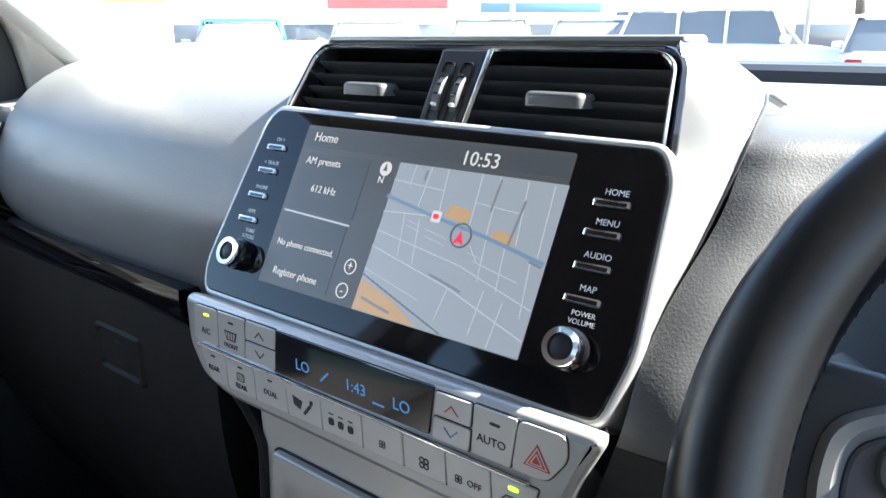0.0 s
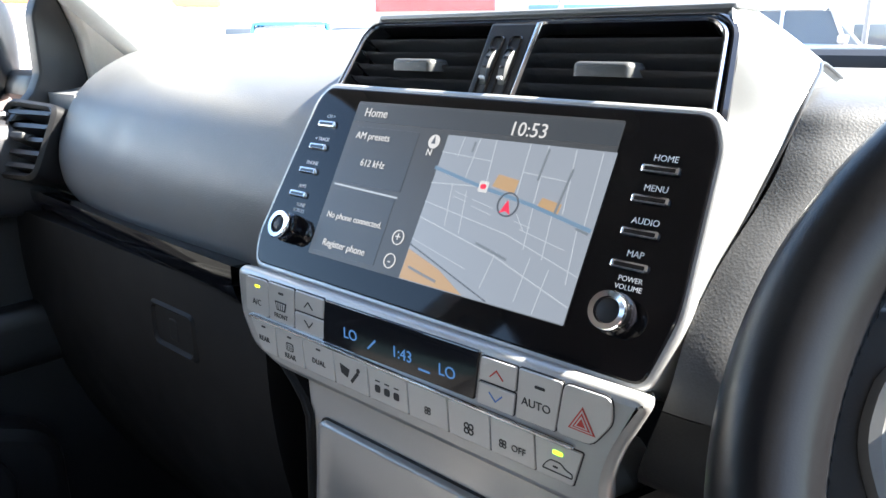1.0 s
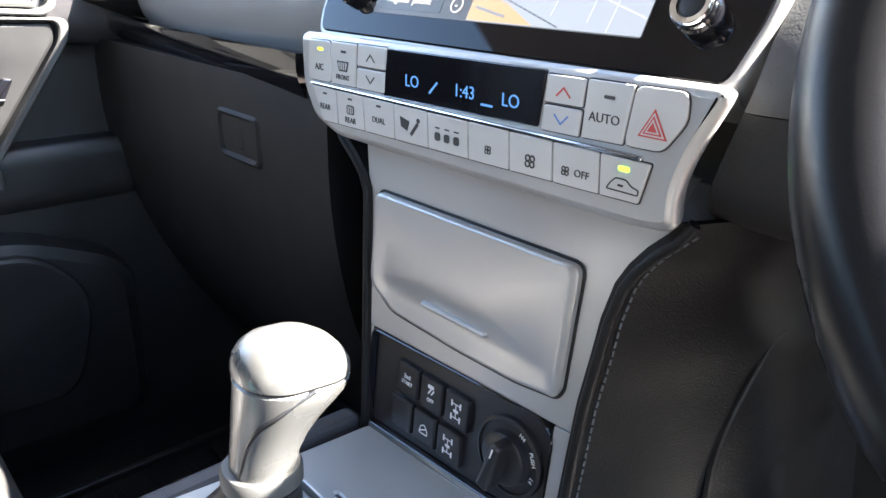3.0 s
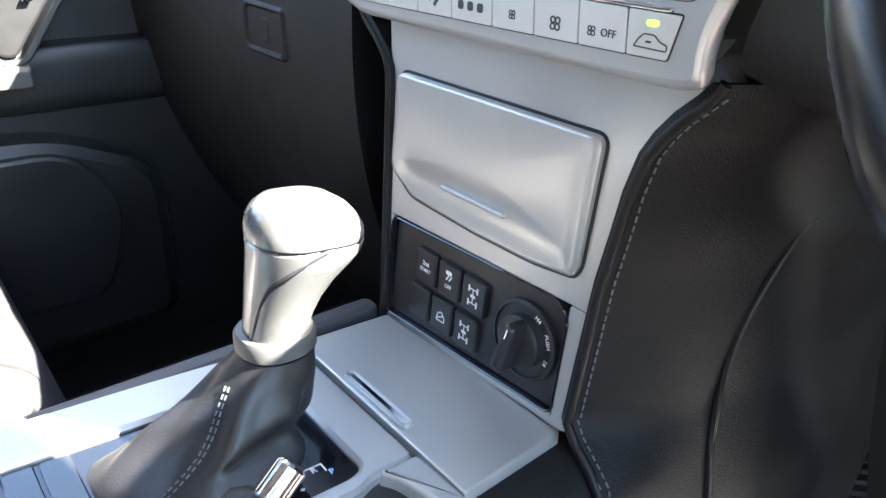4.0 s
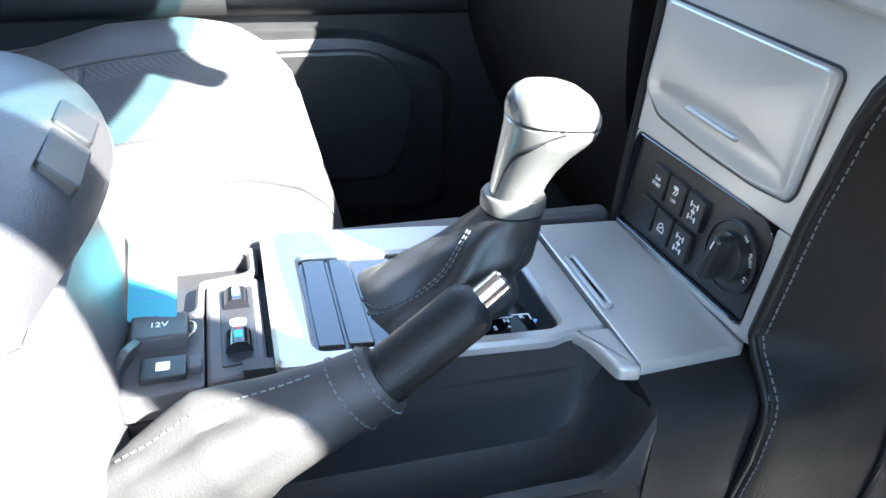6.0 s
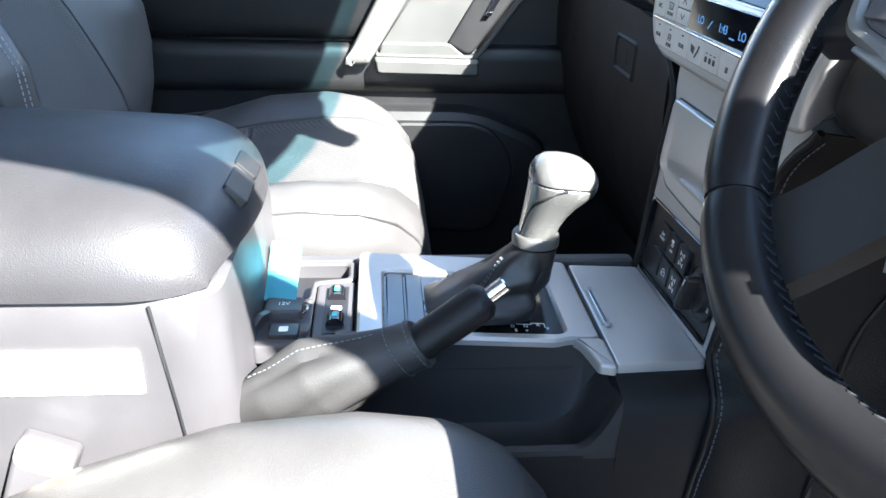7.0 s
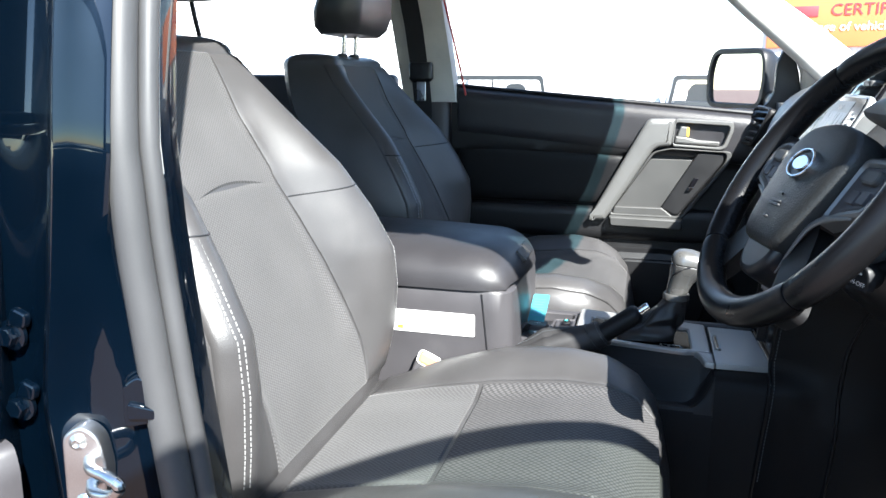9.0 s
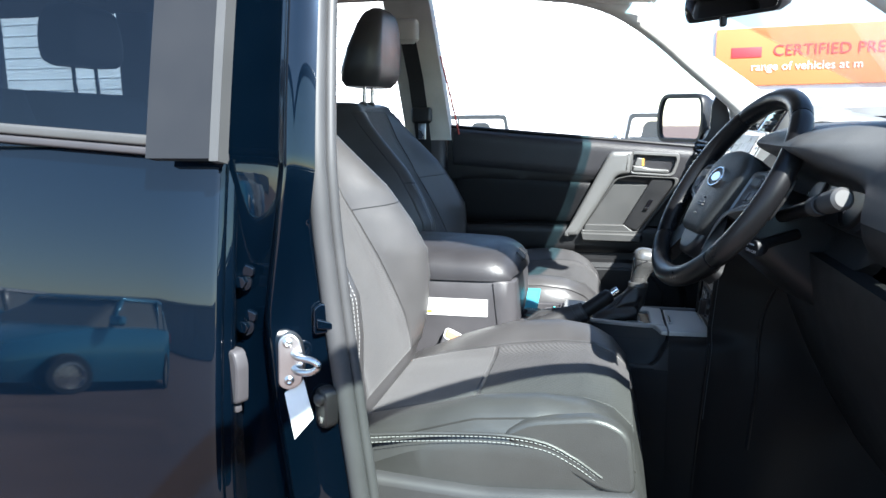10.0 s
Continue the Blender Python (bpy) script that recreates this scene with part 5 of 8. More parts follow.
for k, word in enumerate(("REAR", "REAR", "DUAL", "", "", "", "", "OFF", "")):
    a, b = xs[k], xs[k + 1]
    lowl, lowr = -0.0235 + 0.0035 * (k / 9), -0.0235 + 0.0035 * ((k + 1) / 9)
    p = [(a + g + (0.012 if k == 0 else 0.0015), lowl), (b - g + (-0.0046 if k == 8 else 0.0015), lowr), (b - g, -0.0008), (a + g, -0.0008)]
    cx = (a + b) / 2 + 0.001
    ok, _, _ = key("key", p, word, 0.0052, (cx + (0.004 if k == 7 else 0), -0.0135 if k != 1 else -0.0185), label="silver climate key")
    if k < 3:
        mark(ok, rrect(0.0045, 0.0013, 0.0003, 1, cx, -0.0045))
    if k == 1:
        mark(ok, rrect(0.008, 0.006, 0.0012, 2, cx, -0.0115)), mark(ok, rrect(0.0064, 0.0044, 0.0008, 2, cx, -0.0115), SILVER_KEY, 0.0031)
        for q in range(3):
            mark(ok, line((cx - 0.002 + 0.002 * q, -0.013), (cx - 0.002 + 0.002 * q, -0.010), 0.0006), None, 0.0033)
    if k == 3:
        mark(ok, [(cx - 0.009, -0.013), (cx - 0.003, -0.015), (cx - 0.001, -0.009), (cx - 0.010, -0.007)]), mark(ok, line((cx + 0.001, -0.016), (cx + 0.006, -0.010), 0.0022))
        mark(ok, rrect(0.003, 0.003, 0.0014, 3, cx + 0.007, -0.0075))
    if k == 4:
        for q in range(3):
            mark(ok, rrect(0.0046, 0.0048, 0.0012, 2, cx - 0.0085 + 0.0080 * q, -0.0135)), mark(ok, rrect(0.0040, 0.0008, 0.0002, 1, cx - 0.0085 + 0.0080 * q, -0.0085))
    if k in (5, 6, 7):
        fx, r_ = (cx - 0.0060, 0.0013) if k == 7 else (cx, 0.0013 if k == 5 else 0.0019)
        for q in range(4):
            qx, qy = fx + r_ * 1.15 * math.cos(radians(45 + 90 * q)), -0.0135 + r_ * 1.15 * math.sin(radians(45 + 90 * q))
            lp = [(qx + r_ * math.cos(2 * math.pi * j / 12), qy + r_ * math.sin(2 * math.pi * j / 12)) for j in range(12)]
            part("key_mark", ring_slab(FACE, lp, inset(lp, r_ * 0.42), 0.0013, 0.0017, 0.00003), DARK_INK, ok, smooth=False)
    if k == 8:
        mark(ok, rrect(0.0056, 0.0020, 0.0006, 2, cx - 0.001, -0.0055), LED_GREEN)
        car_pts = rounded([(cx - 0.010, -0.0165), (cx + 0.008, -0.0165), (cx + 0.008, -0.0135), (cx + 0.004, -0.0125), (cx + 0.001, -0.0100), (cx - 0.005, -0.0100), (cx - 0.008, -0.0130)], 0.001, 2)
        part("key_mark", ring_slab(FACE, car_pts, inset(car_pts, 0.0006), 0.0013, 0.0017, 0.00003), DARK_INK, ok, smooth=False)
        mark(ok, rrect(0.003, 0.001, 0.0003, 1, cx - 0.002, -0.0135))

# ---- lower stack ----
STACK = axes((0, -0.008, 1.04), (1, 0, 0), (0, 0.07, 1))
lower = root("lower_stack", (0, 0.0, 0.86), "satin silver lower stack with storage flap and switch bank", "console panel")
face = rounded([(-0.0985, -0.185), (0.0925, -0.175), (0.0985, -0.074), (0.1060, -0.020), (0.1120, 0.003), (0.1220, 0.018), (0.1380, 0.033), (0.1240, 0.050), (-0.1080, 0.050), (-0.1015, 0.006)], 0.004)
part("face_panel", slab(STACK, [p for p in face], -0.05, -0.0215, 0.003), SILVER, lower)
for nm, q in (("face_upper", [(-0.1010, -0.0990), (0.0968, -0.0935), (0.0985, -0.074), (0.1060, -0.020), (0.1120, 0.003), (0.1220, 0.018), (0.1380, 0.033), (0.1240, 0.050), (-0.1080, 0.050), (-0.1015, 0.006)]), ("face_left", [(-0.0985, -0.184), (-0.0900, -0.184), (-0.0890, -0.0985), (-0.1005, -0.0990)]),
              ("face_right", [(0.0805, -0.1755), (0.0925, -0.175), (0.0968, -0.0935), (0.0815, -0.0945)]), ("face_foot", [(-0.0905, -0.1845), (0.0910, -0.1755), (0.0808, -0.1690), (-0.0905, -0.1780)])):
    part(nm, slab(STACK, rounded(q, 0.0015, 2), -0.024, 0.0, 0.0012), SILVER, lower, "satin silver face panel")
lid_pts = rounded([(-0.0700, -0.0790), (0.0, -0.0815), (0.0500, -0.0810), (0.0815, -0.0770), (0.0855, -0.0700), (0.0885, 0.0050), (-0.0885, 0.0045), (-0.0915, -0.0640)], 0.008, 7)
part("lid_gap", slab(STACK, inset(lid_pts, -0.0011), -0.004, 0.0006, 0.0002), PLASTIC, lower)


def flap_height(x, y):
    """Front of the storage flap: slightly crowned, with a finger scoop along its foot."""
    side = ease((0.086 - abs(x + 0.0015)) / 0.016)
    scoop = 0.0034 * math.exp(-((y + 0.0640) / 0.0150) ** 2) * side
    return 0.0058 - scoop - 0.0006 * (y / 0.05) ** 2


flap_rings = []
for k in range(30):
    sc = 1 - (k / 29.5)
    ring = []
    for x, y in inset(lid_pts, 0.0008):
        px, py = -0.0015 + (x + 0.0015) * sc, -0.036 + (y + 0.036) * sc
        ring.append(STACK @ Vector((px, py, flap_height(px, py) - (0.0016 if k == 0 else 0.0))))
    flap_rings.append(ring)
flap_rings = [[STACK @ Vector((x, y, -0.006)) for x, y in inset(lid_pts, 0.0006)]] + flap_rings
part("storage_flap", loft(flap_rings), SILVER, lower, "satin silver storage flap with finger scoop", angle=60)
part("flap_ridge", slab(STACK, rrect(0.0600, 0.0040, 0.0018, 3, -0.0045, -0.0600), -0.006, 0.0050, 0.0016), SILVER, lower, "slim bright finger ridge")
swp = rounded([(-0.0900, -0.1770), (0.0800, -0.1680), (0.0815, -0.1030), (0.0720, -0.0950), (-0.0880, -0.1010)], 0.006)
part("switch_rim", ring_slab(STACK, inset(swp, -0.0016), swp, -0.01, 0.0012, 0.0006), GLOSS, lower)
bank = part("switch_bank", slab(STACK, swp, -0.02, -0.004, 0.001), GLOSSLESS, lower, "recessed black switch panel")
BANK = at(STACK, 0, 0, -0.004)
for r_, (yy, x0) in enumerate(((-0.1245, -0.0475), (-0.1535, -0.0525))):
    for c in range(3):
        x = x0 + 0.0252 * c
        sw = part("switch", slab(BANK, rrect(0.0225, 0.0245, 0.0018, 3, x, yy), -0.001, 0.0042, 0.0014), GLOSSLESS, bank, "square black push switch")
        sm_ = at(BANK, x, yy, 0.0043)
        if r_ == 0 and c == 0:
            writing("switch_word", "2nd", at(sm_, 0, 0.0028), 0.0048, WHITE_INK, sw), writing("switch_word", "START", at(sm_, 0, -0.0022), 0.0040, WHITE_INK, sw)
        elif r_ == 0 and c == 1:
            part("symbol", slab(sm_, rrect(0.006, 0.0028, 0.001, 2, 0, 0.0062), 0, 0.0002, 0.00003, steps=1), WHITE_INK, sw)
            part("symbol", slab(sm_, line((-0.002, 0.001), (0.0, 0.004), 0.0011), 0, 0.0002, 0.00003, steps=1), WHITE_INK, sw)
            part("symbol", slab(sm_, line((0.001, 0.001), (0.003, 0.004), 0.0011), 0, 0.0002, 0.00003, steps=1), WHITE_INK, sw)
            writing("switch_word", "OFF", at(sm_, 0, -0.0042), 0.0040, WHITE_INK, sw)
        elif not (r_ == 1 and c == 0):
            if r_ == 1 and c == 1:
                hill = rounded([(-0.0045, -0.004), (0.0045, -0.004), (0.0045, 0.0), (0.001, 0.004), (-0.003, 0.002)], 0.001, 2)
                part("symbol", ring_slab(sm_, hill, inset(hill, 0.0007), 0, 0.0002, 0.00003), WHITE_INK, sw)
                part("symbol", slab(sm_, line((-0.003, -0.002), (0.003, 0.001), 0.0008), 0, 0.0002, 0.00003, steps=1), WHITE_INK, sw)
            else:
                for a, b, w_ in (((0, -0.005), (0, 0.005), 0.0007), ((-0.004, 0.005), (0.004, 0.005), 0.0007), ((-0.004, -0.005), (0.004, -0.005), 0.0007), ((-0.004, 0.0035), (-0.004, 0.0065), 0.0014),
                                 ((0.004, 0.0035), (0.004, 0.0065), 0.0014), ((-0.004, -0.0065), (-0.004, -0.0035), 0.0014), ((0.004, -0.0065), (0.004, -0.0035), 0.0014), ((-0.0012, 0), (0.0012, 0), 0.002)):
                    part("symbol", slab(sm_, line(a, b, w_), 0, 0.0002, 0.00003, steps=1), WHITE_INK, sw)
DIAL = at(BANK, 0.0500, -0.1330, 0.0)
dial = part("drive_dial", lathe(DIAL, [(0.0265, 0.0), (0.0262, 0.0035), (0.0240, 0.0045), (0.0235, 0.0030), (0.001, 0.0030)], 44), GLOSSLESS, bank, "round black drive mode dial")
part("dial_core", lathe(DIAL, [(0.0180, 0.002), (0.0172, 0.0085), (0.0150, 0.0100), (0.001, 0.0100)], 40), GLOSSLESS, dial)
gm = DIAL @ Matrix.Rotation(radians(-14), 4, "Z")
part("dial_grip", slab(gm, rounded([(-0.0050, -0.0185), (0.0050, -0.0185), (0.0038, 0.0170), (-0.0038, 0.0170)], 0.003), 0.008, 0.0220, 0.003, steps=3), GLOSSLESS, dial)
part("dial_mark", slab(gm, line((0, 0.008), (0, 0.014), 0.0009), 0.0218, 0.0223, 0.00005, steps=1), WHITE_INK, dial)
for word, ang, sz in (("H4", 62, 0.0042), ("PUSH", 22, 0.0040), ("L4", -18, 0.0042)):
    a = radians(ang)
    writing("dial_word", word, at(DIAL, 0.0208 * math.cos(a), 0.0208 * math.sin(a), 0.0034, ang - 90), sz, WHITE_INK, dial)


def knee(sign):
    th = root("knee_pad", (sign * 0.12, 0.1, 0.46), "black leather knee pad beside the centre stack with stitched edge", "knee pad", "knee pads")

    def front_x(z):
        if sign < 0:
            return table(z, (0.46, 0.84, 0.87, 1.04, 1.055, 1.078), (0.098, 0.096, 0.0935, 0.1015, 0.110, 0.142))
        return table(z, (0.46, 0.77, 0.80, 0.835, 0.848, 0.861, 0.872, 0.966, 1.020, 1.043, 1.058, 1.078), (0.127, 0.127, 0.1295, 0.128, 0.124, 0.108, 0.0945, 0.1000, 0.1075, 0.1135, 0.1235, 0.144))

    def front_y(z):
        return -0.008 - 0.07 * (1.04 - z) - 0.003

    def fn(s, v):
        z = 0.46 + 0.622 * v
        y = front_y(z) + 0.36 * s
        bulge = 0.048 * math.sin(min(1.0, s * 2.4) * math.pi / 2) * (1 - 0.55 * max(0.0, (z - 1.0) / 0.08)) * (0.75 + 0.25 * ease((z - 0.46) / 0.3))
        zz = z - 0.03 * s * ease((z - 0.9) / 0.18) - 0.14 * max(0.0, s - 0.25) * ease((z - 0.9) / 0.18)
        base = table(z, (0.46, 0.80, 0.872, 0.966, 1.020, 1.043, 1.058, 1.078), (0.118, 0.108, 0.0975, 0.1000, 0.1075, 0.1135, 0.1235, 0.144)) if sign > 0 else front_x(z)
        return Vector((sign * (base + (front_x(z) - base) * (1 - ease(s / 0.22)) + bulge), y, zz))
    part("leather_side", sheet(fn, 36, 60, 0.006 * sign), KNEE, th, "grained black leather side")
    edge = [fn(0.0, v / 60) + Vector((0, 0.002, 0)) for v in range(0, 61)]
    part("rolled_edge", tube(edge, 0.0030, 10, up=(0, 1, 0)), LEATHER, th, "rolled leather edge")
    part("stitching", stitches([fn(0.022, v / 90) + Vector((sign * 0.0006, -0.0008, 0)) for v in range(34, 90)], 0.0055, 0.0036, 0.0005), DARKTHREAD, th)
    part("stitching", stitches([fn(0.010, v / 90) + Vector((sign * 0.0004, -0.0012, 0)) for v in range(34, 90)], 0.0055, 0.0036, 0.0005), DARKTHREAD, th)
    lowline = smooth_line([fn(0.34, 0.88), fn(0.30, 0.85), fn(0.255, 0.74), fn(0.25, 0.63), fn(0.26, 0.52), fn(0.26, 0.30)], 10)
    part("panel_edge", tube(lowline, lambda f: 0.0006 + 0.0026 * min(1.0, 2.2 * f), 8), LEATHER, th, "moulded edge of the lower side panel")


knee(1)
knee(-1)

# ---- centre console ----
TOP = axes((0, 0, 0.86), (1, 0, 0), (0, 1, 0))
con = root("centre_console", (0, -0.2, 0.46), "black centre console with silver gear surround", "console")
part("console_body", block((-0.112, -0.41, 0.46), (0.056, -0.012, 0.842), 0.006), PLASTIC, con)
part("passenger_rail", block((-0.118, -0.405, 0.80), (-0.097, -0.02, 0.8635), 0.006), TRIM, con, "dark grey side rail")
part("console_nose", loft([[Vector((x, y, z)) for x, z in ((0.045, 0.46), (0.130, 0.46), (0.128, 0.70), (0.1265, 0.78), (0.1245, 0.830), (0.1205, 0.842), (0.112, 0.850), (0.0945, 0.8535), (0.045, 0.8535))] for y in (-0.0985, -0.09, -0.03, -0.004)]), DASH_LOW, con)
# open tray beside the gear lever
tray_rings = []
for k in range(37):
    a = 1 - (1 - k / 36) ** 2
    y = -0.335 + 0.2365 * a
    wall = 0.064 * max(0.0, (a - 0.80) / 0.20) ** 2.4
    lip = 0.052 * max(0.0, (a - 0.86) / 0.14) ** 2
    tray_rings.append([Vector((x, y, z)) for x, z in ((0.045, 0.46), (0.118, 0.46), (0.124, 0.60), (0.124, 0.788 + lip), (0.1215, 0.797 + lip), (0.1165, 0.799 + lip), (0.1125, 0.793 + max(lip, wall * 0.8)), (0.106, 0.782 + wall), (0.090, 0.7755 + wall), (0.072, 0.7755 + wall), (0.0625, 0.780 + wall), (0.0580, 0.795 + wall * 0.7), (0.0545, 0.858 - 0.055 * (y + 0.1)), (0.045, 0.858 - 0.055 * (y + 0.1)))])
part("side_tray", loft(tray_rings), TRAY, con, "open black side tray")
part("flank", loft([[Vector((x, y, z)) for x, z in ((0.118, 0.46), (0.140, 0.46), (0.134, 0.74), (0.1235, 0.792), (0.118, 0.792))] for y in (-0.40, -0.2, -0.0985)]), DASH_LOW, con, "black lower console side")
tray_pts = rounded([(-0.0900, -0.0965), (0.0920, -0.0965), (0.0880, -0.0170), (-0.0850, -0.0240)], 0.003)
tray = part("tray_lid", slab(TOP, tray_pts, -0.012, 0.0025, 0.0016), SILVER, con, "silver sliding tray lid")
part("tray_handle", ring_slab(TOP, rrect(0.070, 0.0095, 0.004, 4, -0.002, -0.0885), rrect(0.064, 0.0045, 0.002, 4, -0.002, -0.0885), 0.0, 0.0062, 0.0020), SILVER, tray, "raised silver finger grip")
part("handle_core", slab(TOP, rrect(0.064, 0.0045, 0.002, 4, -0.002, -0.0885), 0, 0.0045, 0.0008), CHROME, tray)
# gear surround: silver frame with a tail to the tray, rising a little to the rear
GEAR = axes((0, 0, 0.8545), (1, 0, 0), (0, 1, -0.055))
go = rounded([(-0.0965, -0.3170), (0.0605, -0.3170), (0.0605, -0.1420), (0.0550, -0.1300), (0.0540, -0.1010), (-0.0930, -0.1010), (-0.0960, -0.2000)], 0.006)
gi = rounded([(-0.0580, -0.2930), (0.0500, -0.2930), (0.0490, -0.2000), (0.0480, -0.1400), (0.0440, -0.1310), (-0.0580, -0.1310), (-0.0580, -0.2000)], 0.008)
part("gear_surround", ring_slab(GEAR, go, gi, -0.003, 0.0045, 0.0025), SILVER, con, "satin silver gear surround")
tail = rounded([(0.0530, -0.1270), (0.0620, -0.1205), (0.0780, -0.1165), (0.0950, -0.1130), (0.0975, -0.0975), (0.0530, -0.0985)], 0.004)
part("surround_tail", slab(GEAR, tail, -0.005, 0.0043, 0.0030, steps=3), SILVER, con)
plate = part("gear_plate", slab(GEAR, gi, -0.020, 0.0005, 0.0003), GLOSS, con, "gloss black gear plate")
for y0, y1 in ((-0.2905, -0.2740), (-0.2720, -0.2560)):
    part("cubby_lid", slab(GEAR, rounded([(-0.0545, y0), (0.0450, y0), (0.0455, y1), (-0.0545, y1)], 0.002), 0, 0.0026, 0.0010), SHUTTER, plate, "glossy sliding shutter leaf")
for word, x, y, mt in (("P", 0.0360, -0.1450, LCD_BLUE), ("R", 0.0300, -0.1530, WHITE_INK), ("N", 0.0330, -0.1650, WHITE_INK), ("D", 0.0330, -0.1770, WHITE_INK), ("S", 0.0400, -0.1750, WHITE_INK), ("+", 0.0400, -0.1650, WHITE_INK)):
    writing("gear_letter", word, at(GEAR, x, y, 0.0009, 90), 0.0058, mt, plate)
for a, b in (((0.0330, -0.1470), (0.0270, -0.1470)), ((0.0270, -0.1470), (0.0270, -0.1590)), ((0.0290, -0.1590), (0.0290, -0.1730))):
    part("gate_line", slab(GEAR, line(a, b, 0.0008), 0.0004, 0.0008, 0.00005, steps=1), WHITE_INK, plate, smooth=False)

# switch block with heater rockers, sockets and cup well
blk = root("console_switch_block", (0.0, -0.36, 0.85), "dark grey console switch block with two heater rockers", "switch panel")
sb = rounded([(-0.0480, -0.3560), (0.0560, -0.3560), (0.0520, -0.3200), (-0.0520, -0.3200)], 0.006)
part("rocker_plate", slab(TOP, sb, -0.012, 0.0060, 0.0025), TRIM, blk)
part("rocker_bed", slab(TOP, rounded([(-0.0380, -0.3470), (0.0440, -0.3470), (0.0420, -0.3255), (-0.0400, -0.3255)], 0.002), 0, 0.0068, 0.0006), GLOSSLESS, blk)
for x in (-0.022, 0.024):
    rk = part("heater_rocker", tube([at(TOP, x - 0.008, -0.3362, 0.0065).translation, at(TOP, x + 0.008, -0.3362, 0.0065).translation], 0.0085, 14), GLOSS, blk, "gloss black heater rocker")
    part("rocker_mark", slab(at(TOP, x, -0.3362, 0.0140), rrect(0.0075, 0.0050, 0.001, 2), 0, 0.0014, 0.0003), LED_TEAL, rk)
    part("rocker_mark", slab(at(TOP, x - 0.006, -0.3362, 0.0138), rrect(0.0025, 0.0040, 0.0006, 2), 0, 0.0012, 0.0003), RED_INK, rk)
part("seat_symbol", slab(at(TOP, 0.0010, -0.3362, 0.0068), rrect(0.008, 0.010, 0.002, 2), 0, 0.0003, 0.0001), WHITE_INK, blk)
sock = root("socket_panel", (0.02, -0.38, 0.85), "dark grey power socket panel with open cap", "socket panel")
part("panel", slab(TOP, rounded([(-0.0130, -0.4040), (0.0600, -0.4040), (0.0565, -0.3570), (-0.0130, -0.3570)], 0.004), -0.012, 0.0045, 0.002), TRIM, sock)
part("socket_cap", slab(at(TOP, 0.004, -0.3830, 0.0045), rrect(0.026, 0.034, 0.003, 3), -0.001, 0.0095, 0.002), TRIM, sock, "grey raised socket cap")
writing("cap_word", "12V", at(TOP, 0.004, -0.3830, 0.0142, 90), 0.007, WHITE_INK, sock)
part("usb_cover", slab(at(TOP, 0.038, -0.3800, 0.0045), rrect(0.020, 0.026, 0.002, 3), -0.001, 0.0040, 0.001), GLOSSLESS, sock)
part("usb_mark", slab(at(TOP, 0.038, -0.3800, 0.0087), rrect(0.008, 0.008, 0.001, 2), 0, 0.0002, 0.00005), WHITE_INK, sock)
part("side_button", slab(at(TOP, 0.038, -0.3620, 0.0045), rrect(0.012, 0.008, 0.002, 3), -0.001, 0.0050, 0.001), TRIM, sock)
part("open_cap", slab(axes((0.033, -0.4010, 0.872), (0.8, -0.2, 0.3), (-0.2, 0.5, 0.8)), rrect(0.024, 0.022, 0.004, 3), -0.002, 0.003, 0.0015), TRIM, sock, "hinged cap standing open")
well = root("cup_well", (-0.05, -0.365, 0.83), "deep black open cup well in the console", "cup holder")
wo = rounded([(-0.0960, -0.4045), (-0.0140, -0.4045), (-0.0140, -0.3575), (-0.0500, -0.3570), (-0.0560, -0.3200), (-0.0960, -0.3200)], 0.006)
wi = rounded([(-0.0900, -0.3985), (-0.0200, -0.3985), (-0.0200, -0.3635), (-0.0560, -0.3620), (-0.0620, -0.3270), (-0.0900, -0.3270)], 0.006)
part("well_rim", ring_slab(TOP, wo, wi, -0.011, 0.0050, 0.002), TRIM, well)
part("well_floor", slab(TOP, wi, -0.0115, -0.0108, 0.0001), GLOSSLESS, well)

# key tag hung in the cup well
tag = root("key_tag", (-0.03, -0.385, 0.862), "pale blue paper key tag on a wire ring", "key tag")
tm = axes((-0.030, -0.386, 0.890), (0.15, 1, 0.05), (-0.80, 0.05, 0.55))
part("card", slab(tm, rrect(0.030, 0.064, 0.003, 3), -0.0004, 0.0004, 0.0002), TEAL_PAPER, tag, "pale blue printed card")
for k in range(7):
    part("print_line", slab(tm, rrect(0.022 - 0.003 * (k % 3), 0.0009, 0.0002, 1, -0.001, 0.020 - 0.006 * k), 0.0003, 0.0006, 0.00005, steps=1), BLUE_INK, tag)
hole = [tm @ Vector((0.004 * math.cos(2 * math.pi * k / 16), -0.0290 + 0.005 * math.sin(2 * math.pi * k / 16) - 0.004, 0.001 * math.cos(4 * math.pi * k / 16))) for k in range(16)]
part("wire_ring", tube(hole, 0.0008, 8, closed=True), STEEL, tag)
part("key_ring", tube([Vector((0.004 + 0.010 * math.cos(2 * math.pi * k / 20), -0.372 + 0.010 * math.sin(2 * math.pi * k / 20), 0.8655 + 0.004 * math.sin(2 * math.pi * k / 20))) for k in range(20)], 0.0012, 8, closed=True), STEEL, tag)

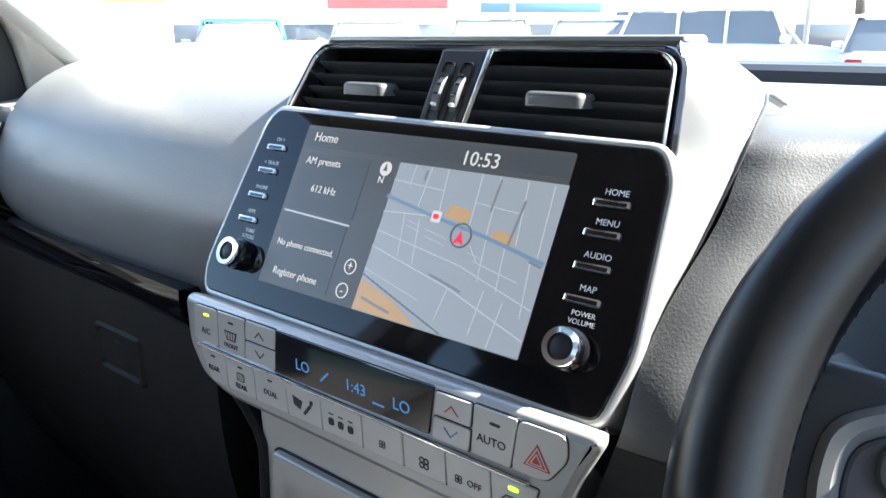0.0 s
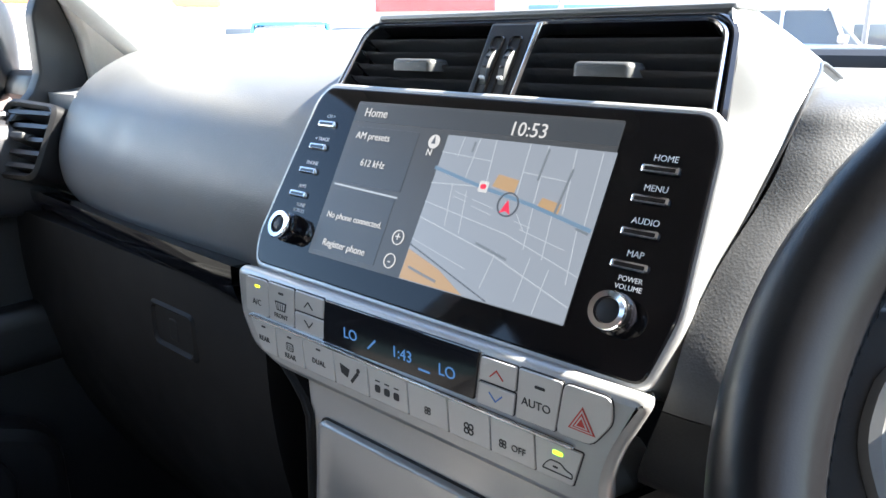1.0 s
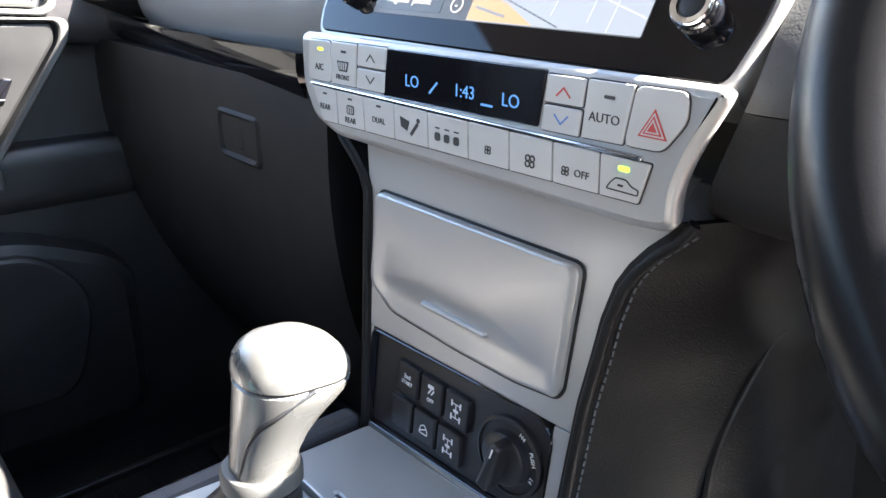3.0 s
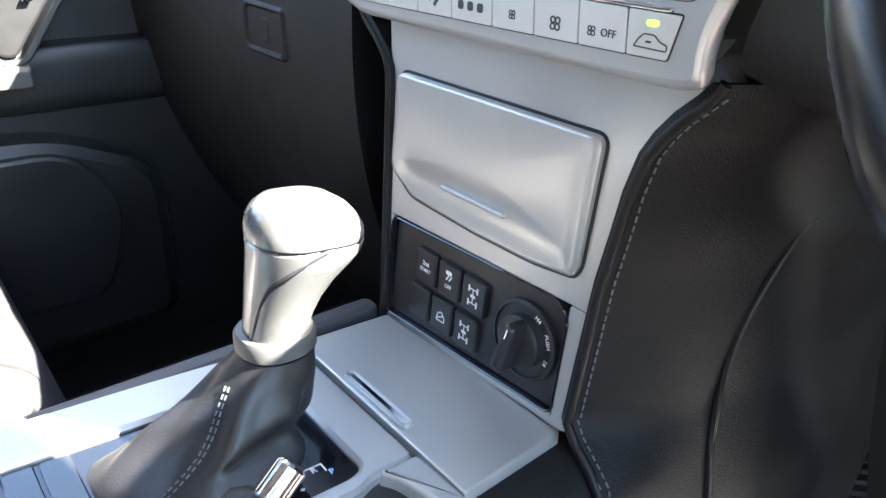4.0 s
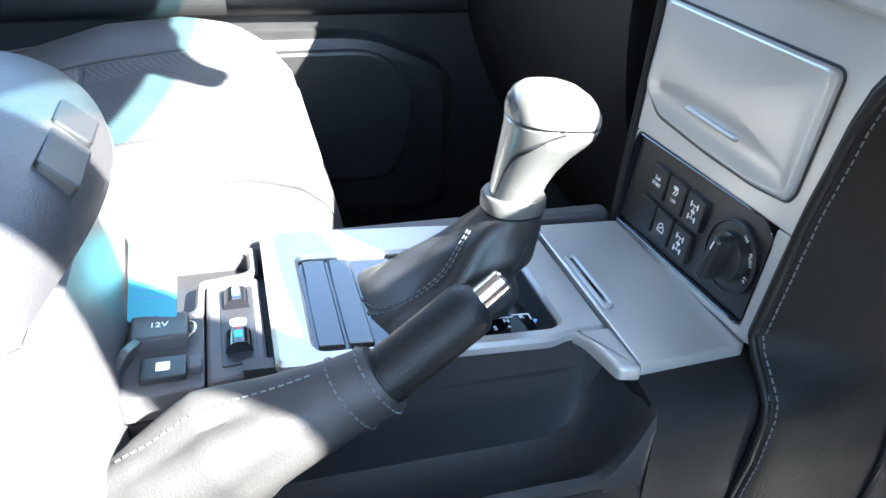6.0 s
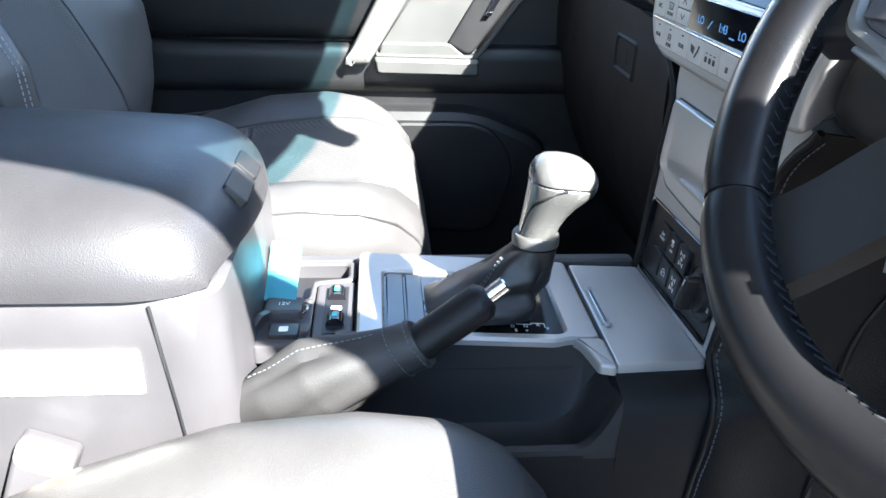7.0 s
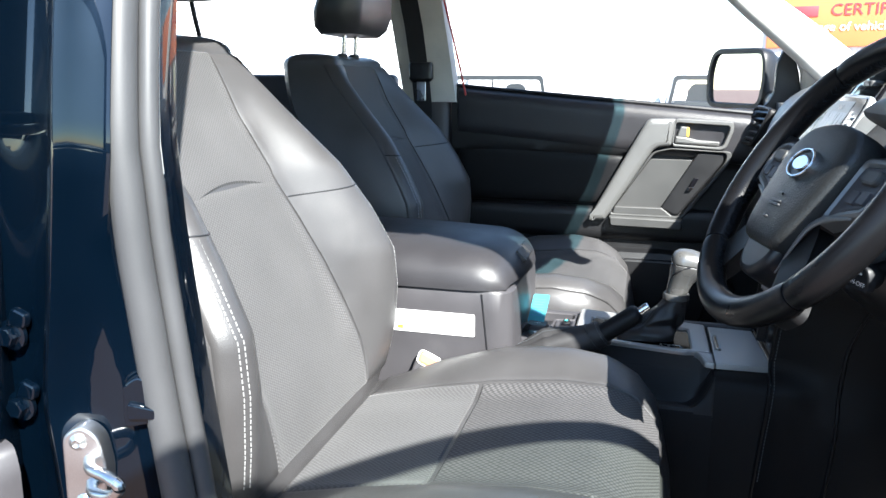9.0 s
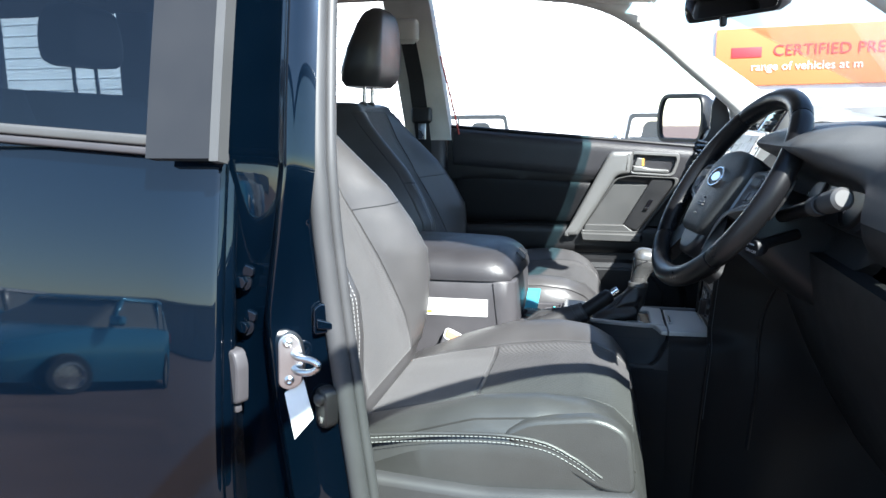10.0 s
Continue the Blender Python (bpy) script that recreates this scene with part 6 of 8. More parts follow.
# ---- armrest box ----
box = root("armrest_box", (0.02, -0.65, 0.46), "black padded console armrest box", "armrest")
bx = []
for z, g_ in ((0.46, 0.0), (0.80, 0.0), (0.93, 0.002), (0.962, 0.004), (0.966, 0.010)):
    bx.append([Vector((x, y, z)) for x, y in rounded([(-0.128 + g_, -0.90), (0.1555 - g_ * 0.4, -0.90), (0.1555 - g_ * 0.4, -0.428), (0.139 - g_, -0.402 - g_), (-0.115 + g_, -0.402 - g_), (-0.128 + g_, -0.425)], 0.014, 4)])
part("box_body", loft(bx), TRIM, box, "dark grey moulded box side")
part("seam_line", tube([(0.1552, -0.450, 0.962), (0.1556, -0.441, 0.88), (0.1556, -0.432, 0.78)], 0.0012, 6), GLOSSLESS, box)


def lid_ring(v):
    """Cross-section of the padded lid, bulging at the sides and rounded off at its front end."""
    end = max(0.0, (v - 0.86) / 0.14)
    high = (0.072 - 0.012 * max(0.0, (v - 0.45) / 0.55) ** 2) * (1 - 0.985 * end ** 2.3) ** (1 / 2.3)
    half = 0.1455 - 0.020 * end ** 3
    row = []
    for i in range(49):
        a = math.pi * i / 48
        c, s = math.cos(a), math.sin(a)
        q = -math.copysign(abs(c) ** (2 / 2.9), c)
        row.append(Vector((0.0125 + half * q, -0.90 + (0.508 - 0.022 * q * q) * v, 0.967 + max(high, 0.010) * s ** (2 / 2.5))))
    return row


lid_rings = [lid_ring(0.86 * k / 16) for k in range(16)] + [lid_ring(0.86 + 0.14 * math.sin(math.pi / 2 * k / 14)) for k in range(15)]
part("armrest_lid", loft(lid_rings), LEATHER_PAD, box, "soft padded black leather lid")
for z0, z1, x0, x1 in ((0.990, 1.000, 0.022, 0.066), (0.992, 1.002, -0.012, 0.019)):
    part("latch_button", slab(axes(((x0 + x1) / 2, -0.4045, (z0 + z1) / 2 + 0.010), (-1, 0, 0), (0, -0.72, 0.69)), rrect(x1 - x0, 0.022, 0.003, 4), -0.012, 0.0022, 0.0015), PLASTIC, box, "black lid latch")
lab = root("warning_label", (0.153, -0.53, 0.91), "white sticker with a small yellow mark", "sticker")
lm_ = axes((0.1552, -0.5275, 0.910), (0, 1, 0), (0, 0, 1))
part("paper", slab(lm_, rrect(0.134, 0.036, 0.002, 2), 0, 0.0012, 0.0002), PAPER, lab)
part("yellow_mark", slab(lm_, rrect(0.010, 0.006, 0.001, 2, -0.055, -0.011), 0.001, 0.0015, 0.0001), YELLOW, lab)

# ---- seat belt buckle ----
bk_ = root("belt_buckle", (0.175, -0.535, 0.80), "grey seat belt buckle with orange press button", "belt buckle")
bm2 = axes((0.172, -0.536, 0.835), (0, 1, -0.45), (-0.25, 0.35, 1))
part("housing", slab(bm2, rounded([(-0.019, -0.05), (0.019, -0.05), (0.021, 0.026), (-0.021, 0.026)], 0.006), -0.010, 0.010, 0.004, steps=3), TRIM, bk_)
part("press_button", slab(at(bm2, 0, 0.018, 0.004), rrect(0.032, 0.017, 0.005, 4), 0, 0.0085, 0.003), BUCKLE_ORANGE, bk_, "pale orange release button")
part("button_rim", ring_slab(at(bm2, 0, 0.018, 0.004), rrect(0.038, 0.022, 0.007, 4), rrect(0.033, 0.018, 0.005, 4), 0, 0.0078, 0.001), PAPER, bk_)

# ---- gear lever ----
lever = root("gear_lever", (0.005, -0.16, 0.865), "silver gear lever with black leather boot", "gear lever")


def lever_ring(z, cx, cy, d, w, n=9):
    return [Vector((cx + x, cy + y, z + 0.10 * (cy - cy - y))) for x, y in rrect(w, d, w * 0.45, n)]


part("grip", loft([lever_ring(*q) for q in ((0.930, 0.0045, -0.1580, 0.0330, 0.0330), (0.944, 0.0048, -0.1570, 0.0325, 0.0325), (0.956, 0.0055, -0.1545, 0.0345, 0.0340), (0.966, 0.0065, -0.1515, 0.0385, 0.0365),
                                            (0.976, 0.0080, -0.1475, 0.0450, 0.0400), (0.984, 0.0092, -0.1430, 0.0525, 0.0435), (0.990, 0.0100, -0.1400, 0.0575, 0.0460), (0.9945, 0.0100, -0.1390, 0.0590, 0.0472), (0.9955, 0.0100, -0.1390, 0.0572, 0.0455))]), SILVER_KNOB_DIM, lever, "satin silver grip")
part("cap", loft([lever_ring(*q) for q in ((0.9966, 0.0100, -0.1390, 0.0572, 0.0455), (0.9974, 0.0100, -0.1390, 0.0592, 0.0474), (1.0020, 0.0100, -0.1392, 0.0590, 0.0470), (1.0075, 0.0100, -0.1400, 0.0550, 0.0440), (1.0130, 0.0100, -0.1410, 0.0470, 0.0380),
                                           (1.0172, 0.0100, -0.1420, 0.0350, 0.0290), (1.0195, 0.0100, -0.1425, 0.0200, 0.0170), (1.0202, 0.0100, -0.1430, 0.0060, 0.0050))]), SILVER_KNOB_DIM, lever, "smooth silver cap")
part("cap_groove", loft([lever_ring(z, 0.0100, -0.1390, 0.0570, 0.0453) for z in (0.9945, 0.9978)]), GLOSSLESS, lever)
spine = smooth_line([(0.0098, -0.1722, 0.9455), (0.0125, -0.1705, 0.957), (0.0160, -0.1685, 0.968), (0.0225, -0.1652, 0.979), (0.0292, -0.1585, 0.9865), (0.0322, -0.1490, 0.9925), (0.0336, -0.1400, 0.9960)], 8)
part("grip_seam", tube(spine, 0.0013, 6), GLOSSLESS, lever)


def boot_ring(f):
    """One level of the leather boot: a rounded square at the plate that gathers round the stick."""
    b = (1 - f) ** 1.12
    cx, cy = 0.0045 - 0.0065 * b, -0.1570 - 0.0500 * b
    hw, hd = 0.0195 + 0.0215 * b, 0.0200 + 0.0300 * b
    p = 2 / (2.2 + 2.3 * b)
    ring = []
    for j in range(64):
        a = 2 * math.pi * j / 64
        ca, sa = math.cos(a), math.sin(a)
        amp = math.sin(math.pi * min(1.0, f * 1.05)) ** 0.8
        crease = 0.0042 * abs(math.sin(1.5 * a + 2.6 * f + 0.5)) - 0.0030 * abs(math.sin(2 * a - 5.0 * f)) + 0.0016 * math.sin(7 * a + 9 * f)
        sag = 0.0050 * math.exp(-((f - 0.22) / 0.14) ** 2) * max(0.0, math.cos(a + 0.9)) - 0.006 * math.exp(-((f - 0.42) / 0.16) ** 2) * max(0.0, math.cos(a - 0.2))
        k = 1 + amp * (crease + sag) / max(hw, hd)
        ring.append(Vector((cx + math.copysign(abs(ca) ** p, ca) * hw * k, cy + math.copysign(abs(sa) ** p, sa) * hd * k, 0.868 + 0.066 * f - 0.02 * f * (1 - f) + 0.0024 * b * math.sin(2 * a + 0.7))))
    return ring


boot = [boot_ring(k / 32) for k in range(33)]
collar = [[p.lerp(Vector((0.0045, -0.157, p.z)), -0.05) + Vector((0, 0, 0.002)) for p in boot[-1]], [p.lerp(Vector((0.0045, -0.157, p.z)), -0.05) + Vector((0, 0, 0.0095)) for p in boot[-1]], [p.lerp(Vector((0.0045, -0.157, p.z)), 0.02) + Vector((0, 0, 0.0115)) for p in boot[-1]], [p.lerp(Vector((0.0045, -0.157, p.z)), 0.18) + Vector((0, 0, 0.0120)) for p in boot[-1]]]
part("boot_collar", loft(collar), SILVER_DULL, lever, "grey collar at the top of the boot")
part("boot", loft(boot), GAITER, lever, "soft black leather boot")
for off in (-0.55, 0.55):
    seam = []
    for k in range(1, 28):
        q = 47.5 + 5.5 * math.sin(math.pi * min(1.0, k / 30)) + off
        i0 = int(q) % 64
        p = boot[k][i0].lerp(boot[k][(i0 + 1) % 64], q % 1)
        c = sum(boot[k], Vector((0, 0, 0))) / 64
        seam.append(p + (p - c).normalized() * 0.0006 + Vector((0, 0, 0.0005)))
    part("stitching", stitches(seam, 0.0042, 0.0026, 0.0004), DARKTHREAD, lever)

# ---- handbrake ----
hb = root("handbrake", (0.13, -0.33, 0.80), "black leather handbrake lever with chrome button", "handbrake")
HB = smooth_line([(0.119, -0.335, 0.858), (0.116, -0.285, 0.889), (0.112, -0.245, 0.917), (0.108, -0.2130, 0.940)], 8)
part("grip", tube(HB, lambda f: table(f, (0, 0.15, 0.6, 0.93, 0.98, 1), (0.0165, 0.0165, 0.0160, 0.0162, 0.0150, 0.010)), 20, flat=0.92), LEATHER, hb, "leather-wrapped grip")
part("button", tube([(0.1085, -0.215, 0.939), (0.1065, -0.2015, 0.9495), (0.1063, -0.2005, 0.9503)], lambda f: 0.0066 if f < 0.9 else 0.0052, 18), CHROME, hb, "chrome release button")
gather = []
for k in range(41):
    f = k / 40
    c = Vector((0.110 + 0.0045 * f, -0.405 + 0.141 * f, 0.838 + 0.0655 * f))
    w = table(f, (0, 0.2, 0.45, 0.68, 0.82, 0.94, 1), (0.024, 0.031, 0.034, 0.027, 0.0235, 0.0218, 0.0205))
    ring = []
    for j in range(48):
        a = 2 * math.pi * j / 48
        crease = 0.26 * abs(math.sin(1.5 * a + 1.6 * f + 0.4)) + 0.16 * abs(math.sin(2.5 * a - 2.2 * f + 1)) + 0.05 * math.sin(9 * f + 2 * a) - 0.24
        fold = 1 + crease * math.sin(math.pi * min(1.0, f * 1.15)) ** 0.7
        ring.append(c + Vector((math.cos(a) * w * fold * 0.85, -math.sin(a) * w * fold * 0.55, math.sin(a) * w * fold * 0.80)))
    gather.append(ring)
part("gaiter", loft(gather), SEAT_SIDE, hb, "loose gathered leather gaiter")
rim_g = gather[-2]
part("stitching", stitches([p + (p - gather[-2][0].lerp(gather[-2][24], 0.5)).normalized() * 0.0008 for p in rim_g] + [rim_g[0]], 0.0045, 0.0028, 0.0004), DARKTHREAD, hb)
part("stitching", stitches([p + (p - gather[-6][0].lerp(gather[-6][24], 0.5)).normalized() * 0.0008 for p in gather[-6]], 0.0045, 0.0028, 0.0004), DARKTHREAD, hb)
part("stitching", stitches([gather[k][12] + Vector((0.0, 0, 0.0008)) for k in range(6, 34)], 0.0045, 0.0028, 0.0004), DARKTHREAD, hb)

# ---- footwells ----
def floor_mat(x0, x1, y0, y1, label):
    mat_o = root("floor_mat", ((x0 + x1) / 2, (y0 + y1) / 2, 0.46), label, "floor mat", "floor mats")
    part("mat_base", block((x0, y0, 0.461), (x1, y1, 0.472), 0.004), PLASTIC, mat_o)
    n = 14
    for k in range(n):
        y = y0 + 0.03 + (y1 - y0 - 0.06) * k / (n - 1)
        part("mat_rib", block((x0 + 0.03, y - 0.006, 0.471), (x1 - 0.03, y + 0.006, 0.478), 0.002), PLASTIC, mat_o)
    for a, b, c, d in ((x0, y0, x1, y0 + 0.014), (x0, y1 - 0.014, x1, y1), (x0, y0, x0 + 0.014, y1), (x1 - 0.014, y0, x1, y1)):
        part("mat_edge", block((a, b, 0.470), (c, d, 0.484), 0.004), PLASTIC, mat_o)


floor_mat(-0.68, -0.16, -0.30, 0.42, "black ribbed rubber mat in the passenger footwell")
floor_mat(0.20, 0.68, -0.25, 0.42, "black ribbed rubber mat in the driver footwell")
rest_m = axes((0.178, 0.395, 0.655), (1, 0, 0), (0, 0.72, 1))
fr = root("foot_rest", (0.178, 0.42, 0.50), "black ribbed foot rest beside the console", "foot rest")
part("pad", slab(rest_m, rrect(0.105, 0.20, 0.018, 4), -0.03, 0.0, 0.006), PLASTIC, fr)
part("pad_rim", ring_slab(rest_m, rrect(0.105, 0.20, 0.018, 4), rrect(0.093, 0.188, 0.013, 4), -0.002, 0.005, 0.002), TRIM, fr)
for k in range(15):
    y = -0.084 + 0.012 * k
    for sg in (-1, 1):
        part("tread_rib", slab(rest_m, line((0.0 + sg * 0.003, y + 0.004), (sg * 0.040, y - 0.014 if y - 0.014 > -0.09 else -0.09), 0.0045), -0.001, 0.004, 0.001, steps=1), TRIM, fr)

# ---- steering wheel ----
WC = Vector((0.383, -0.047, 1.181))
WT, WY = radians(31.5), radians(11.7)
WHEEL = axes(WC, (math.cos(WY), math.sin(WY), 0), (-math.sin(WY) * math.sin(WT), math.cos(WY) * math.sin(WT), math.cos(WT)))
SPOKE = WHEEL @ Matrix.Diagonal((0.84, 0.90, 1, 1))
WUP = WHEEL.col[2].xyz
wheel = root("steering_wheel", WC, "black leather steering wheel with silver spoke trim", "steering wheel")
RIM = 0.1605


def polar(r, deg, z=0.0):
    return WHEEL @ Vector((r * math.cos(radians(deg)), r * math.sin(radians(deg)), z))


SEAMS = (52, 128, 222, 318)
for k, a0 in enumerate(SEAMS):
    a1 = SEAMS[(k + 1) % 4] + (360 if k == 3 else 0)
    n = max(8, int((a1 - a0) / 2.5))
    path = [polar(RIM, a0 + 0.35 + (a1 - a0 - 0.7) * i / n) for i in range(n + 1)]
    thumb = 0.0006 if k in (1, 3) else 0.0
    part("rim_section", tube(path, lambda f: 0.0163 + thumb * math.sin(math.pi * f) - 0.0012 * (max(0, 1 - f * n * 0.8) + max(0, 1 - (1 - f) * n * 0.8)), 20, up=WUP), WHEEL_SKIN, wheel, "stitched black leather rim section")
part("rim_core", tube([polar(RIM, 2.5 * i) for i in range(144)], 0.0140, 12, closed=True, up=WUP), GLOSSLESS, wheel)
lace = bmesh.new()
for i in range(140):
    a = 360 * i / 140
    for z_ in (0.0050, -0.0050):
        tube([polar(RIM - 0.0155, a, z_), polar(RIM - 0.0165, a + 1.2, 0.0)], 0.0007, 5, lace, up=WUP)
tagged(part("lacing", lace, LACE, wheel, "dark lacing along the inner rim"), kind="stuff")
hub = rounded([(-0.074, 0.030), (-0.066, -0.020), (-0.053, -0.062), (-0.040, -0.084), (0.040, -0.084), (0.053, -0.062), (0.066, -0.020), (0.074, 0.030), (0.052, 0.056), (0.0, 0.064), (-0.052, 0.056)], 0.022, 5)
rings = []
for z, d in ((-0.045, 0.004), (-0.01, 0.0), (0.007, 0.0004), (0.0115, 0.0018), (0.0145, 0.0048), (0.0168, 0.012), (0.0185, 0.028), (0.0192, 0.060)):
    rings.append([WHEEL @ Vector((x * (1 - d / 0.075), -0.012 + (y + 0.012) * (1 - d / 0.075), z)) for x, y in hub])
part("airbag_cover", loft(rings), HUB_SKIN, wheel, "grained black airbag cover")
part("stitching", stitches([WHEEL @ Vector((x * 0.935, -0.012 + (y + 0.012) * 0.935, 0.0125)) for x, y in hub[2:26]], 0.0055, 0.0036, 0.0006), THREAD, wheel)
apron = rounded([(-0.050, -0.060), (-0.044, -0.110), (-0.020, -0.132), (0.020, -0.132), (0.044, -0.110), (0.050, -0.060)], 0.014, 4)
part("lower_apron", slab(SPOKE, apron, -0.045, 0.006, 0.010, steps=4), GLOSSLESS, wheel)
for sg in (-1, 1):
    POD_M = WHEEL @ Matrix.Translation((sg * 0.018, 0.0, -0.003)) @ Matrix.Diagonal((0.84, 0.92, 1, 1))
    arm = [(sg * 0.060, 0.040), (sg * 0.110, 0.046), (sg * 0.165, 0.052), (sg * 0.186, 0.048), (sg * 0.192, 0.010), (sg * 0.185, -0.030), (sg * 0.150, -0.020), (sg * 0.100, -0.026), (sg * 0.056, -0.044)]
    pts = rounded(arm if sg < 0 else arm[::-1], 0.012, 4)
    part("spoke", slab(SPOKE, pts, -0.022, -0.001, 0.006, steps=3), PLASTIC, wheel, "black side spoke")
    tr_o = [(sg * 0.066, 0.038), (sg * 0.118, 0.040), (sg * 0.140, 0.030), (sg * 0.144, 0.004), (sg * 0.134, -0.020), (sg * 0.098, -0.030), (sg * 0.062, -0.046)]
    tr_i = [(sg * 0.072, 0.029), (sg * 0.114, 0.031), (sg * 0.131, 0.024), (sg * 0.134, 0.005), (sg * 0.126, -0.013), (sg * 0.094, -0.021), (sg * 0.068, -0.034)]
    if sg > 0:
        tr_o, tr_i = tr_o[::-1], tr_i[::-1]
    part("spoke_trim", ring_slab(POD_M, rounded(tr_o, 0.010, 4), rounded(tr_i, 0.008, 4), -0.012, 0.0065, 0.003), SILVER_DIMMED, wheel, "satin silver spoke trim")
    pod_b = part("control_pod", slab(POD_M, rounded(tr_i, 0.008, 4), -0.012, 0.0045, 0.002), TRIM, wheel, "grey control pod")
    part("toggle", slab(POD_M, rrect(0.034, 0.017, 0.007, 4, sg * 0.106, 0.018), 0.003, 0.0095, 0.003), SILVER_DULL, pod_b, "dull silver toggle")
    part("pod_key", slab(POD_M, rrect(0.017, 0.015, 0.002, 3, sg * 0.116, -0.004), 0.003, 0.0072, 0.001), TRIM, pod_b)
    part("pod_key", slab(POD_M, rrect(0.017, 0.015, 0.002, 3, sg * 0.096, -0.006), 0.003, 0.0072, 0.001), TRIM, pod_b)
    strip_line = smooth_line([SPOKE @ Vector((sg * 0.140, -0.027, 0.001)), SPOKE @ Vector((sg * 0.100, -0.036, 0.003)), SPOKE @ Vector((sg * 0.074, -0.052, 0.002)), SPOKE @ Vector((sg * 0.060, -0.080, -0.002)), SPOKE @ Vector((sg * 0.048, -0.112, -0.008))], 8)
    part("lower_trim", tube(strip_line, lambda f: 0.0014 + 0.0030 * math.sin(math.pi * min(1, f * 1.1)), 10, flat=0.5, up=WUP), SILVER_DIMMED, wheel, "satin silver lower trim")
    leg = [(sg * 0.030, -0.060), (sg * 0.060, -0.090), (sg * 0.095, -0.145), (sg * 0.112, -0.160), (sg * 0.140, -0.136), (sg * 0.108, -0.098), (sg * 0.085, -0.060), (sg * 0.060, -0.036)]
    part("spoke", slab(SPOKE, rounded(leg if sg < 0 else leg[::-1], 0.014, 4), -0.026, -0.004, 0.007, steps=3), PLASTIC, wheel, "black lower spoke")
# plain oval badge
badge = [(0.026 * math.cos(2 * math.pi * k / 40), 0.008 + 0.0175 * math.sin(2 * math.pi * k / 40)) for k in range(40)]
part("badge", ring_slab(WHEEL, badge, inset(badge, 0.0030), 0.016, 0.0240, 0.001), CHROME, wheel, "oval chrome badge")
part("badge_bed", slab(WHEEL, inset(badge, 0.0030), 0.016, 0.0214, 0.0005), GLOSSLESS, wheel)
oval = inset(badge, 0.0085)
part("badge_bar", slab(WHEEL, oval, 0.019, 0.0236, 0.0012), CHROME, wheel)
for k, (w, y) in enumerate(((0.010, -0.028), (0.022, -0.037), (0.026, -0.041), (0.008, -0.056))):
    part("embossing", slab(WHEEL, rrect(w, 0.0028, 0.0008, 2, 0, y), 0.016, 0.0212, 0.0004), GLOSSLESS, wheel, "small embossed lettering")

# ---- steering column, stalks and ignition ----
col = root("steering_column", (0.425, 0.03, 1.10), "black steering column shroud with two stalks", "steering column")
part("shroud", loft([[WHEEL @ Vector((x, y - 0.012, z)) for x, y in rrect(w, h, 0.03, 5)] for z, w, h in ((-0.048, 0.10, 0.085), (-0.07, 0.125, 0.115), (-0.12, 0.14, 0.13), (-0.20, 0.15, 0.15))]), PLASTIC, col)
for sg, end in ((-1, Vector((0.228, 0.030, 1.178))), (1, Vector((0.600, 0.062, 1.188)))):
    start = WHEEL @ Vector((sg * 0.055, 0.0, -0.075))
    d = (end - start)
    part("stalk", tube([start, start + d * 0.45, start + d * 0.8], lambda f: 0.009 + 0.003 * f, 14), PLASTIC, col, "black control stalk")
    part("stalk_end", tube([start + d * 0.78, start + d * 0.98, start + d * 1.0], lambda f: 0.0150 if f < 0.9 else 0.011, 20), SOFT_GREY, col, "grey twist end")
    part("stalk_ring", tube([start + d * 0.60, start + d * 0.70], 0.0145, 18), SOFT_GREY, col)
cruise = root("cruise_stalk", (0.44, 0.03, 1.10), "short black cruise control stalk with white lettering", "stalk")
CR = axes((0.484, -0.0185, 1.104), (0.85, 0.42, -0.10), (0.12, 0.05, 1))
part("arm", tube([(0.436, 0.050, 1.118), (0.462, 0.010, 1.110), CR @ Vector((0, 0, -0.004))], 0.008, 12), PLASTIC, cruise)
part("collar", lathe(CR, [(0.0105, -0.016), (0.0125, -0.012), (0.0125, -0.004), (0.0110, -0.001), (0.001, -0.001)], 24), PLASTIC, cruise)
end_cap = part("end_cap", slab(CR, rounded([(-0.014, -0.012), (0.014, -0.012), (0.016, 0.002), (0.010, 0.013), (-0.010, 0.013), (-0.016, 0.002)], 0.005), -0.004, 0.004, 0.002), SASH, cruise, "black push button end")
writing("cap_word", "ON-OFF", at(CR, 0, -0.005, 0.0042), 0.0062, WHITE_INK, end_cap)
part("cap_mark", slab(at(CR, 0, 0.005, 0.004), rrect(0.011, 0.0022, 0.001, 2), -0.001, 0.0004, 0.0001), WHITE_INK, end_cap)
part("cap_mark", ring_slab(at(CR, -0.010, 0.004, 0.004), rrect(0.005, 0.005, 0.0024, 4), rrect(0.0034, 0.0034, 0.0016, 4), -0.001, 0.0004, 0.0001), WHITE_INK, end_cap)
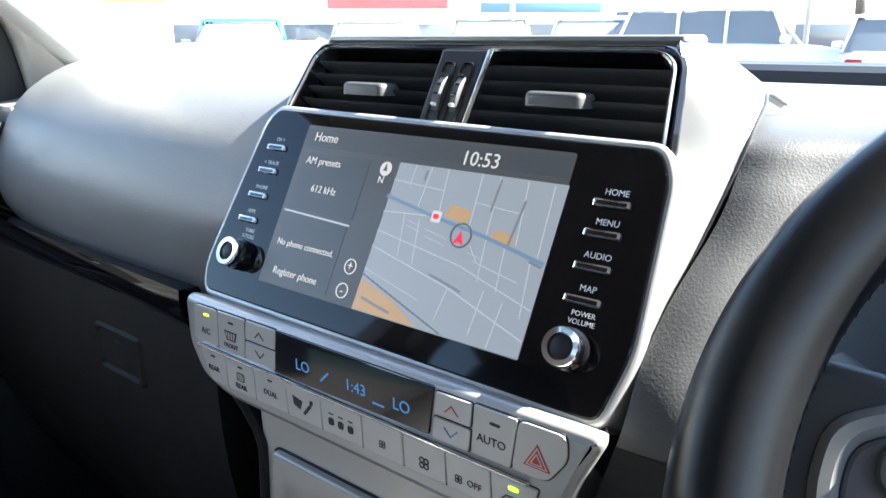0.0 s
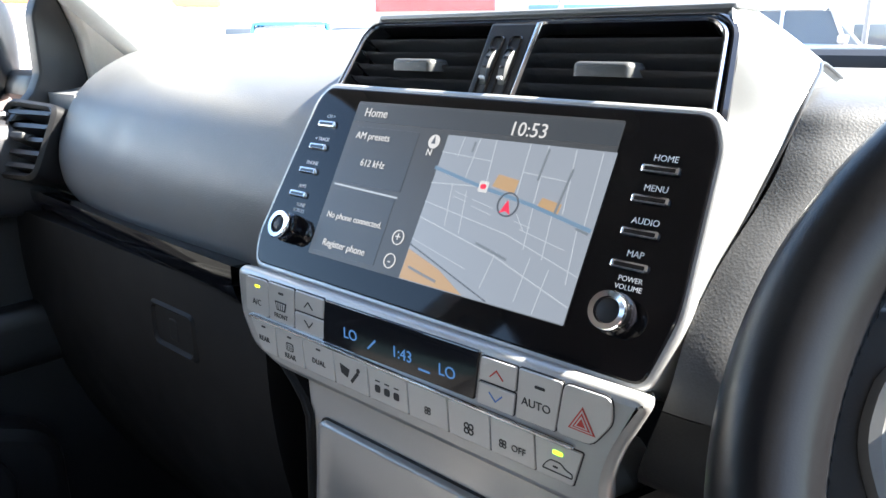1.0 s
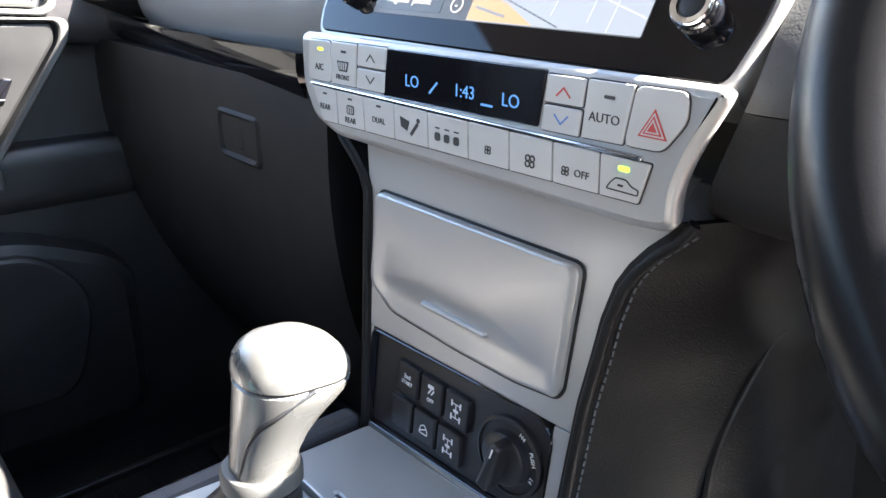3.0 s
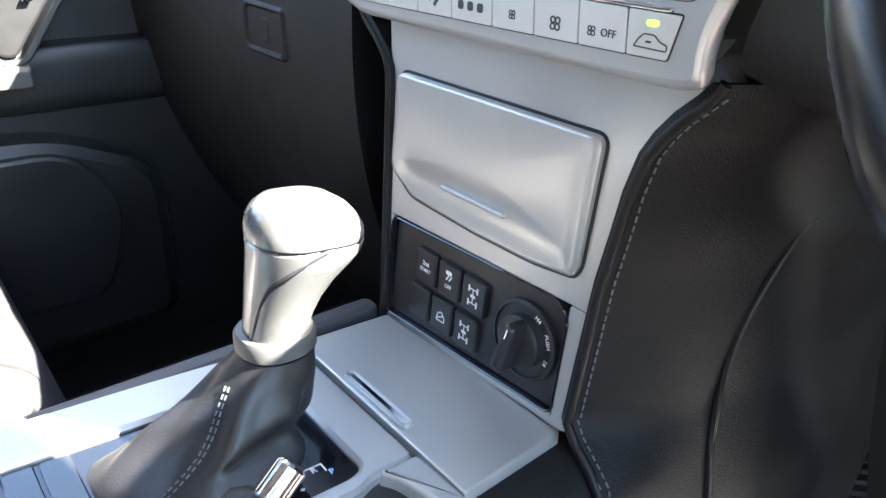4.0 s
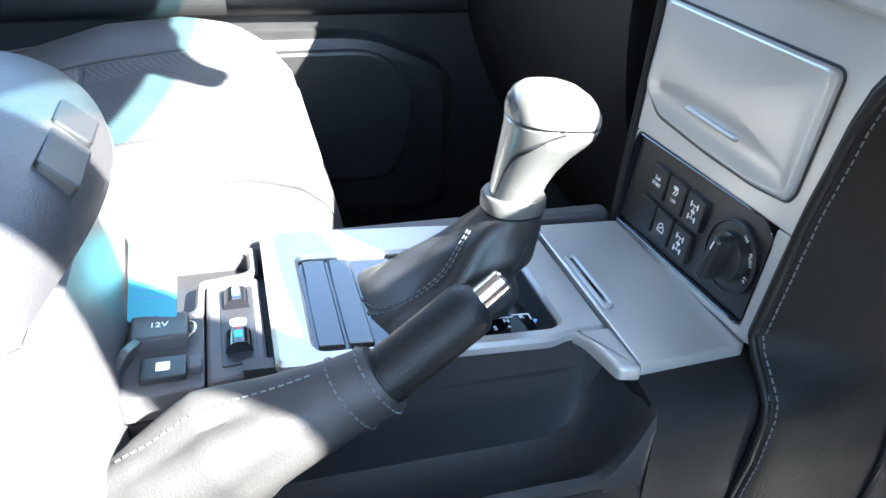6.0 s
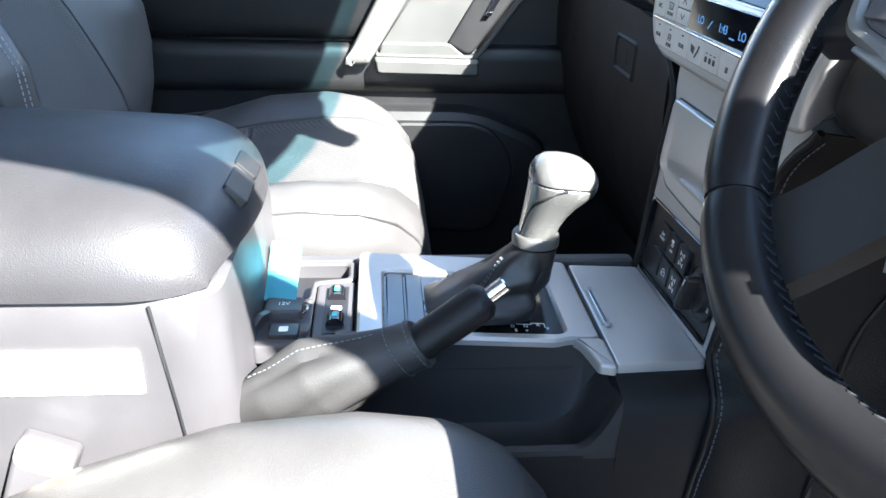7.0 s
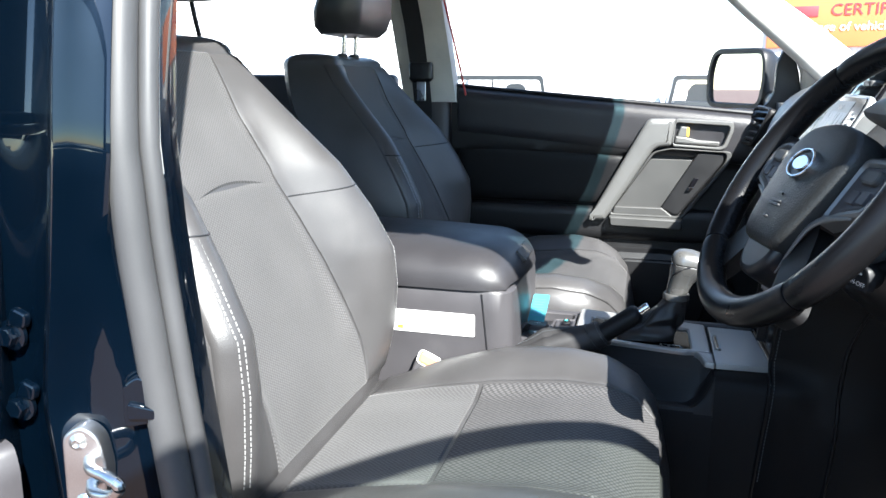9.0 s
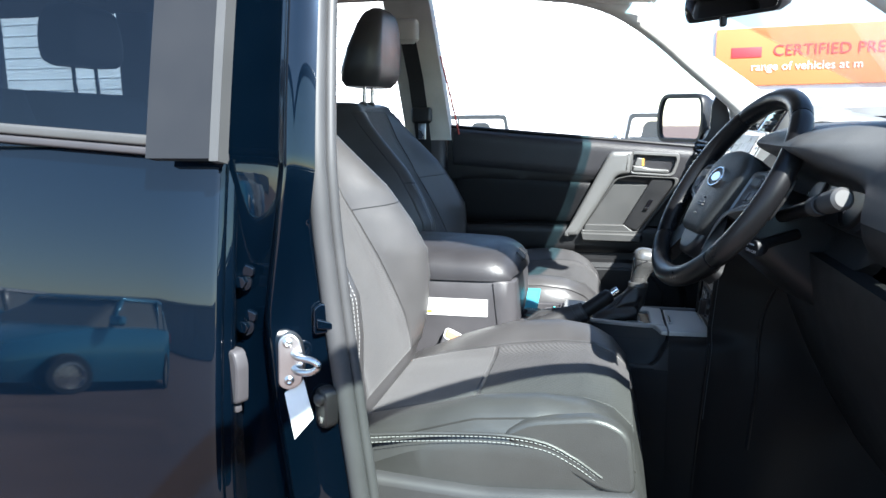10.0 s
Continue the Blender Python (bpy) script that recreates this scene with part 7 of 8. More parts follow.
# instrument binnacle
clu = root("instrument_cluster", (0.425, 0.13, 1.16), "dark instrument cluster with white dial markings", "instrument cluster")
cm = axes((0.425, 0.105, 1.185), (1, 0, 0), (0, 0.35, 1))
part("cluster_face", slab(cm, rrect(0.33, 0.105, 0.045, 6), -0.02, 0.0, 0.002), GLOSSLESS, clu)
for x in (-0.10, 0.10):
    dl_ = part("dial", lathe(at(cm, x, 0.0, 0), [(0.050, 0.0), (0.050, 0.006), (0.047, 0.007), (0.045, 0.002), (0.001, 0.002)], 44), PLASTIC, clu, "round dial")
    for k in range(25):
        a = radians(225 - 270 * k / 24)
        part("dial_tick", slab(at(cm, x, 0, 0), line((0.037 * math.cos(a), 0.037 * math.sin(a)), (0.042 * math.cos(a), 0.042 * math.sin(a)), 0.0009), 0.002, 0.0026, 0.0001, steps=1), WHITE_INK, dl_, smooth=False)
writing("dial_number", "0", at(cm, -0.128, -0.022, 0.003), 0.012, WHITE_INK, clu)

# ---- driver-side body: centre pillar, rear door, seal and fittings ----
def ridge_y(z):
    return table(z, (0.45, 0.835, 0.965, 1.063, 1.15, 1.236, 1.33, 1.42, 1.66), (-0.575, -0.590, -0.606, -0.612, -0.597, -0.583, -0.585, -0.587, -0.60))


def tumble(z):
    """Lean of the body side above the belt."""
    return -0.17 * max(0.0, z - 1.24) - 0.25 * max(0.0, z - 1.24) ** 2


def seal_y(z):
    return table(z, (0.45, 0.822, 0.919, 1.063, 1.166, 1.30, 1.426, 1.68), (-0.49, -0.521, -0.533, -0.550, -0.560, -0.566, -0.571, -0.58))


zs_p = [0.45 + 1.21 * i / 60 for i in range(61)]
rings = []
for z in zs_p:
    r, s, t = ridge_y(z), seal_y(z), tumble(z)
    rings.append([Vector((x + t, y, z)) for x, y in (
        (0.74, -0.70), (0.812, -0.70), (0.815, -0.655), (0.816, r - 0.018), (0.826, r - 0.008), (0.838, r - 0.003), (0.840, r + 0.003),
        (0.834, r + 0.009), (0.826, r + 0.014), (0.818, r + 0.028), (0.806, s - 0.004), (0.796, s + 0.004), (0.775, s + 0.010), (0.74, s + 0.004))])
plain("pillar_right", loft(rings), PAINT, "dark blue painted centre door pillar", "door pillar", "structure", angle=60)
seal_line = [(0.803 + tumble(z), seal_y(z) + 0.004, z) for z in zs_p]
plain("door_seal", tube(seal_line, 0.0120, 14, up=(0, 1, 0)), RUBBER, "grey rubber door seal along the pillar", "door seal", "structure")
plain("door_seal_lip", tube([(x - 0.014, y + 0.012, z) for x, y, z in seal_line], 0.0075, 10, up=(0, 1, 0)), RUBBER, "grey inner lip of the rubber door seal", "door seal", "structure")
def inner_trim(z0, z1, name, mat, label):
    zz = [z0 + (z1 - z0) * i / 20 for i in range(21)]
    plain(name, loft([[Vector((x + tumble(z), y, z)) for x, y in ((0.72, seal_y(z) - 0.10), (0.782, seal_y(z) - 0.09), (0.788, seal_y(z) + 0.004), (0.782, seal_y(z) + 0.015), (0.72, seal_y(z) - 0.01))] for z in zz]), mat, label, "pillar trim", "structure")


inner_trim(1.215, 1.66, "trim_pillar_inner", HEADLINER, "pale grey upper inner pillar trim")
inner_trim(0.45, 1.212, "trim_pillar_foot", PLASTIC, "black lower inner pillar trim")

rd = root("rear_door", (0.86, -1.2, 0.45), "closed dark metallic blue rear door with window", "car door")


def skin_x(z):
    t = min(1.0, max(0.0, (z - 0.82) / 0.20))
    return 0.884 - 0.145 * (0.20 * (t ** 3 - 0.5 * t ** 4) + max(0.0, z - 1.02)) - 0.22 * max(0.0, z - 1.06) ** 2


def skin_top(y):
    return 1.246 - 0.078 * (y + 0.655)


rings = []
for i in range(41):
    ring = []
    for dx, y in ((None, -1.75), (0.002, -1.75), (0.005, -1.4), (0.005, -1.2), (0.0044, -1.0), (0.003, -0.85), (0.0014, -0.74), (0.0, -0.672), (-0.004, -0.6635),
                  (-0.009, -0.660), (-0.015, -0.6625), (-0.0165, -0.665), (-0.021, -0.6585), (-0.026, -0.656), (-0.032, -0.6575), (None, -0.668)):
        z = 0.45 + (skin_top(y) - 0.45) * i / 40
        ring.append(Vector((0.80 if dx is None else skin_x(z) + dx, y, z)))
    rings.append(ring)
part("door_skin", loft(rings), PAINT, rd, "dark metallic blue door skin", angle=75)
part("window_glass", sheet(lambda s, v: (0.838 - 0.085 * v - 0.02 * v * v, -1.72 + 0.985 * s, 1.262 + 0.40 * v), 4, 8, -0.004), TINTED, rd, "dark tinted rear window")
part("window_sash", sheet(lambda s, v: (0.852 - 0.085 * v - 0.02 * v * v, -0.735 + 0.082 * s, 1.246 + 0.416 * v), 4, 10, -0.02), SASH, rd, "satin dark window pillar")
part("sash_edge", sheet(lambda s, v: (0.8535 - 0.085 * v - 0.02 * v * v, -0.655 + 0.011 * s, 1.243 + 0.42 * v), 2, 10, -0.022), EDGE_GREY, rd, "pale grey pillar edge strip")


def strip_run(dz, h, out, name, mat, label):
    return part(name, loft([[Vector((0.839 + out + q, y, 1.256 + dz - 0.026 * (y + 0.655) / 0.30 * 0.9 + w)) for q, w in rrect(0.012, h, 0.003, 3)] for y in (-1.75, -1.4, -1.1, -0.9, -0.75, -0.651)]), mat, rd, label)


strip_run(0.006, 0.012, 0.006, "belt_moulding", EDGE_GREY, "dull grey window moulding")
strip_run(-0.006, 0.010, 0.004, "belt_seal", TRIM, "grey window seal")
for z in (1.102, 1.047):
    bolt = root("hinge_bolt", (0.826, -0.6505, z), "dark blue painted hinge bolt on the pillar", "bolt", "hinge bolts")
    hm = axes((0.820, -0.6505, z), (0, 1, 0), (0, 0, 1))
    part("washer", lathe(hm, [(0.0115, 0.0), (0.0115, 0.003), (0.008, 0.004), (0.001, 0.004)], 20), PAINT, bolt)
    part("head", slab(hm, [(0.0075 * math.cos(radians(60 * k)), 0.0075 * math.sin(radians(60 * k))) for k in range(6)], 0.003, 0.010, 0.001), PAINT, bolt)
    part("leaf", slab(hm, rounded([(-0.004, 0.006), (0.014, 0.006), (0.017, 0.017), (0.004, 0.022)], 0.004), 0, 0.005, 0.002), PAINT, bolt)
stk = root("door_striker", (0.82, -0.585, 1.0), "bright zinc door striker loop on its plate", "door striker")
sm = axes((0.8325, -0.5880, 1.0105), (-0.30, 1, 0), (0, 0, 1))
part("plate", slab(sm, rounded([(-0.016, -0.030), (-0.004, -0.036), (0.012, -0.028), (0.016, 0.0), (0.012, 0.026), (0.0, 0.036), (-0.014, 0.028)], 0.009), -0.010, 0.004, 0.002), STEEL, stk)
part("loop", tube(smooth_line([sm @ Vector((0.002, 0.009, 0.0)), sm @ Vector((0.010, 0.009, 0.016)), sm @ Vector((0.026, 0.008, 0.026)), sm @ Vector((0.034, 0.002, 0.029)), sm @ Vector((0.026, -0.006, 0.026)), sm @ Vector((0.010, -0.009, 0.016)), sm @ Vector((0.002, -0.009, 0.0))], 6), 0.0042, 10), STEEL, stk)
for q in (-0.023, 0.023):
    part("screw", lathe(at(sm, -0.003, q, 0.003), [(0.006, 0), (0.006, 0.002), (0.003, 0.004), (0.001, 0.003)], 14), STEEL, stk)
cardm = axes((0.8290, -0.5850, 0.9490), (-0.34, 1, 0), (0, 0.0, 1))
plain("paper_card", slab(cardm, [(-0.006, -0.040), (0.019, -0.012), (0.009, 0.037), (-0.020, 0.017)], -0.0012, 0.0012, 0.0003), PAPER, "blank white card stuck below the striker", "card")
clip = root("trim_clip", (0.812, -0.552, 1.058), "dark painted trim clip on the pillar", "clip")
cl_m = axes((0.8135, -0.5560, 1.0575), (-0.5, 1, 0), (0, 0, 1))
part("clip_plate", slab(cl_m, rounded([(-0.010, -0.018), (0.010, -0.016), (0.012, 0.012), (0.002, 0.021), (-0.009, 0.014)], 0.005), -0.004, 0.003, 0.0015), PAINT, clip)
part("clip_tongue", slab(cl_m, rounded([(-0.006, -0.010), (0.014, -0.012), (0.012, -0.004), (-0.006, 0.002)], 0.002), 0.002, 0.007, 0.001), PAINT, clip)
dl = root("door_latch", (0.845, -0.655, 0.985), "grey plastic door latch cover on the rear door edge", "door latch")
lm = axes((0.838, -0.6555, 0.988), (0.45, 1, 0), (0, 0, 1))
part("cover", slab(lm, rounded([(-0.010, -0.032), (0.012, -0.030), (0.016, 0.018), (0.010, 0.036), (-0.012, 0.036)], 0.007), -0.004, 0.012, 0.004), TRIM, dl)
part("tab", slab(lm, rrect(0.008, 0.010, 0.002, 2, 0.0, -0.038), 0, 0.008, 0.002), TRIM, dl)
bf = root("door_buffer", (0.80, -0.545, 0.94), "black rubber door buffer on the pillar", "door buffer")
bm_ = axes((0.812, -0.552, 0.949), (0.6, 1, 0), (0, 0, 1))
part("rubber_pad", slab(bm_, rrect(0.026, 0.052, 0.012, 5), -0.004, 0.012, 0.005), PLASTIC, bf)
part("cap", lathe(at(bm_, 0, 0.012, 0.010), [(0.009, 0), (0.008, 0.006), (0.004, 0.009), (0.001, 0.009)], 16), PLASTIC, bf)
part("screw_seat", lathe(at(bm_, 0, -0.014, 0.011), [(0.005, 0), (0.005, 0.002), (0.001, 0.002)], 12), STEEL, bf)
plain("roof_rail_right", block((0.48, -2.6, 1.66), (0.572, -0.06, 1.70), 0.018), PAINT, "dark blue roof rail", "roof rail", "structure")
plain("roof_skin", sheet(lambda s, v: (-0.66 + 1.26 * s, -2.6 + 2.5 * v, 1.755 - 0.04 * (2 * s - 1) ** 2), 10, 10, 0.01), PAINT, "dark blue car roof", "car roof", "structure")
plain("wall_left_outer", block((-0.87, -2.6, 0.38), (-0.80, 0.7, 1.19), 0.02), PAINT, "dark blue outer body side", "car body", "structure")

# ---- driver's door, standing open ----
open_door = root("driver_door", (0.87, 0.47, 0.45), "dark blue driver door standing open", "car door")
OD = Vector((math.sin(radians(52)), -math.cos(radians(52)), 0))
ON = Vector((-OD.y, OD.x, 0))


def door_at(d, z, w):
    return Vector((0.87, 0.47, 0)) + OD * d + ON * w + Vector((0, 0, z))


rings = []
for d, z0 in ((0.0, 0.50), (0.06, 0.47), (0.95, 0.47), (1.02, 0.52)):
    rings.append([door_at(d, z, w) for z, w in ((z0, -0.055), (z0, 0.01), (1.0, 0.03), (1.21, 0.015), (1.225, 0.0), (1.215, -0.05))])
part("door_shell", loft(rings), PAINT, open_door)
part("door_lining", loft([[door_at(d, z, w) for z, w in ((0.52, -0.058), (1.20, -0.053), (1.19, -0.085), (0.95, -0.11), (0.55, -0.08))] for d in (0.05, 0.5, 0.95)]), PLASTIC, open_door)
frame_line = smooth_line([door_at(0.0, 1.22, -0.02), door_at(0.10, 1.42, -0.04), door_at(0.24, 1.60, -0.065), door_at(0.42, 1.685, -0.08), (door_at(0.72, 1.70, -0.085)), door_at(0.94, 1.66, -0.08), door_at(0.985, 1.58, -0.07), door_at(1.0, 1.22, -0.02)], 8)
part("window_glass", loft([[door_at(d, z, w) for z, w in ((1.21, -0.018), (1.21, -0.022), (zt, wt - 0.004), (zt, wt))] for d, zt, wt in ((0.02, 1.25, -0.024), (0.10, 1.42, -0.04), (0.24, 1.60, -0.065), (0.42, 1.685, -0.08), (0.72, 1.70, -0.085), (0.94, 1.66, -0.08), (0.985, 1.58, -0.07))]), DOOR_GLASS, open_door, "green-tinted door window", smooth=False)
part("window_frame", tube(frame_line, 0.020, 10), GLOSSLESS, open_door, "slim black window frame")

plain("wall_quarter_right", block((0.78, -2.6, 0.45), (0.86, -1.755, 1.25), 0.03), PAINT, "dark blue rear quarter panel", "car body", "structure")
plain("trim_quarter_right", block((0.66, -2.6, 1.24), (0.74, -1.74, 1.68), 0.03), PAINT, "dark blue rear quarter pillar", "car body", "structure")

# ---- car yard outside ----
PAVING = material("brick_paving", (0.10, 0.064, 0.054), 0.9, grain=0.5, grain_size=60, blotch=0.25, blotch_size=1.2)
WHITE_WALL = material("white_cladding", (0.80, 0.80, 0.79), 0.6, blotch=0.05, blotch_size=0.7)
GREY_WALL = material("grey_wall", (0.42, 0.42, 0.42), 0.7, blotch=0.08, blotch_size=0.7)
SIGN_ORANGE = material("orange_sign", (0.72, 0.20, 0.07), 0.5, blotch=0.05, blotch_size=0.6)
SIGN_RED = material("red_sign", (0.62, 0.04, 0.05), 0.5, blotch=0.05, blotch_size=0.6)
SIGN_BLUE = material("blue_sign", (0.06, 0.22, 0.55), 0.5, blotch=0.05, blotch_size=0.6)
CAR_WHITE = material("white_car_paint", (0.78, 0.78, 0.78), 0.2, blotch=0.03, blotch_size=2, coat=0.8)
CAR_SILVER = material("silver_car_paint", (0.45, 0.46, 0.47), 0.25, metal=0.5, blotch=0.03, blotch_size=2, coat=0.8)
CAR_BLUE = material("pale_blue_car_paint", (0.06, 0.27, 0.46), 0.22, metal=0.4, blotch=0.03, blotch_size=2, coat=0.8)
# Window glass whose base colour is raised to carry glare and reflected sky.
CAR_GLASS_GLARE = material("car_glass", (0.16, 0.18, 0.195), 0.06, blotch=0.03, blotch_size=3)
CAB_DARK = material("cab_trim", (0.022, 0.026, 0.029), 0.6, blotch=0.1)
TYRE = material("tyre", (0.02, 0.02, 0.02), 0.8, blotch=0.1)
RIM_SILVER = material("wheel_alloy", (0.5, 0.5, 0.5), 0.3, metal=0.9)
LAMP_RED = material("tail_lamp", (0.35, 0.01, 0.01), 0.15)
BARK = material("bark", (0.11, 0.085, 0.065), 0.9, grain=0.8, grain_size=40, blotch=0.3)
LEAF = material("leaf", (0.055, 0.085, 0.035), 0.6, blotch=0.35, blotch_size=2)
plain("ground", block((-200, -200, -0.3), (200, 200, 0), 0.01), PAVING, "red-brown brick-paved car yard", "ground", "structure")
plain("road", block((-200, 48, 0.0), (200, 60, 0.012), 0.002), material("asphalt", (0.06, 0.06, 0.062), 0.9, grain=0.5, grain_size=90), "grey asphalt street beyond the yard", "road", "structure")


def parked_car(x, y, yaw, paint, label, kind="sedan", tall=1.46, long=4.5):
    m = Matrix.Translation((x, y, 0)) @ Matrix.Rotation(radians(yaw), 4, "Z")
    ob = root("parked_car", (x, y, 0), label, "car", "parked cars")
    half = 0.88 if tall < 1.6 else 0.93
    us = (0, 0.02, 0.06, 0.16, 0.28, 0.42, 0.58, 0.74, 0.86, 0.95, 0.985, 1.0)
    deck = {"sedan": (0.62, 0.74, 0.80, 0.90, 0.97, 0.98, 0.98, 0.99, 1.00, 0.97, 0.86, 0.70),
            "suv": (0.70, 0.86, 0.95, 1.04, 1.08, 1.10, 1.10, 1.11, 1.12, 1.12, 1.08, 0.90),
            "ute": (0.72, 0.88, 0.98, 1.06, 1.10, 1.11, 1.10, 1.08, 1.08, 1.08, 1.08, 1.06)}[kind]
    rings = []
    deck = [z * tall / {"sedan": 1.45, "suv": 1.70, "ute": 1.72}[kind] for z in deck]
    for u, zt in zip(us, deck):
        w = half * (0.80 + 0.20 * min(1, min(u, 1 - u) / 0.10))
        yy = long / 2 - long * u
        rings.append([m @ Vector(p) for p in ((-w * 0.94, yy, 0.22), (w * 0.94, yy, 0.22), (w, yy, 0.45), (w, yy, zt * 0.80), (w * 0.96, yy, zt * 0.97), (w * 0.86, yy, zt), (-w * 0.86, yy, zt), (-w * 0.96, yy, zt * 0.97), (-w, yy, zt * 0.80), (-w, yy, 0.45))])
    part("body", loft(rings), paint, ob, angle=50)
    a, b, c, d = {"sedan": (0.27, 0.42, 0.70, 0.90), "suv": (0.24, 0.36, 0.88, 0.98), "ute": (0.24, 0.36, 0.56, 0.60)}[kind]
    scale_z = tall / {"sedan": 1.45, "suv": 1.70, "ute": 1.72}[kind]
    base = {"sedan": 0.96, "suv": 1.07, "ute": 1.08}[kind] * scale_z
    gh = []
    for f in (0.0, 0.9):
        yf, yb = long / 2 - long * (a + (b - a) * f), long / 2 - long * (d + (c - d) * f)
        w = half * (0.90 - 0.16 * f)
        gh.append([m @ Vector((px, py, base + (tall - 0.05 - base) * f)) for px, py in rrect(2 * w, yf - yb, 0.10, 4, 0, (yf + yb) / 2)])
    if kind == "ute":
        cab = m @ axes((0, -0.55, 0), (-1, 0, 0), (0, 0, 1))
        win_o = rounded([(-0.80, 0.92), (0.80, 0.92), (0.72, 1.40), (-0.72, 1.40)], 0.06)
        win_i = rounded([(-0.74, 1.00), (0.74, 1.00), (0.68, 1.335), (-0.68, 1.335)], 0.05)
        part("rear_window_frame", ring_slab(cab, win_o, win_i, -0.02, 0.02, 0.008), CAB_DARK, ob, "dark rear window frame")
        part("cab_tub", slab(cab, rounded([(-0.76, 0.93), (0.76, 0.93), (0.74, 1.07), (-0.74, 1.07)], 0.03), -1.0, -0.10, 0.03), CAB_DARK, ob, "dark cab interior")
        for hx in (-0.40, 0.40):
            part("headrest", slab(cab, rounded([(hx - 0.19, 1.0), (hx + 0.19, 1.0), (hx + 0.13, 1.24), (hx + 0.08, 1.285), (hx - 0.08, 1.285), (hx - 0.13, 1.24)], 0.05), -0.40, -0.28, 0.04), CAB_DARK, ob, "dark seat headrest")
        part("window_bar", slab(cab, [(-0.012, 1.0), (0.012, 1.0), (0.012, 1.335), (-0.012, 1.335)], -0.01, 0.01, 0.003), CAB_DARK, ob)
    else:
        part("glasshouse", loft(gh), CAR_GLASS_GLARE, ob, "dark window band")
    rf = []
    for f, e in ((0.88, 0.0), (0.96, 0.0), (1.0, 0.10)):
        yf, yb = long / 2 - long * (a + (b - a) * f), long / 2 - long * (d + (c - d) * f)
        w = half * (0.90 - 0.16 * f) + 0.015 - e
        rf.append([m @ Vector((px, py, base + (tall - base) * f)) for px, py in rrect(2 * w, yf - yb + 0.03 - 2 * e, 0.10, 4, 0, (yf + yb) / 2)])
    part("roof", loft(rf), paint, ob)
    for q in ({"sedan": (b, 0.56, c), "suv": (b, 0.52, 0.70, c), "ute": (b, c)}[kind]):
        yy0 = long / 2 - long * q
        for sg in (-1, 1):
            part("pillar", tube([m @ Vector((sg * half * 0.905, yy0 + (0.30 if q == b else (-0.25 if q == c and kind != "ute" else 0.0)), base - 0.02)), m @ Vector((sg * half * 0.765, yy0, tall - 0.04))], 0.035, 8), paint, ob)
    for u in (0.19, 0.80):
        for sg in (-1, 1):
            wm = m @ axes((sg * (half - 0.10), long / 2 - long * u, 0.33), (0, 1, 0), (0, 0, sg))
            wheel_o = part("wheel", lathe(wm, [(0.20, 0.0), (0.32, 0.0), (0.335, 0.03), (0.335, 0.17), (0.32, 0.20), (0.235, 0.205), (0.23, 0.17), (0.02, 0.17)], 28), TYRE, ob)
            part("rim", lathe(wm, [(0.228, 0.15), (0.228, 0.20), (0.205, 0.205), (0.19, 0.175), (0.06, 0.185), (0.01, 0.19)], 28), RIM_SILVER, wheel_o, "alloy rim")
    for sg in (-1, 1):
        part("headlamp", slab(m @ axes((sg * half * 0.66, long / 2 - 0.10, 0.72), (1, 0, 0), (0, 0, 1)) @ Matrix.Rotation(math.pi, 4, "Y"), rrect(0.34, 0.14, 0.05, 4), -0.04, 0.10, 0.02), RIM_SILVER, ob)
        part("tail_lamp", slab(m @ axes((sg * half * 0.72, -long / 2 + 0.10, 0.86), (1, 0, 0), (0, 0, 1)), rrect(0.26, 0.16, 0.04, 4), -0.02, 0.10, 0.02), LAMP_RED, ob)
        part("door_mirror", block(*[tuple(min(p, q) for p, q in zip(v0, v1)) if k == 0 else tuple(max(p, q) for p, q in zip(v0, v1)) for k in (0, 1) for v0, v1 in [(m @ Vector((sg * (half - 0.02), long * 0.5 - long * (a + 0.07) - 0.06, base + 0.02)), m @ Vector((sg * (half + 0.16), long * 0.5 - long * (a + 0.07) + 0.06, base + 0.16)))]], 0.03), paint, ob)
    return ob


# row ahead of the bonnet
for x, y, paint, lab, kind, tall, ln, yaw in (
        (-12.6, 9.3, CAR_BLUE, "pale blue sedan parked in the yard", "sedan", 1.66, 4.5, 228), (-10.9, 11.4, CAR_WHITE, "white sedan parked in the yard", "sedan", 1.68, 4.5, 213),
        (-9.0, 12.9, CAR_WHITE, "white hatchback parked in the yard", "suv", 1.72, 4.1, 213), (-7.2, 14.0, CAR_WHITE, "white sedan parked in the yard", "sedan", 1.70, 4.4, 205),
        (-4.6, 14.6, CAR_WHITE, "white family wagon parked ahead", "suv", 1.84, 4.7, 288), (-9.4, 21.5, CAR_WHITE, "white van-like wagon in the second row", "suv", 2.1, 4.8, 190),
        (-1.9, 15.4, CAR_WHITE, "small white hatchback with red tail lamps", "suv", 1.66, 4.0, 10), (1.8, 16.0, CAR_SILVER, "silver sedan parked in the yard", "sedan", 1.6, 4.5, 20)):
    parked_car(x, y, yaw, paint, lab, kind, tall, ln)
# utilities seen through the passenger window
for y in (-5.65, -2.42, 0.80):
    parked_car(-10.0, y, 90, CAR_WHITE, "white utility with dark rear cab window", "ute", 1.46, 5.2)
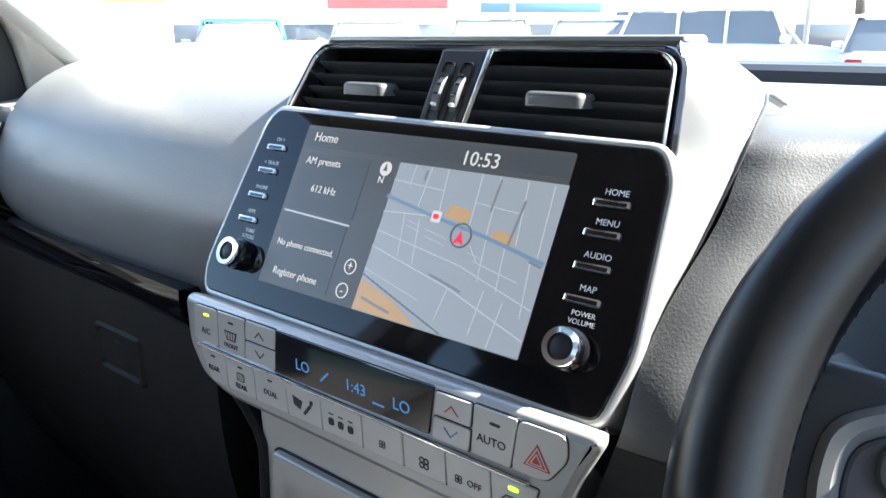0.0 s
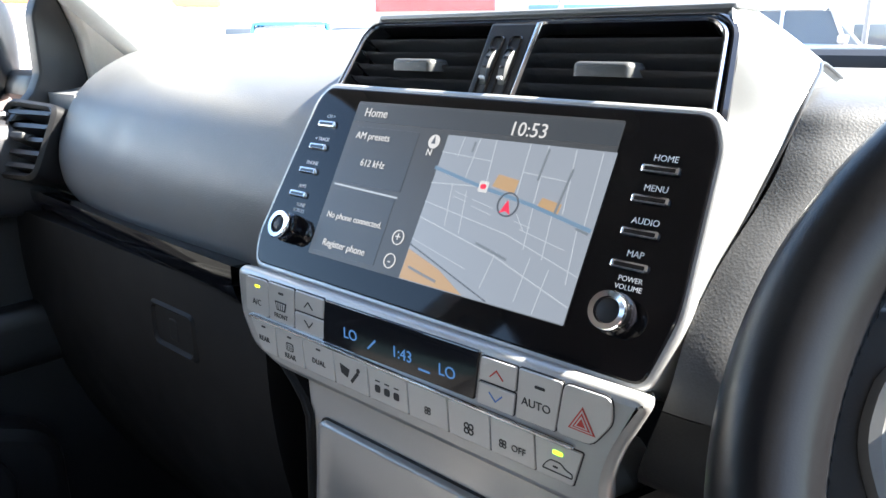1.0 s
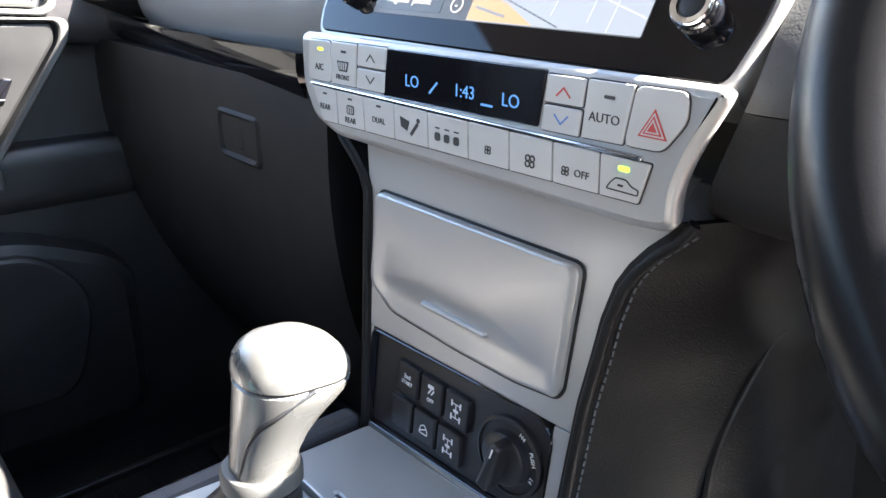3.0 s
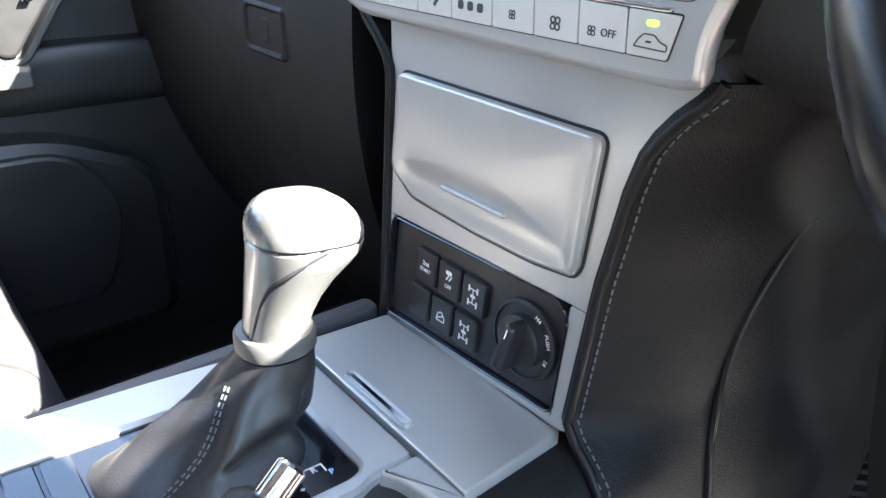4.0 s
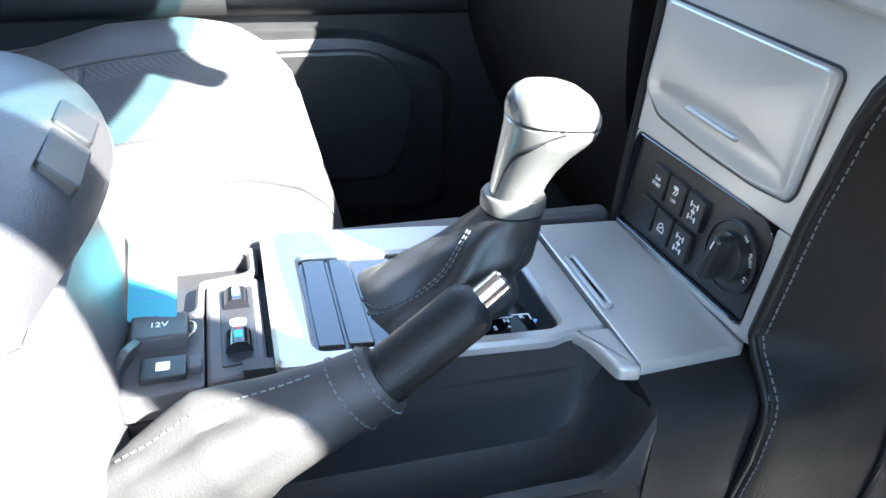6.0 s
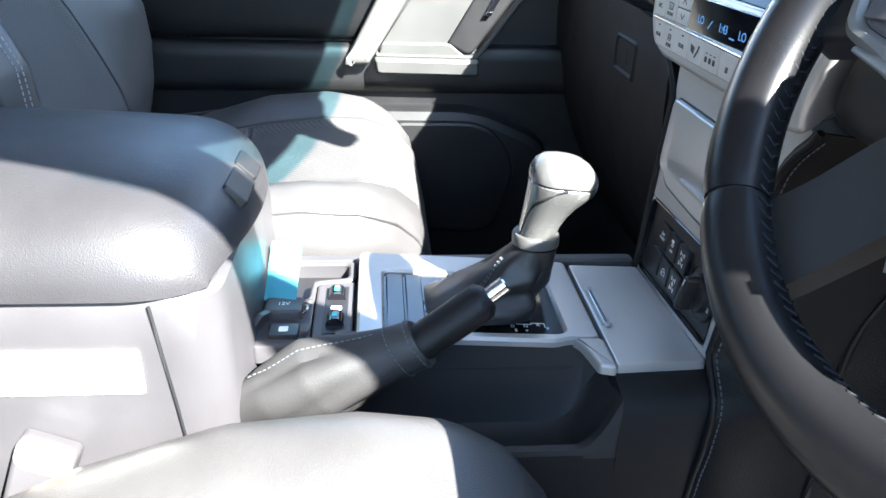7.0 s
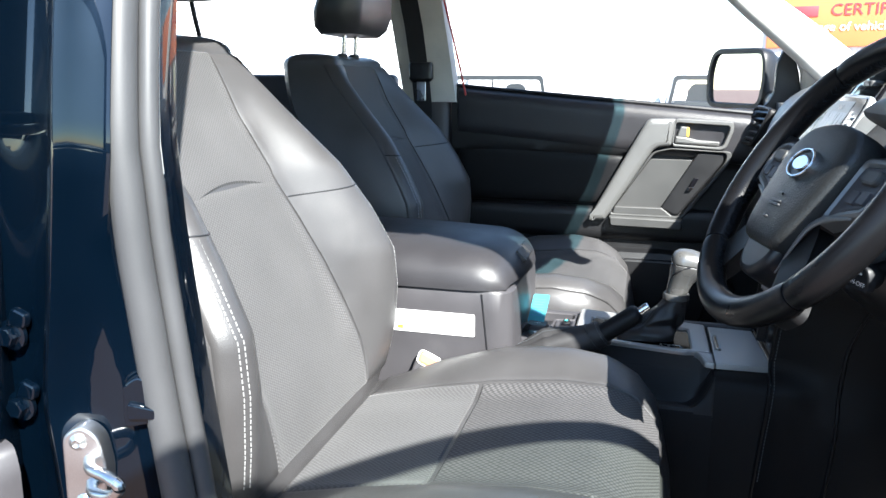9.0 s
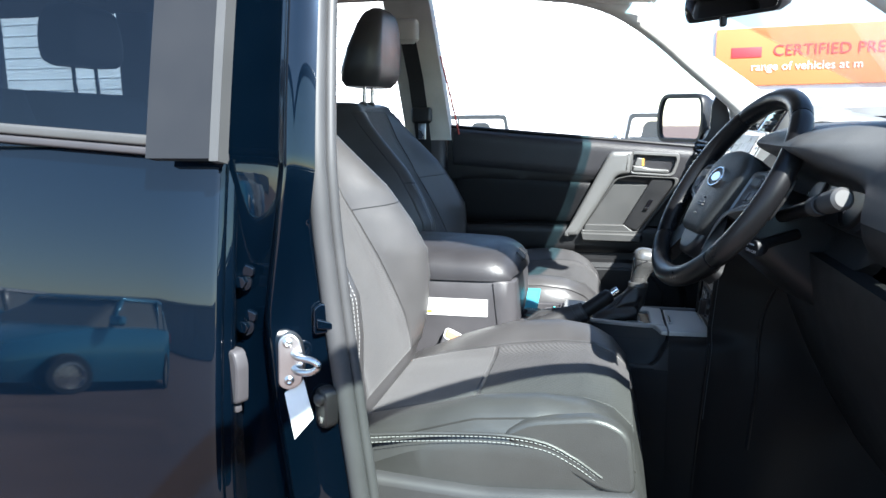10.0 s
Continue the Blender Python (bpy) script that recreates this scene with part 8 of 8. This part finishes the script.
# the car that the blue door mirrors
parked_car(8.0, -5.9, 98, CAR_BLUE, "blue hatchback parked beside the blue car", "sedan", 1.45, 4.4)
parked_car(8.3, -9.2, 95, CAR_SILVER, "silver wagon parked in the next bay", "suv", 1.62, 4.6)
shed = root("workshop", (33, -20, 0), "long low grey workshop across the yard", "building")
part("wall", block((30, -60, 0), (36, 14, 2.5), 0.02), GREY_WALL, shed)
part("roof", block((29.6, -60.4, 2.5), (36.4, 14.4, 2.65), 0.02), GREY_WALL, shed)
for k in range(9):
    part("roller_door", block((29.95, -56 + 7 * k, 0), (30.04, -52 + 7 * k, 2.1), 0.01), GREY_WALL, shed, "grey roller door")

hall = root("showroom", (-27, -12, 0), "long white clad showroom building", "building")
part("wall", block((-30, -40, 0), (-26, 1.0, 6.2), 0.02), WHITE_WALL, hall)
part("roof", block((-30.3, -40.3, 6.2), (-25.7, 1.3, 6.5), 0.02), GREY_WALL, hall)
for k in range(7):
    part("roller_door", block((-26.05, -38 + 5.4 * k, 0), (-25.96, -34.2 + 5.4 * k, 1.7), 0.01), WHITE_WALL, hall, "white roller door")
for k in range(9):
    part("cladding_rib", block((-25.99, -39.9, 1.9 + 0.45 * k), (-25.965, 0.9, 1.93 + 0.45 * k), 0.005), WHITE_WALL, hall)

SD = axes((-20.17, 2.6, 3.0), Vector((0.187, 0.982, 0)), (0, 0, 1))
sign = root("dealer_sign", (-20.17, 2.6, 0), "long orange dealer sign on a pale wall", "sign")
part("wall", slab(SD, [(-0.2, -3.0), (9, -3.0), (9, 0.72), (-0.2, 0.72)], -0.6, -0.05, 0.02), WHITE_WALL, sign)
part("board", slab(SD, [(0, -0.80), (8.9, -0.80), (8.9, 0.70), (0, 0.70)], -0.05, 0.05, 0.02), SIGN_ORANGE, sign, "orange board")
writing("sign_word", "CERTIFIED PRE-O", at(SD, 1.42, 0.08, 0.07), 0.40, SIGN_RED, sign, "LEFT")
part("sign_bar", slab(SD, [(0.40, -0.06), (1.15, -0.06), (1.15, 0.20), (0.40, 0.20)], 0.05, 0.07, 0.005), SIGN_RED, sign, "plain red lettering block")
writing("sign_word", "range of vehicles at m", at(SD, 0.9, -0.32, 0.07), 0.30, WHITE_INK, sign, "LEFT")

far = root("street_shop", (-16, 25, 0), "pale shop front with red and blue fascia across the street", "building")
SH = axes((-27.0, 15.5, 0), (0.74, 0.67, 0), (0, 0, 1))
part("wall", slab(SH, [(0, 0), (34, 0), (34, 4.4), (0, 4.4)], -6, 0, 0.02), WHITE_WALL, far)
part("red_fascia", slab(SH, [(7.0, 2.35), (11.6, 2.35), (11.6, 3.2), (7.0, 3.2)], 0, 0.2, 0.02), SIGN_RED, far, "red fascia")
part("blue_fascia", slab(SH, [(12.9, 2.2), (17.6, 2.2), (17.6, 2.55), (12.9, 2.55)], 0, 0.2, 0.02), SIGN_BLUE, far, "blue fascia")
for k in range(8):
    part("window", slab(SH, [(1.0 + 4.1 * k, 0.7), (3.8 + 4.1 * k, 0.7), (3.8 + 4.1 * k, 1.75), (1.0 + 4.1 * k, 1.75)], -0.05, 0.03, 0.01), CAR_GLASS_GLARE, far, "shop window")
for px, py in ((-13.2, 20.0), (-10.1, 24.0), (-6.0, 26.0)):
    pole = root("light_pole", (px, py, 0), "slim grey light pole at the yard edge", "light pole", "light poles")
    part("post", tube([(px, py, 0), (px, py, 3.5), (px, py, 6.5)], lambda f: 0.09 - 0.03 * f, 12), GREY_WALL, pole)
    part("lamp_head", block((px - 0.12, py - 0.6, 6.45), (px + 0.12, py + 0.1, 6.58), 0.04), GREY_WALL, pole)


def tree(x, y, h, seed):
    rng = random.Random(seed)
    t = root("tree", (x, y, 0), "grey-green street tree with open crown", "tree", "street trees")
    part("trunk", tube([(x, y, 0), (x + 0.1, y, h * 0.3), (x - 0.05, y + 0.1, h * 0.55)], lambda f: 0.20 - 0.10 * f, 10), BARK, t)
    lv = bmesh.new()
    for k in range(9):
        a, up = rng.uniform(0, 6.28), rng.uniform(0.3, 0.95)
        tip = Vector((x + math.cos(a) * h * 0.34 * up, y + math.sin(a) * h * 0.34 * up, h * (0.55 + 0.42 * up * rng.uniform(0.6, 1.0))))
        part("limb", tube([(x, y + 0.05, h * 0.45), Vector((x, y, h * 0.5)).lerp(tip, 0.5) + Vector((0, 0, 0.2)), tip], lambda f: 0.07 - 0.055 * f, 7), BARK, t)
        for j in range(170):
            c = tip + Vector((rng.gauss(0, 0.55), rng.gauss(0, 0.55), rng.gauss(0, 0.42)))
            u = Vector((rng.uniform(-1, 1), rng.uniform(-1, 1), rng.uniform(-1, 1))).normalized() * 0.13
            w = u.orthogonal() * 0.45
            lv.faces.new([lv.verts.new(c - u), lv.verts.new(c + w), lv.verts.new(c + u), lv.verts.new(c - w)])
    tagged(part("crown", lv, LEAF, t, "loose leafy crown", smooth=False), kind="stuff")


tree(-4.3, 24.3, 5.2, 3)
tree(-0.5, 40.5, 7.5, 5)
tree(-20.0, 41.0, 7.0, 8)
